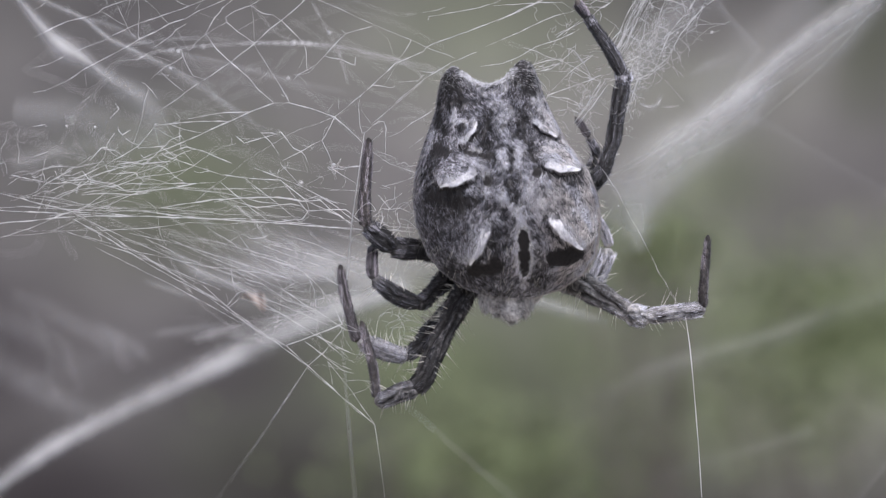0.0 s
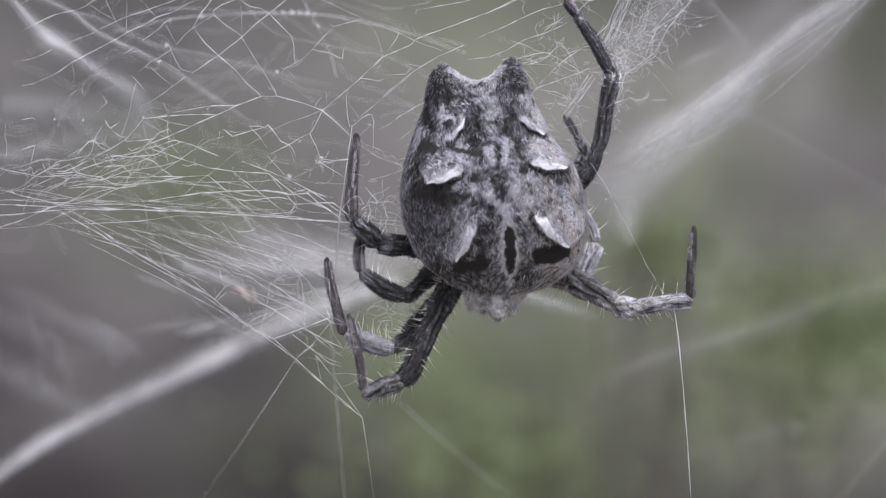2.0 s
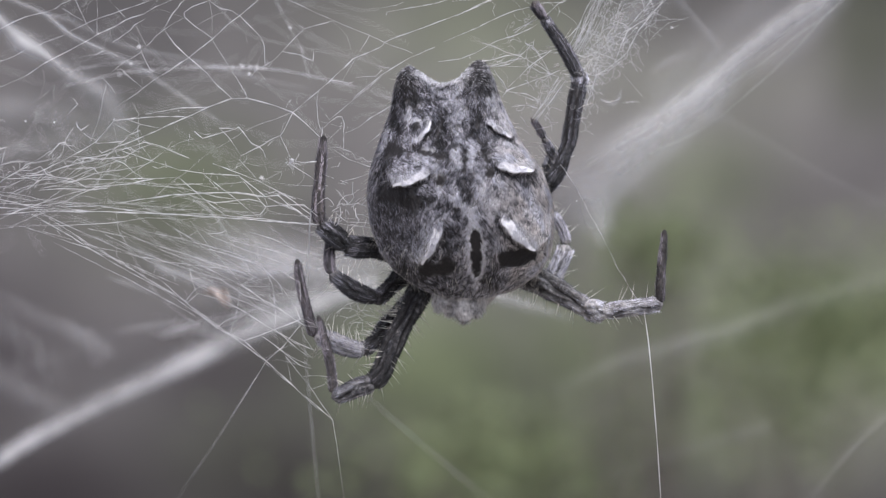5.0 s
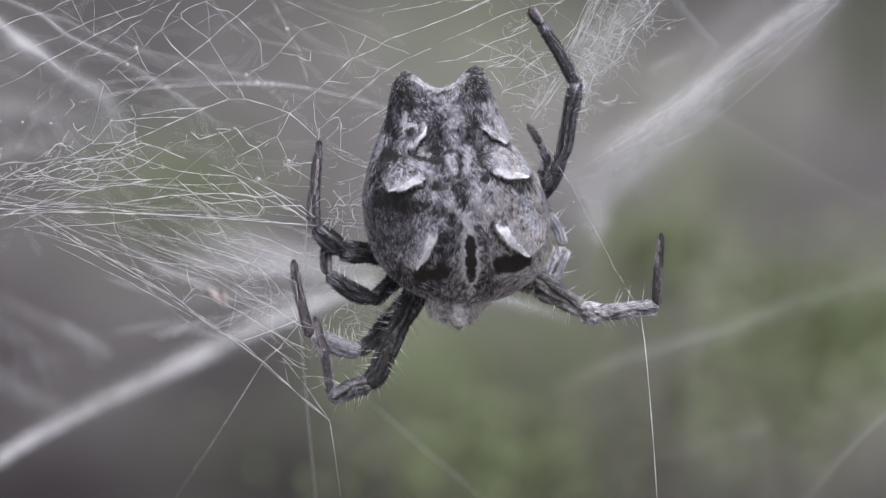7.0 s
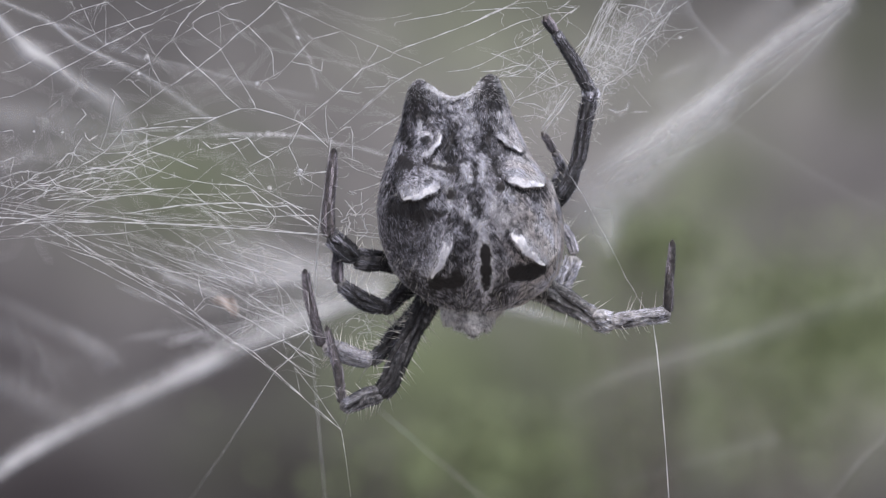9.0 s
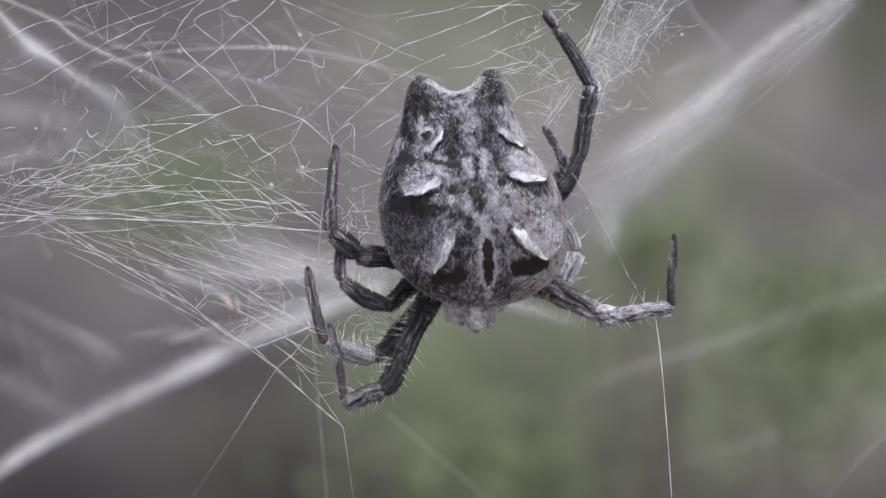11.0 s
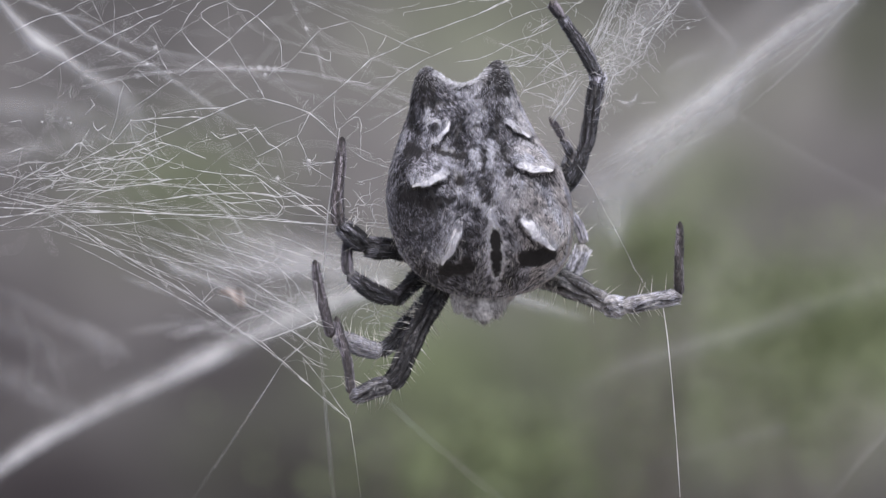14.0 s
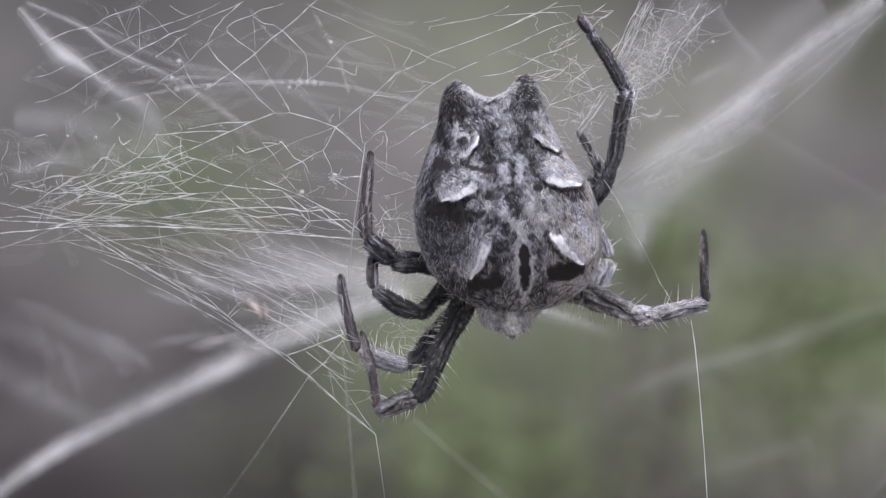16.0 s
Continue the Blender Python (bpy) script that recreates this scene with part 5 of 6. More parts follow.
thread((-17.74, 0.84, 3.36), (-17.31, 0.84, 3.36), (-16.86, 0.84, 3.57), (-16.51, 0.84, 3.25), (-16.72, 0.84, 3.09), r=0.0123)
thread((-18.07, 0.84, 3.25), (-17.26, 0.84, 3.03), (-16.44, 0.78, 3.08), (-16.03, 0.72, 2.90), (-14.81, 0.66, 3.08), (-12.11, 0.54, 3.08), (-10.50, 0.48, 3.15), (-9.55, 0.36, 2.35), (-8.21, 0.3, 1.28), r=0.0131)
thread((-17.13, 0.84, 2.55), (-15.90, 0.72, 2.65), (-14.83, 0.72, 2.57), (-13.87, 0.66, 2.65), r=0.0115)
thread((-17.13, 0.84, 2.63), (-15.76, 0.72, 2.90), (-14.41, 0.66, 3.35), (-12.60, 0.54, 3.64), (-11.71, 0.54, 3.90), r=0.0115)
thread((-13.32, 0.54, 1.95), (-10.76, 0.48, 2.32), (-9.42, 0.36, 2.40), (-7.95, 0.36, 2.43), (-6.61, 0.3, 2.24), (-5.81, 0.3, 2.32), (-5.41, 0.24, 1.94), (-4.20, 0.18, 1.09), r=0.0164)
thread((-9.42, 0.36, 0.67), (-9.02, 0.36, 0.48), (-8.48, 0.36, 0.53), (-8.22, 0.36, 0.67), r=0.0115)
thread((-9.20, 0.72, -0.19), (-8.26, 0.72, -0.46), (-7.04, 0.66, -0.86), r=0.0107)
thread((-6.96, 12.0, 13.19), (-6.20, 12.0, 11.72), (-5.38, 12.0, 10.12), (-4.91, 12.0, 8.51), r=0.014, kink=0.04)
thread((-5.19, 0.3, 3.78), (-4.47, 0.18, 3.86), (-3.80, 0.18, 3.91), r=0.0164)
thread((-5.19, 0.3, 3.78), (-4.61, 0.24, 3.41), (-3.91, 0.18, 2.95), r=0.0115)
thread((-5.19, 0.3, 3.78), (-5.09, 0.3, 3.28), r=0.0082)
# the heavy cables from the hind leg out to the knot of the tent
thread((-21.34, 1.5, 1.21), (-19.46, 1.5, 1.37), (-17.53, 1.2, 1.55), (-14.28, 0.9, 1.55), (-10.79, 0.8, 1.42), (-5.97, 0.5, 1.09), (-3.83, 0.3, 0.93), r=0.0172)
thread((-21.34, 1.5, 1.85), (-18.61, 1.2, 1.72), (-16.15, 0.9, 1.60), (-12.94, 0.9, 1.52), (-8.91, 0.6, 1.31), (-3.83, 0.3, 0.90), r=0.0139)
thread((-20.26, 1.5, 2.04), (-17.26, 1.2, 1.85), (-14.01, 0.9, 1.76), (-11.87, 0.9, 1.47), (-8.64, 0.6, 1.39), (-5.97, 0.5, 1.12), r=0.0123)
thread((-21.39, 1.8, 2.72), (-19.46, 1.5, 2.23), (-17.53, 1.2, 1.77), (-14.58, 1.2, 1.55), r=0.0131)
thread((-20.59, 1.8, 3.53), (-18.65, 1.5, 3.12), (-16.73, 1.2, 3.19), (-14.85, 1.2, 2.71), r=0.0107)
thread((-21.39, 1.8, 0.43), (-19.73, 1.5, 0.97), (-18.11, 1.5, 1.64), (-15.66, 1.2, 2.44), (-13.21, 0.9, 2.83), r=0.0107)
thread((-3.43, 0.3, 1.09), (-2.50, 0.3, 0.90), (-1.30, 0.3, 0.77), r=0.0107)
thread((-3.03, 0.3, 1.41), (-2.50, 0.3, 1.04), (-1.30, 0.3, 0.98), r=0.009)
thread((-3.30, 0.2, 4.55), (-2.50, 0.2, 4.01), (-1.30, 0.1, 3.59), r=0.009)
thread((-3.35, 0.2, 4.55), (-2.90, 0.2, 4.55), (-2.29, 0.2, 4.33), (-2.13, 0.2, 4.01), (-1.81, 0.2, 4.09), (-1.59, 0.2, 3.88), (-1.17, 0.1, 3.96), r=0.009)
thread((-2.77, 0.2, 2.95), (-2.23, 0.2, 3.08), (-1.30, 0.1, 3.43), r=0.0098)
thread((-2.98, 0.2, 2.90), (-2.63, 0.2, 2.82), (-2.87, 0.2, 3.01), (-2.50, 0.2, 2.87), r=0.0123)
thread((-2.98, 0.2, 2.42), (-2.50, 0.2, 1.83), (-2.77, 0.2, 2.55), r=0.0066)
thread((-1.83, 0.2, 1.89), (-1.57, 0.2, 2.10), (-1.30, 0.1, 2.36), r=0.0115)
thread((-3.30, 0.2, 3.62), (-2.98, 0.2, 3.67), (-2.87, 0.2, 3.86), r=0.0082)
# lower lines down to the foreleg's foothold
thread((-17.58, 1.5, 1.42), (-15.70, 1.5, 0.35), (-13.51, 1.2, -0.99), (-11.37, 1.2, -2.12), (-9.73, 0.9, -3.24), (-8.38, 0.6, -4.13), (-7.41, 0.5, -4.56), (-6.36, 0.4, -5.51), (-4.76, 0.3, -6.94), (-3.22, 0.2, -8.24), r=0.0123)
thread((-16.77, 1.5, 1.24), (-14.62, 1.5, -0.11), (-11.90, 1.2, -1.72), (-10.27, 0.9, -2.70), (-8.11, 0.6, -4.24), (-6.50, 0.5, -5.43), r=0.0107)
thread((-7.41, 0.5, -4.56), (-5.96, 0.4, -4.02), (-4.76, 0.3, -3.54), (-4.90, 0.3, -3.22), r=0.0139)
thread((-9.73, 0.9, -1.90), (-8.12, 0.8, -2.78), (-5.97, 0.6, -4.08), (-4.90, 0.5, -4.64), (-4.15, 0.4, -4.98), (-3.41, 0.3, -4.95), r=0.0098)
thread((-7.59, 0.9, -1.90), (-6.52, 0.8, -2.64), (-5.97, 0.6, -2.91), (-4.58, 0.5, -3.84), (-3.97, 0.4, -3.91), r=0.0098)
thread((-6.50, 0.5, -4.37), (-5.83, 0.4, -4.90), (-4.76, 0.3, -5.69), (-4.23, 0.3, -5.85), r=0.0107)
thread((-6.36, 0.4, -5.51), (-5.56, 0.4, -4.82), (-4.76, 0.4, -3.83), r=0.009)
thread((-4.36, 0.3, -5.29), (-4.90, 0.3, -4.90), (-5.96, 0.4, -4.02), r=0.0074)
thread((-5.43, 0.3, -5.29), (-4.36, 0.3, -6.63), (-3.83, 0.3, -7.42), (-3.22, 0.2, -8.24), r=0.0082)
thread((-4.63, 0.3, -6.23), (-3.96, 0.3, -6.17), (-3.24, 0.2, -6.25), r=0.0066)
thread((-7.03, 0.5, -5.04), (-5.16, 0.3, -6.63), (-3.83, 0.2, -7.82), r=0.0066)
thread((-10.27, 0.9, -2.73), (-9.73, 0.9, -2.11), (-9.20, 0.9, -1.90), r=0.0098)
# slanting lines of the fan
thread((-15.91, 0.9, 0.49), (-14.04, 0.9, -0.45), (-12.43, 0.9, -1.39), (-10.56, 0.9, -2.46), (-8.69, 0.9, -4.01), r=0.0072)
thread((-15.38, 0.9, 0.35), (-13.24, 0.9, -0.85), (-11.36, 0.9, -1.71), (-10.16, 0.9, -2.78), r=0.0072)
thread((-14.04, 0.9, 0.49), (-12.17, 0.9, -0.45), (-10.29, 0.9, -1.12), (-8.56, 0.9, -1.65), (-7.35, 0.9, -2.46), (-6.02, 0.9, -2.88), r=0.0072)
thread((-13.24, 0.9, 0.62), (-11.1, 0.9, -0.37), (-9.49, 0.9, -0.98), (-7.62, 0.9, -1.92), (-6.28, 0.9, -2.78), r=0.0072)
thread((-12.17, 0.9, 0.62), (-10.29, 0.9, 0.22), (-8.69, 0.9, -0.18), (-7.62, 0.9, -0.53), (-6.55, 0.9, -1.12), (-5.75, 0.9, -1.92), (-5.61, 0.9, -2.32), (-6.02, 0.9, -2.4), r=0.0072)
thread((-10.83, 0.9, 0.75), (-9.23, 0.9, -0.05), (-8.29, 0.9, -0.37), r=0.0072)
thread((-9.23, 0.9, 0.49), (-7.62, 0.9, -0.18), (-5.75, 0.9, -0.85), r=0.0072)
thread((-8.16, 0.9, 0.22), (-6.55, 0.9, -0.18), (-5.08, 0.9, -0.58), r=0.0072)
thread((-7.35, 0.9, 0.62), (-6.02, 0.9, 0.22), (-4.41, 0.9, -0.53), r=0.0072)
thread((-10.16, 0.9, -2.78), (-9.63, 0.9, -2.32), (-8.69, 0.9, -2.59), r=0.0072)
thread((-8.56, 0.9, -2.72), (-7.35, 0.9, -3.2), (-6.02, 0.9, -2.88), r=0.0072)
thread((-8.96, 0.9, -4.06), (-8.16, 0.9, -3.53), (-7.35, 0.9, -3.26), r=0.0072)
thread((-5.48, 0.9, -1.39), (-4.81, 0.9, -1.79), r=0.0072)
thread((-7.62, 0.9, -1.92), (-6.82, 0.9, -1.52), r=0.0072)
thread((-6.82, 0.9, -4.33), (-6.02, 0.9, -4.06), (-4.81, 0.9, -4.81), (-4.2, 0.9, -5.4), r=0.0072)
thread((-6.55, 0.9, -4.38), (-5.48, 0.9, -5.13), (-4.81, 0.9, -5.53), (-4.28, 0.9, -5.72), r=0.0072)
thread((-4.95, 0.9, -3.39), (-4.01, 0.9, -3.85), (-3.34, 0.9, -3.79), r=0.0072)
thread((-17.78, 0.9, 0.81), (-15.38, 0.9, 0), (-12.7, 0.9, -1.01), (-10.56, 0.9, -1.92), r=0.0072)
thread((-16.98, 0.9, 0.62), (-14.57, 0.9, -0.1), (-11.36, 0.9, -0.8), (-8.69, 0.9, -1.12), r=0.0072)
thread((-14.84, 0.9, 0.75), (-12.43, 0.9, 0.22), (-10.03, 0.9, -0.53), (-7.35, 0.9, -1.39), r=0.0072)
thread((-16.45, 0.9, 0.09), (-14.04, 0.9, -1.12), (-11.9, 0.9, -2.19), (-9.76, 0.9, -3.39), r=0.0072)
# guy lines to below
thread((-6.36, 0.4, -5.51), (-7.65, 4.0, -7.33), (-9.66, 9.0, -10.15), (-12.22, 15.0, -13.60), r=0.012, kink=0.01, step=3)
thread((-3.22, 0.2, -8.24), (-2.99, 0.6, -9.84), (-2.71, 1.2, -12.17), r=0.011, kink=0.01, step=3)
thread((-3.72, 0.9, 5.51), (-4.38, 2.1, 1.11), (-5.19, 11.0, -4.61), (-4.93, 14.0, -9.47), (-4.64, 16.0, -13.83), r=0.014, kink=0.01, step=3)
drop_line = thread((11.40, 0.1, -3.16), (11.59, 0.1, -4.49), (11.82, 0.1, -6.88), (12.02, 0.2, -9.28), (12.21, 0.3, -12.08), r=0.015, kink=0.012, step=1.2)
thread((7.52, 0.6, 3.76), (8.18, 0.9, 2.83), (9.28, 1.2, 0.83), (10.27, 1.8, -1.05), (11.29, 2.7, -2.69), r=0.009, kink=0.02)
thread((-2.70, 25.0, -8.33), (0.54, 32.0, -11.77), (5.19, 40.0, -16.31), r=0.015, kink=0.02, step=4)
ribbon("silk_strand", "far faint strand of silk", [(4.53, 20.0, -2.76), (6.70, 20.0, -3.38), (9.19, 20.0, -4.16)], [0.7, 0.8, 0.5], [0.4, 0.4, 0.05])
# threads that hold the raised hind leg
thread((2.54, 0.3, 10.73), (3.6, 0.3, 11.26), (4.93, 0.3, 11.85), (5.33, 0.3, 12.09), r=0.012)
thread((2.4, 0.3, 11.45), (3.6, 0.3, 11.53), (4.67, 0.3, 11.61), (5.6, 0.3, 11.63), (6.18, 0.3, 11.23), r=0.012)
thread((2, 0.3, 9.53), (3.6, 0.3, 10.2), (4.67, 0.3, 10.73), (5.33, 0.3, 10.99), (6.18, 0.3, 11.21), r=0.012)
thread((1.74, 0.3, 8.6), (2.8, 0.3, 8.73), (3.6, 0.3, 9.05), (4.4, 0.3, 9.53), (5.2, 0.3, 9.8), (6, 0.3, 10.12), (6.45, 0.3, 10.38), r=0.012)
thread((3.82, 0.4, 9.49), (4.4, 0.4, 9.33), (4.93, 0.4, 9.06), (5.6, 0.4, 8.87), (6.27, 0.4, 8.53), (6.93, 0.4, 8.13), r=0.016)
thread((3.34, 0.4, 8.61), (4.27, 0.4, 8.69), (4.93, 0.4, 8.87), (5.6, 0.4, 8.93), r=0.012)
thread((4, 0.5, 8.27), (4.46, 0.5, 8.53), (4.99, 0.5, 8.85), r=0.012)
thread((4.54, 0.5, 8.4), (5.07, 0.5, 8.48), (5.52, 0.5, 8.77), r=0.012)
thread((5.26, 0.5, 10.08), (5.87, 0.5, 10.35), (6.4, 0.5, 10.61), (6.94, 0.5, 10.88), (7.34, 0.5, 11.28), (7.87, 0.5, 11.63), r=0.012)
thread((5.34, 0.5, 9.97), (6, 0.5, 10.45), (6.67, 0.5, 10.93), r=0.009)
thread((6.27, 0.6, 11.29), (6.94, 0.6, 11.42), (7.61, 0.6, 11.42), (8.01, 0.6, 11.74), r=0.012)
thread((6.44, 0.7, 11.97), (6.54, 0.7, 11.65), (6.95, 0.7, 11.57), (7.35, 0.7, 11.83), (7.67, 0.7, 12.1), r=0.009)
thread((7.42, 0.6, 11.21), (7.47, 0.6, 11.02), (7.39, 0.6, 10.76), r=0.012)
thread((7.62, 0.8, 9.62), (8.02, 0.8, 9.89), (8.37, 0.8, 10.29), (8.95, 0.8, 9.97), (9.43, 0.8, 9.84), r=0.012)
thread((8.37, 0.8, 10.29), (8.15, 0.8, 10.59), r=0.009)
thread((6.14, 0.5, 9.41), (6.54, 0.5, 8.88), (6.94, 0.5, 8.21), r=0.009)
thread((5.87, 0.5, 9.47), (6.22, 0.5, 9.33), (6.27, 0.5, 9.68), r=0.012)
thread((4.14, 0.5, 8.35), (5.47, 0.5, 8.75), (6.14, 0.5, 9.41), r=0.009)
thread((4.72, 0.5, 6.88), (4.99, 0.5, 7.26), (5.74, 0.5, 7.55), (6.94, 0.5, 7.95), (7.47, 0.5, 8.21), r=0.016)
thread((4.99, 0.5, 7.28), (4.8, 0.5, 7.68), (4.48, 0.5, 8), (4.4, 0.5, 8.21), r=0.012)
thread((4.94, 0.5, 7.2), (5.87, 0.5, 7.1), (6.32, 0.5, 6.88), (6.46, 0.5, 6.62), r=0.012)
thread((4.99, 0.5, 7.36), (6, 0.5, 8.35), (7.07, 0.5, 9.15), r=0.009)
thread((5.34, 0.6, 6.49), (5.87, 0.6, 6.57), (6.46, 0.6, 6.41), r=0.009)
thread((5.87, 0.6, 8.54), (6.54, 0.6, 8.09), (7.13, 0.6, 8.06), r=0.012)
thread((6.2, 0.8, 5.94), (6.95, 0.8, 6.9), (7.67, 0.8, 7.97), r=0.012)
thread((6.28, 0.8, 5.88), (7.08, 0.8, 6.77), (7.78, 0.8, 7.75), r=0.012)
thread((6.34, 0.9, 5.78), (6.82, 0.9, 6.5), (7.57, 0.9, 7.44), r=0.012)
thread((6.23, 0.9, 6), (6.77, 0.9, 6.77), (7.46, 0.9, 7.92), r=0.012)
thread((6.69, 0.9, 5.97), (7.03, 0.9, 6.24), (6.95, 0.9, 6.5), r=0.009)
thread((6.29, 1, 5.44), (6.96, 1, 5.57), (7.44, 1, 5.79), r=0.009)
thread((9, 1.5, 11.78), (9.4, 1.5, 11.45), (9.59, 1.5, 11.29), r=0.012)
thread((9.32, 1.5, 11.02), (9.67, 1.5, 10.81), (10.07, 1.5, 10.65), (10.56, 1.5, 10.49), (10.72, 1.5, 10.38), r=0.012)
thread((9.97, 2, 11.99), (10.92, 2, 11.88), (11.46, 2, 11.66), (11.62, 2, 11.12), r=0.012)
thread((9.03, 2, 11.02), (9.3, 2, 11.69), (9.46, 2, 12.04), r=0.009)
thread((10.22, 2, 10.8), (10.43, 2, 11.42), (10.65, 2, 11.96), r=0.009)
thread((10.43, 2, 9.94), (11.05, 2, 10.61), (11.51, 2, 11.15), (12, 2, 11.82), (12.21, 2, 12.2), r=0.012)
thread((8.76, 2, 6.56), (9.3, 2, 8.05), (10.11, 2, 8.59), (10.78, 2, 9.18), (11.32, 2, 10.26), (12.4, 2, 11.5), (13.21, 2, 12.09), r=0.012)
thread((10.28, 2.5, 8.89), (10.82, 2.5, 10.25), (11.77, 2.5, 10.84), (12.45, 2.5, 11.6), r=0.012)
thread((9.06, 2.5, 8.08), (10.01, 2.5, 8.4), (10.79, 2.5, 8.95), (10.96, 2.5, 9.57), r=0.009)
thread((9.43, 2, 9.13), (10.11, 2, 8.86), (10.38, 2, 8.64), r=0.012)
thread((9.84, 2, 9.99), (10.05, 2, 10.31), r=0.012)
thread((8.2, 1.6, 9.1), (8.73, 1.6, 8.88), (9.27, 1.6, 9.15), (9.68, 1.6, 8.96), r=0.012)
thread((8.6, 1.6, 8.29), (8.95, 1.6, 8.07), (9.33, 1.6, 8.42), (9.54, 1.6, 8.02), r=0.012)
thread((8.73, 1.6, 7.62), (9.14, 1.6, 7.43), (9.06, 1.6, 7.08), (8.79, 1.6, 6.94), r=0.012)
thread((9.7, 6, 7.19), (10.11, 6, 7), (10.62, 6, 7.14), (10.75, 6, 7.47), r=0.012)
thread((10.81, 6, 7), (11.65, 6, 7.05), r=0.009)
# lumps of silk on the threads
for place, size in (
    ((-5.16, 0.5, 3.95), 0.16),
    ((-3.9, 0.3, 7.19), 0.05),
    ((-7.25, 0.3, 6.9), 0.035),
    ((-14.32, 0.6, 9.93), 0.06),
    ((-1.51, 0.4, 9.83), 0.03),
    ((-11.19, 0.5, 10.13), 0.035),
    ((-11.23, 0.4, 7.99), 0.045),
    ((-9.06, 0.5, 6.48), 0.04),
    ((-5.1, 0.3, 6.21), 0.04),
    ((-1.67, 0.3, 8.95), 0.04),
    ((-0.44, 0.3, 8.28), 0.03),
    ((-13.57, 0.6, 9.56), 0.04),
    ((-13.59, 0.7, 5.88), 0.05),
    ((-7.72, 0.5, 5.5), 0.045),
    ((10.57, 2, 9.72), 0.07),
    ((11.21, 2, 10.34), 0.07),
    ((12.4, 2, 11.56), 0.055),
    ((10.65, 2, 9.61), 0.05),
    ((-6.38, 0.4, 8.45), 0.04),
    ((-15.33, 0.6, 9.34), 0.03),
    ((-18.8, 0.6, 7.47), 0.035),
    ((-16.01, 1, 4.8), 0.045),
    ((-14.43, 0.8, 4.81), 0.04),
    ((8.29, 0.8, 2.04), 0.05),
    ((-9.98, 0.4, 8.82), 0.035),
    ((-8.91, 0.4, 9.7), 0.03),
    ((-7.58, 0.4, 10.74), 0.03),
    ((-13.39, 9, 9.99), 0.14),
    ((-7.82, 9, 8.62), 0.13),
    ((-5.59, 6, 10.68), 0.13),
    ((-13.45, 6, 8.92), 0.1),
    ((-18.13, 3, 5.93), 0.08),
    ((-16.76, 3, 5.88), 0.07),
    ((13.27, 6, 10.71), 0.09),
    ((-7.12, 8, 3.34), 0.14),
    ((-10.67, 2, 6.37), 0.05),
):
    bead(*place, 0.55 * size)
# sheaves of finer silk
sheaf("silk_sheaf", "sheaf of white silk cables", (-20.05, 1.8, 1.86), (2.5, 1.5, 0.75), (-8.11, 0.6, 1.41), (3.2, 0.6, 0.35), 8, 0.0075, kink=0.12, curl=0.2)
sheaf("silk_sheaf", "sheaf of white silk cables", (-17.04, 1.5, 2.45), (2.5, 1.5, 0.7), (-5.97, 0.6, 1.76), (1.8, 0.6, 0.5), 6, 0.007, kink=0.13, curl=0.5)
sheaf("silk_sheaf", "fan of white silk lines", (-15.23, 2.1, 1.11), (2.6, 0.8, 0.5), (-6.02, 1.5, -3.20), (0.6, 0.6, 1.1), 5, 0.006, kink=0.05, curl=0.2)
sheaf("silk_sheaf", "thin lines across the fan", (-10.37, 2.1, -2.67), (2.2, 0.8, 0.6), (-6.84, 1.8, 0.57), (2.2, 0.6, 0.4), 4, 0.005, kink=0.09, curl=0.3)
tangle("curly loose silk", (-7.67, 2.1, -1.05), (2.4, 0.6, 1.2), 16, 1.2, 0.0065, (1.6, 0, -0.7), 0.5)
sheaf("silk_sheaf", "fan of white silk lines", (-15.49, 11.0, 1.33), (3.0, 2.0, 0.6), (-6.16, 10.0, -2.56), (0.9, 1.5, 1.4), 10, 0.008, kink=0.04, curl=0.4)
sheaf("silk_sheaf", "fan of white silk lines", (-12.69, 12.0, 1.78), (3.0, 3.0, 0.8), (-6.50, 11.0, -1.71), (2.2, 2, 1.2), 8, 0.009, kink=0.05, curl=0.5)
sheaf("silk_sheaf", "lines of silk running up to the tent", (-20.64, 2.1, 2.59), (1.5, 1.5, 0.8), (-12.98, 1.2, 4.58), (2.6, 1.5, 0.8), 6, 0.010, kink=0.14, curl=0.4)
tangle("curly loose silk", (-17.58, 1.5, 3.12), (2.0, 1, 0.5), 16, 2.2, 0.009, (1, 0, -0.1), 0.5)
tangle("thick curls of silk", (-2.45, 0.4, 1.45), (0.55, 0.3, 0.40), 17, 1.5, 0.0135, (0.5, 0, 0.0), 1.0)
tangle("curly loose silk", (-2.78, 0.8, -3.45), (0.8, 0.5, 0.5), 16, 1.4, 0.009, (0.2, 0, 0.6), 0.5)
tangle("curly loose silk", (-9.73, 0.9, 2.97), (4.0, 1, 1.6), 10, 1.6, 0.008, (1, 0, 0.2), 0.5)
tangle("little tuft of silk", (-5.14, 0.5, 3.84), (0.08, 0.05, 0.07), 16, 0.5, 0.009, (0.3, 0, 0), 0.8)
tangle("little curls of silk", (-17.53, 1.2, 3.78), (3.0, 0.8, 0.9), 9, 1.0, 0.009, (1.0, 0, 0.5), 0.9)
tangle("little curls of silk", (-9.49, 1.2, 5.39), (5.0, 1.2, 1.8), 12, 1.0, 0.008, (1.0, 0, 0.3), 0.9)
tangle("little curls of silk", (-12.20, 1.5, 8.90), (5.0, 1.2, 1.8), 8, 0.9, 0.008, (1.0, 0, 0.3), 0.9)
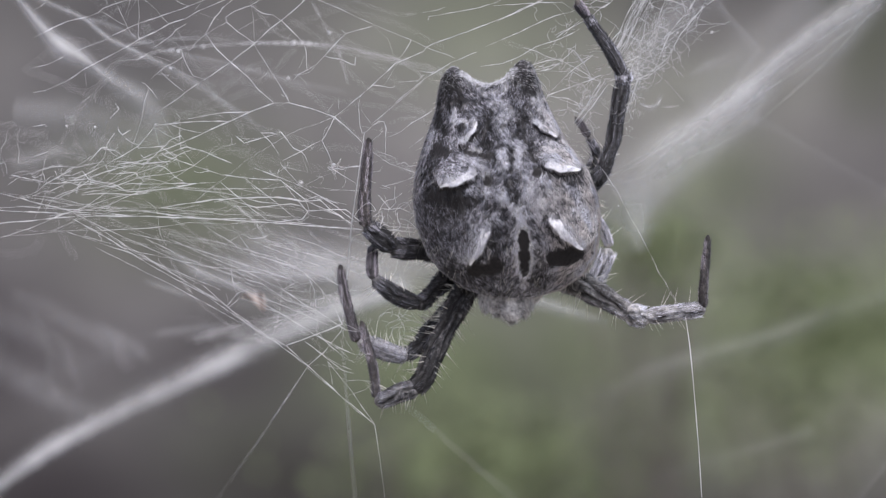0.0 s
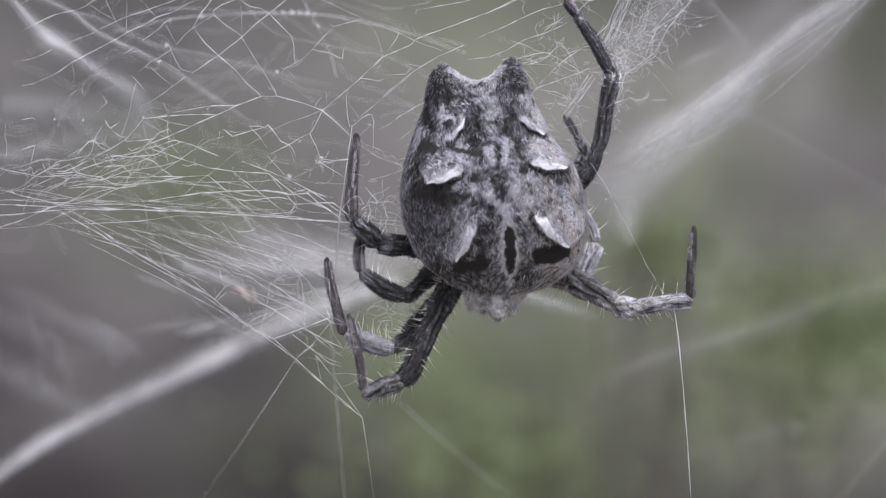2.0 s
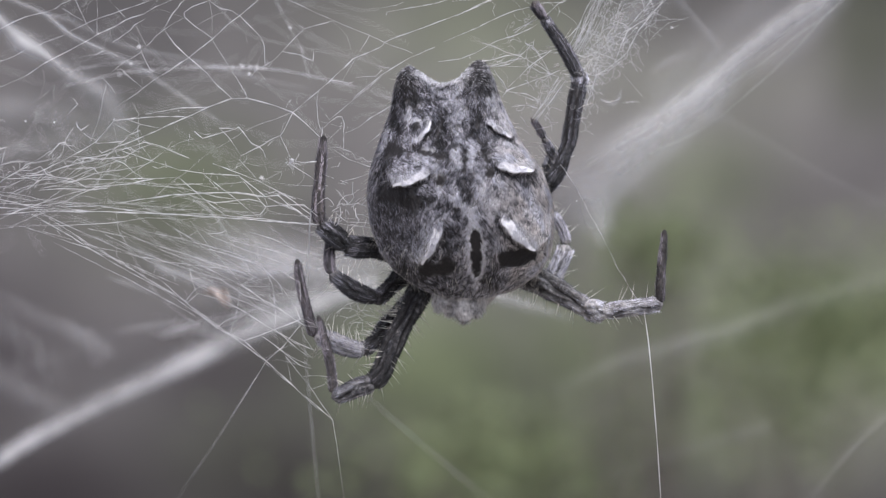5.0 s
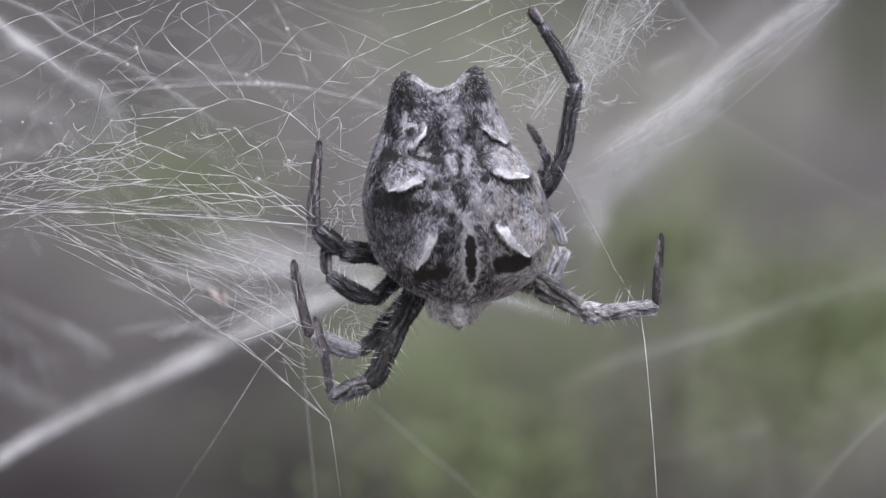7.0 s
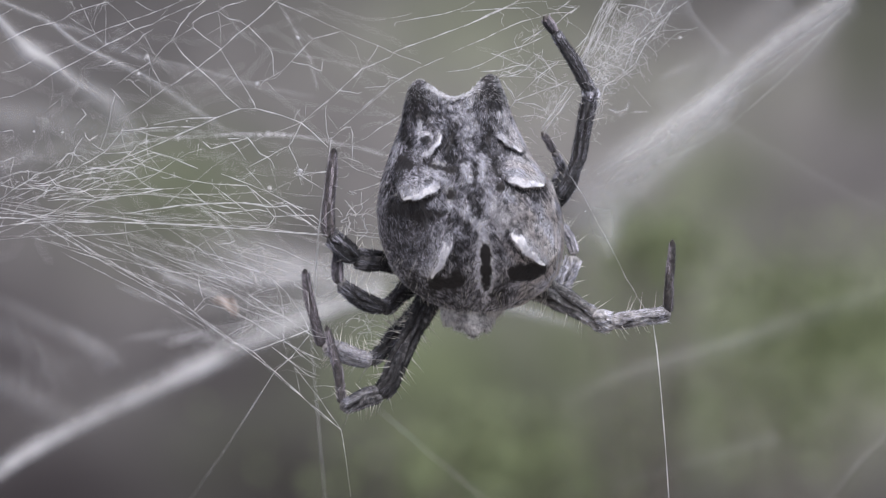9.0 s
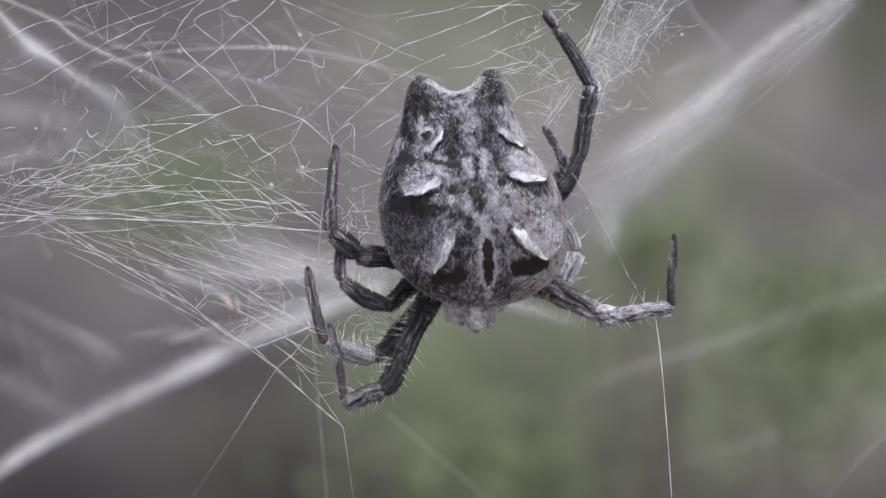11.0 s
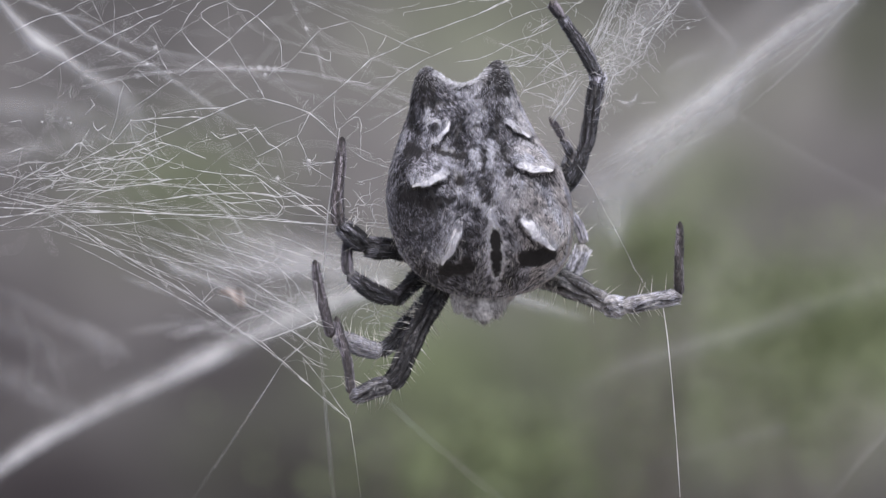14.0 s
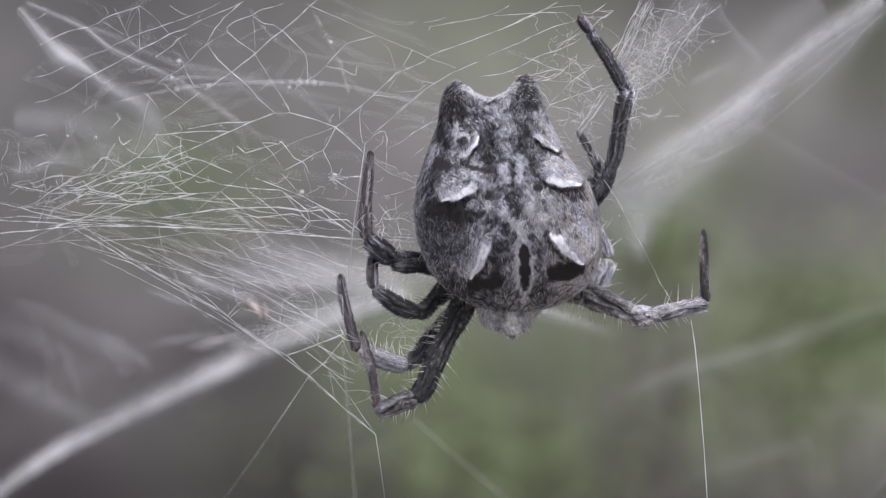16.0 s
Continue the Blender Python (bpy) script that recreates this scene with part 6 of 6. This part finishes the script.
sheaf("silk_sheaf", "thin lines across the net", (-10.86, 1.5, 2.18), (4.0, 1.5, 0.8), (-8.44, 1.5, 5.67), (4.0, 1.5, 1.2), 4, 0.007, kink=0.06, curl=0.3)
fine_net((-22, 4.0), (-1, 12.5), 26, 2.2, 0.005)
fine_net((-22, 0), (-4, 6), 22, 2.6, 0.006)
fine_net((3, 6), (13, 12.5), 46, 1.8, 0.007)
fine_net((-9, -9), (-3, -1), 26, 2.4, 0.0065)
# the ruffled cloud beside the hind leg, and the rope that leaves it
sheaf("silk_rope", "rope of several silk threads", (8.15, 1.6, 8.95), (0.16, 0.3, 0.16), (9.75, 2.0, 12.3), (0.22, 0.4, 0.1), 18, 0.009, kink=0.06, curl=0.12)
tangle("ruffled cloud of curly silk", (8.95, 1.8, 8.3), (0.40, 0.5, 0.75), 90, 0.8, 0.0065, (0.2, 0, 0.5), 1.0)
tangle("ruffled cloud of curly silk", (8.6, 1.6, 6.7), (0.25, 0.4, 0.55), 36, 0.7, 0.0065, (0.1, 0, 0.6), 1.0)
tangle("ruffled cloud of curly silk", (9.9, 2.2, 9.6), (0.70, 0.6, 0.60), 60, 1.5, 0.0065, (0.9, 0, 0.7), 0.6)
tangle("ruffled cloud of curly silk", (10.9, 2.6, 11.0), (0.80, 0.6, 0.55), 34, 1.8, 0.0065, (1.0, 0, 0.8), 0.4)
tangle("curly loose silk", (5.7, 0.6, 9.3), (0.9, 0.3, 0.8), 26, 0.9, 0.007, (0.9, 0, 0.35), 0.7)
tangle("curly loose silk", (6.5, 0.9, 6.9), (0.5, 0.3, 0.7), 40, 0.8, 0.007, (0.5, 0, 0.6), 0.8)
# tent sheets farther back
tangle("cloud of far silk", (-22.70, 34.0, 7.38), (4.5, 5, 2.0), 22, 9.0, 0.013, (3.1, 0, -1.0), 0.32)
tangle("cloud of far silk", (-17.29, 26.0, 11.69), (6, 4, 2.4), 12, 10.0, 0.010, (2.6, 0, -1.2), 0.30)
tangle("cloud of far silk", (-6.95, 20.0, 9.96), (5, 4, 2.4), 6, 9.0, 0.009, (3.1, 0, -0.3), 0.25)
sheaf("silk_cable", "thin far cable of silk", (-14.58, 28.0, -5.22), (0.4, 1, 0.2), (-4.60, 24.0, -3.16), (0.5, 1, 0.6), 8, 0.016, kink=0.05, curl=0.2)
sheaf("silk_sheaf", "streaks of silk in the upper band", (9.46, 9, 4.08), (0.5, 1.0, 0.45), (21.75, 9, 12.79), (0.35, 1.0, 0.45), 8, 0.0065, bow=0.3, kink=0.10, curl=0.6)
tangle("mottled cloud of far silk", (-24.81, 52, -5.98), (5.0, 5, 2.6), 7, 6.0, 0.012, (2.0, 0, -1.0), 0.6)
# hazy wisps low in the tent
ribbon("silk_sheet", "hazy wisp of silk", [(-20.1, 26, -4.24), (-19.46, 26, -4.66), (-18.81, 26, -5.21), (-18.0, 26, -5.54), (-17.35, 26, -6.02), (-16.7, 26, -6.6)], [0.45, 0.65, 0.84, 0.84, 0.78, 0.45], [0.04, 0.24, 0.22, 0.18, 0.17, 0.03])
ribbon("silk_sheet", "hazy wisp of silk", [(-24.64, 26, -2.62), (-23.34, 26, -3.01), (-22.21, 26, -3.5), (-21.4, 26, -4.08), (-20.43, 26, -4.34)], [0.65, 0.91, 0.97, 0.84, 0.52], [0.08, 0.11, 0.10, 0.06, 0.02])
ribbon("silk_sheet", "hazy wisp of silk", [(-16.82, 22, -5.1), (-15.72, 22, -4.72), (-14.15, 22, -4.59), (-12.57, 22, -4.34), (-10.37, 22, -3.9)], [0.31, 0.5, 0.57, 0.5, 0.38], [0.04, 0.20, 0.24, 0.22, 0.06])
ribbon("silk_sheet", "hazy wisp of silk", [(-25.37, 30, -8.19), (-23.71, 30, -7.59), (-22.04, 30, -7.19), (-20.05, 30, -6.52), (-18.38, 30, -6.52)], [1.0, 1.33, 1.33, 1.13, 0.67], [0.06, 0.06, 0.06, 0.05, 0.02])
ribbon("silk_sheet", "hazy wisp of silk", [(-15.5, 12, -1.63), (-14.62, 12, -1.98), (-13.6, 12, -2.33), (-12.43, 12, -2.79)], [0.23, 0.41, 0.41, 0.23], [0.05, 0.3, 0.25, 0.04])
ribbon("silk_strand", "thick blurred strand of silk", [(-12.64, 14, -0.17), (-11.31, 14, -0.7), (-10.12, 14, -1.18), (-8.49, 14, -1.41), (-6.71, 14, -1.47), (-4.93, 14, -1.24)], [0.3, 0.53, 0.59, 0.59, 0.53, 0.36], [0.05, 0.35, 0.42, 0.36, 0.3, 0.06])
ribbon("silk_strand", "thick blurred strand of silk", [(-15.07, 18, 0.13), (-14.24, 18, -0.54), (-13.39, 18, -1.28), (-12.16, 18, -1.7), (-10.94, 18, -2.13), (-9.87, 18, -2.44)], [0.31, 0.49, 0.61, 0.61, 0.55, 0.37], [0.05, 0.35, 0.5, 0.42, 0.45, 0.2])
# bands and veils of silk at the tent's edges
ribbon("silk_band", "broad white band of silk at the tent's lower edge", [(-32.62, 58, -17.77), (-28.66, 58, -14.92), (-27.08, 58, -13.93), (-23.12, 58, -11.84), (-19.16, 58, -9.94), (-15.2, 58, -8), (-12.03, 58, -6.37), (-8.87, 58, -5.03), (-5.3, 58, -3.72), (-2.53, 58, -2.73)], [1.19, 1.35, 1.43, 1.50, 1.66, 1.86, 2.06, 2.14, 1.98, 1.43], [0.8, 0.95, 0.95, 0.88, 0.82, 0.84, 0.95, 1, 1, 0.7], 0.26, 0.46)
ribbon("silk_cable", "cable of silk with a white lump", [(-21.35, 8, 12.55), (-20.21, 8, 11.13), (-19.36, 8, 10.25), (-18.51, 8, 9.77), (-17.66, 8, 9.23), (-16.67, 8, 8.44), (-15.68, 8, 7.87), (-14.97, 8, 7.25), (-14.4, 8, 6.12), (-13.95, 8, 4.47)], [0.48, 0.68, 1.16, 0.97, 0.68, 0.68, 1.16, 1.44, 1.55, 1.26], [0.45, 0.68, 0.85, 0.77, 0.45, 0.32, 0.29, 0.29, 0.25, 0.07], 0.42, 0.42)
ribbon("silk_cable", "thin cable of silk", [(-20.92, 8, 12.83), (-19.22, 8, 12.12), (-17.95, 8, 11.5), (-16.81, 8, 10.56), (-14.97, 8, 9.69), (-13.27, 8, 8.84), (-12.14, 8, 8.1), (-10.72, 8, 7.14), (-9.02, 8, 6)], [0.26, 0.26, 0.28, 0.31, 0.31, 0.34, 0.34, 0.31, 0.26], [0.4, 0.42, 0.42, 0.45, 0.42, 0.42, 0.38, 0.36, 0.1], 0.42, 0.42)
ribbon("silk_cable", "thin cable of silk", [(-18.1, 9, 11.65), (-16.82, 9, 11.36), (-15.1, 9, 10.45), (-13.53, 9, 9.93), (-11.1, 9, 9.42), (-8.25, 9, 8.62), (-4.82, 9, 7.88)], [0.23, 0.26, 0.29, 0.29, 0.29, 0.29, 0.26], [0.3, 0.2, 0.2, 0.3, 0.26, 0.2, 0.08], 0.42, 0.42)
ribbon("silk_sheet", "hazy fold of silk", [(-22.59, 14, 7.2), (-20.21, 14, 6.99), (-17.84, 14, 6.6), (-15.17, 14, 5.8)], [1.63, 2.08, 2.08, 1.48], [0.26, 0.3, 0.24, 0.06], 0.42, 0.42)
ribbon("silk_sheet", "hazy fold of silk", [(-22.59, 14, 4.38), (-19.92, 14, 5.12), (-17.24, 14, 5.51), (-14.57, 14, 5.51)], [1.19, 1.37, 1.37, 1.07], [0.2, 0.2, 0.16, 0.05], 0.42, 0.42)
ribbon("silk_sheet", "hazy fold of silk", [(-19.03, 14, 9.72), (-17.24, 14, 8.83), (-15.76, 14, 7.64), (-14.87, 14, 5.86)], [1.01, 1.37, 1.48, 1.19], [0.1, 0.2, 0.2, 0.06], 0.42, 0.42)
ribbon("silk_sheet", "haze of fine silk beside the hind leg", [(8.52, 5, 6.03), (9.08, 5, 7.97), (9.91, 5, 9.63), (11.43, 5, 11.15), (12.81, 5, 12.67)], [1.11, 1.66, 2.07, 2.21, 1.94], [0.15, 0.36, 0.36, 0.28, 0.22], 0.42, 0.42)
ribbon("silk_sheet", "haze of fine silk between the legs", [(6.23, 3, 5.8), (7.05, 3, 6.89), (8, 3, 8.11)], [0.65, 0.93, 0.82], [0.1, 0.3, 0.2], 0.42, 0.42)
ribbon("silk_sheet", "streaked veil of silk behind the forelegs", [(-11.9, 14, -0.91), (-9.23, 14, -1.32), (-6.56, 14, -1.26), (-3.88, 14, -1.86), (-1.51, 14, -2.15)], [1.34, 1.78, 1.84, 1.78, 1.19], [0.1, 0.34, 0.4, 0.42, 0.2], 0.42, 0.42)
ribbon("silk_sheet", "streaked veil of silk behind the forelegs", [(-13.01, 16, -3.39), (-9.99, 16, -2.94), (-7.28, 16, -2.94), (-4.87, 16, -2.79)], [0.90, 1.21, 1.39, 1.21], [0.06, 0.16, 0.26, 0.2], 0.42, 0.42)
ribbon("silk_strand", "thin lumpy strand of silk", [(-35.74, 90, -4.16), (-32.94, 90, -5.38), (-29.19, 90, -7.16), (-27.79, 90, -8), (-25.92, 90, -9.22)], [0.75, 0.84, 1.03, 0.94, 0.65], [0.08, 0.14, 0.34, 0.32, 0.1], 0.42, 0.42)
ribbon("silk_sheet", "faint fold of silk", [(-35.81, 80, -5.3), (-31.8, 80, -7.08), (-29.57, 80, -8.86), (-28.23, 80, -11.09)], [2.23, 2.67, 2.67, 1.78], [0.1, 0.16, 0.14, 0.04], 0.42, 0.42)
ribbon("silk_sheet", "faint fold of silk", [(-35.81, 80, -8.86), (-32.24, 80, -11.09), (-29.57, 80, -12.43), (-27.34, 80, -13.32)], [2.67, 2.67, 2.23, 1.34], [0.12, 0.18, 0.18, 0.06], 0.42, 0.42)
ribbon("silk_band", "white band of silk at the tent's upper edge", [(8.27, 8, 3.34), (9.97, 8, 4.41), (11.95, 8, 5.6), (14.5, 8, 7.25), (16.49, 8, 9.06), (19.04, 8, 11.05), (21.87, 8, 12.97)], [2.39, 2.24, 1.85, 1.52, 1.34, 1.41, 1.45], [0.15, 0.43, 0.63, 0.70, 0.67, 0.66, 0.60], 0.42, 0.42)
ribbon("silk_sheet", "thin veil of silk hung between two strands", [(9.18, 9, 2.22), (11.46, 9, 4.22), (14.03, 9, 6.16), (16.32, 9, 8.22), (17.75, 9, 9.65)], [2.28, 2.44, 2.28, 1.95, 0.98], [0.32, 0.53, 0.58, 0.50, 0.12], 0.42, 0.42)
ribbon("silk_sheet", "thin veil of silk that narrows downwards", [(9.46, 9, 3.65), (9.52, 9, 2.22), (9.75, 9, 0.93), (9.98, 9, -0.21)], [2.53, 2.24, 1.66, 0.79], [0.27, 0.59, 0.53, 0.14], 0.6, 0.5)
ribbon("silk_strand", "strand along the veil's lower edge", [(9.9, 7, 1.57), (11.31, 7, 2.89), (12.85, 7, 4.21), (14.4, 7, 5.56), (15.58, 7, 6.57)], [0.98, 1.05, 1.05, 1.05, 0.98], [0.07, 0.12, 0.13, 0.13, 0.19], 0.42, 0.42)
ribbon("silk_strand", "faint strand that leaves the veil", [(15.47, 7, 6.57), (17.21, 7, 5.56), (19.46, 7, 4.27), (21.71, 7, 3.03), (24.24, 7, 1.77)], [0.64, 0.64, 0.64, 0.64, 0.64], [0.10, 0.06, 0.05, 0.04, 0.04], 0.42, 0.42)
ribbon("silk_strand", "faint strand that leaves the veil", [(15.64, 7, 6.46), (15.86, 7, 7.53), (16.23, 7, 8.65)], [0.56, 0.56, 0.56], [0.10, 0.08, 0.03], 0.42, 0.42)
ribbon("silk_sheet", "thin veil of silk", [(12.69, 10, 7.42), (15, 10, 9.49), (17.3, 10, 11.39), (19.31, 10, 13.03)], [2.27, 2.57, 2.57, 2.12], [0.10, 0.22, 0.26, 0.23], 0.42, 0.42)
ribbon("silk_sheet", "thin veil of silk", [(17.59, 10, 8.57), (19.31, 10, 9.78), (20.75, 10, 11.16), (22.48, 10, 13.18)], [1.51, 1.82, 1.69, 1.51], [0.13, 0.34, 0.36, 0.26], 0.42, 0.42)
ribbon("silk_strand", "crooked strand of silk", [(13.71, 8, 12.92), (13.99, 8, 12.18), (14.73, 8, 11.33), (15.98, 8, 9.97)], [0.55, 0.51, 0.46, 0.42], [0.28, 0.32, 0.25, 0.21], 0.42, 0.42)
ribbon("silk_strand", "short blurred tatter of silk", [(12.55, 10, 8.8), (13.56, 10, 9.38), (14.71, 10, 9.78)], [0.40, 0.58, 0.40], [0.1, 0.26, 0.1], 0.42, 0.42)
ribbon("silk_strand", "short blurred tatter of silk", [(14.85, 10, 8.57), (15.71, 10, 9.58), (16.43, 10, 10.24)], [0.35, 0.46, 0.35], [0.1, 0.26, 0.1], 0.42, 0.42)
ribbon("silk_strand", "short blurred tatter of silk", [(9.9, 7, 7.25), (10.46, 7, 7.02), (10.8, 7, 7.39), (10.89, 7, 7.75)], [0.25, 0.28, 0.25, 0.22], [0.2, 0.5, 0.4, 0.1], 0.42, 0.42)
ribbon("silk_strand", "faint broad strand of silk across the view", [(7.05, -6, -6.71), (9.27, -6, -5.58), (11.34, -6, -4.95), (15.11, -6, -3.81), (17.63, -6, -2.81), (20.15, -6, -2.05), (22.67, -6, -1.17)], [0.86, 1.11, 1.16, 1.16, 1.16, 1.16, 1.16], [0.03, 0.10, 0.12, 0.14, 0.14, 0.13, 0.11], 0.42, 0.42)
ribbon("silk_strand", "faint strand of silk with a torn end", [(9.07, -6, -10.49), (11.34, -6, -9.73), (13.6, -6, -9.1), (15.62, -6, -8.52), (16.53, -6, -8.17)], [0.50, 0.65, 0.65, 0.71, 0.71], [0.02, 0.05, 0.07, 0.10, 0.12], 0.42, 0.42)
ribbon("silk_strand", "faint strand of silk", [(18.14, -6, -11.75), (20.15, -6, -9.36), (22.67, -6, -7.09)], [0.35, 0.40, 0.40], [0.08, 0.13, 0.13], 0.42, 0.42)
ribbon("silk_sheet", "thin veil of silk", [(-11.49, 15.0, 0.33), (-7.90, 15.0, -0.42), (-4.91, 15.0, -1.02), (-2.51, 15.0, -1.17), (-0.12, 15.0, -0.87)], [2.10, 2.52, 2.52, 2.31, 1.68], [0.08, 0.34, 0.47, 0.44, 0.26])


def swaying_line():
    """A pair of lumpy lines farther back, which the wind lifts and lets fall; built round its lumps."""
    half = [(-9.5, 0.0, -0.9), (-6.0, 0.0, -0.15), (-2.0, 0.0, 0.12), (0.0, 0.0, 0.12), (2.2, 0.0, -0.05), (6.0, 0.0, -1.0), (9.0, 0.0, -2.0)]
    a = strand(curve_through(half, 0.6), 0.016, 0.02, 50, 4)
    b = strand(curve_through([(x, 0.4, z + 0.05 * x * x / 9 + (0.35 if x < -2 else -0.05)) for x, y, z in half], 0.6), 0.014, 0.02, 50, 4)
    v, f = gather([a, b])
    line = mesh("swaying_line", v, f, SILK, web, "pair of lumpy silk lines farther back")
    for x, size in ((-1.1, 0.06), (-0.62, 0.08), (-0.15, 0.10), (0.25, 0.09), (0.62, 0.11), (1.0, 0.07), (-4.9, 0.08), (-6.6, 0.07)):
        bead(x, 0.1, float(np.interp(x, [h[0] for h in half], [h[2] for h in half])), size).parent = line
    return line


SWAY = swaying_line()


def scrap():
    """A crumpled scrap of dry leaf caught in the threads."""
    rnd = np.random.RandomState(4)
    n = 14
    u, w = np.meshgrid(np.linspace(-1, 1, n), np.linspace(-1, 1, n))
    c = np.array((-10.08, 18, -2.62))
    fat = 0.30 * np.sqrt(np.clip(1 - u * u * 0.9, 0, 1)) * (1 + 0.25 * np.sin(3 * u))
    top = np.stack([c[0] + 0.75 * u - 0.35 * np.clip(u, 0, 1) ** 2 + 0.12 * w, c[1] + 0.5 * np.sin(u * 4 + w * 3) + rnd.normal(0, 0.1, u.shape),
                    c[2] + fat * w - 0.18 * u - 0.55 * np.clip(u, 0, 1) ** 2], -1).reshape(-1, 3)
    low = top + np.array([0, 0.12, 0])
    f = grid_faces(n, n, False) + [tuple(i + n * n for i in q[::-1]) for q in grid_faces(n, n, False)]
    tagged(mesh("leaf_scrap", np.vstack([top, low]), f, DEBRIS, attrs={"dark": np.zeros(2 * n * n)}), "pale brown dry leaf scrap caught in the web", "leaf scrap")


scrap()


# ================= movement =================
def motions():
    """The body bobs and rolls a little in the web, while the feet keep their hold; one foreleg lifts slowly."""
    shift = [
        (0.0, 0.000, -0.000),
        (0.5, -0.139, 0.100),
        (1.0, -0.040, 0.206),
        (1.5, -0.119, -0.027),
        (2.0, -0.033, -0.179),
        (2.5, -0.080, -0.212),
        (3.0, -0.146, -0.173),
        (3.5, -0.146, -0.179),
        (4.0, -0.146, -0.186),
        (6.5, -0.279, -0.378),
        (7.0, -0.265, -0.438),
        (7.5, -0.272, -0.391),
        (8.0, -0.212, -0.385),
        (8.5, -0.206, -0.398),
        (9.0, -0.126, -0.378),
        (11.5, -0.126, -0.285),
        (12.0, -0.166, -0.285),
        (12.5, -0.173, -0.305),
        (13.0, -0.106, -0.325),
        (13.5, -0.073, -0.292),
        (14.0, -0.100, -0.199),
        (14.5, 0.033, -0.179),
        (15.0, -0.153, 0.027),
        (15.5, -0.126, -0.060),
        (16.0, 0.007, -0.192),
    ]
    turns = [
        (0.00, -0.00),
        (-0.25, 0.90),
        (-0.25, 1.80),
        (0.33, 1.12),
        (0.66, 1.20),
        (0.66, 0.82),
        (0.91, 0.52),
        (0.91, 0.45),
        (0.66, 0.67),
        (1.25, 0.22),
        (1.25, -0.15),
        (1.25, 0.52),
        (1.33, 0.67),
        (1.41, 0.82),
        (1.25, 0.75),
        (0.75, 2.17),
        (0.91, 2.32),
        (0.91, 2.02),
        (0.83, 2.25),
        (0.66, 2.32),
        (0.42, 3.60),
        (0.00, 5.02),
        (0.25, 6.82),
        (0.08, 6.82),
        (0.50, 6.22),
    ]
    body = [(t, x, z, roll, lift) for (t, x, z), (roll, lift) in zip(shift, turns)]
    walk(spider, [(t, pose((HEART[0] + x) * MM, HEART[1] * MM, (HEART[2] + z) * MM, 0, roll, 0)) for t, x, z, roll, lift in body])
    for key in ("low_left", "mid_left", "back_left", "mid_right"):
        ob, h = LEGS[key]
        walk(ob, [(t, pose((h[0] - x) * MM, h[1] * MM, (h[2] - z) * MM, 0, -roll, 0)) for t, x, z, roll, lift in body])
    walk(drop_line, [(t, pose(0.034 * lift * MM, 0, 0.055 * lift * MM)) for t, x, z, roll, lift in body])
    sway = [
        (0, -7.69, 10.72),
        (0.7, -7.39, 9.88),
        (1.4, -6.87, 10.79),
        (2.1, -7.29, 12.03),
        (3, -7.85, 10.7),
        (4, -8.57, 9.89),
        (6.4, -7.9, 8.49),
        (7.2, -7.36, 8.31),
        (8, -7, 6.42),
        (8.5, -7.15, 6.72),
        (9, -7.46, 6.17),
        (11.4, -7.46, 10.96),
        (12.4, -7.97, 10.75),
        (13.4, -7.79, 10.66),
        (14.2, -8.42, 8.91),
        (15, -8, 10.38),
        (16, -7.44, 9.14),
    ]
    walk(SWAY, [(t, pose(x * MM, 14 * MM, z * MM)) for t, x, z in sway])
    ob, h = LEGS["fore_right"]
    walk(ob, [(t, pose((h[0] - x) * MM, h[1] * MM, (h[2] - z) * MM, 0, -roll - lift, 0)) for t, x, z, roll, lift in body])


motions()
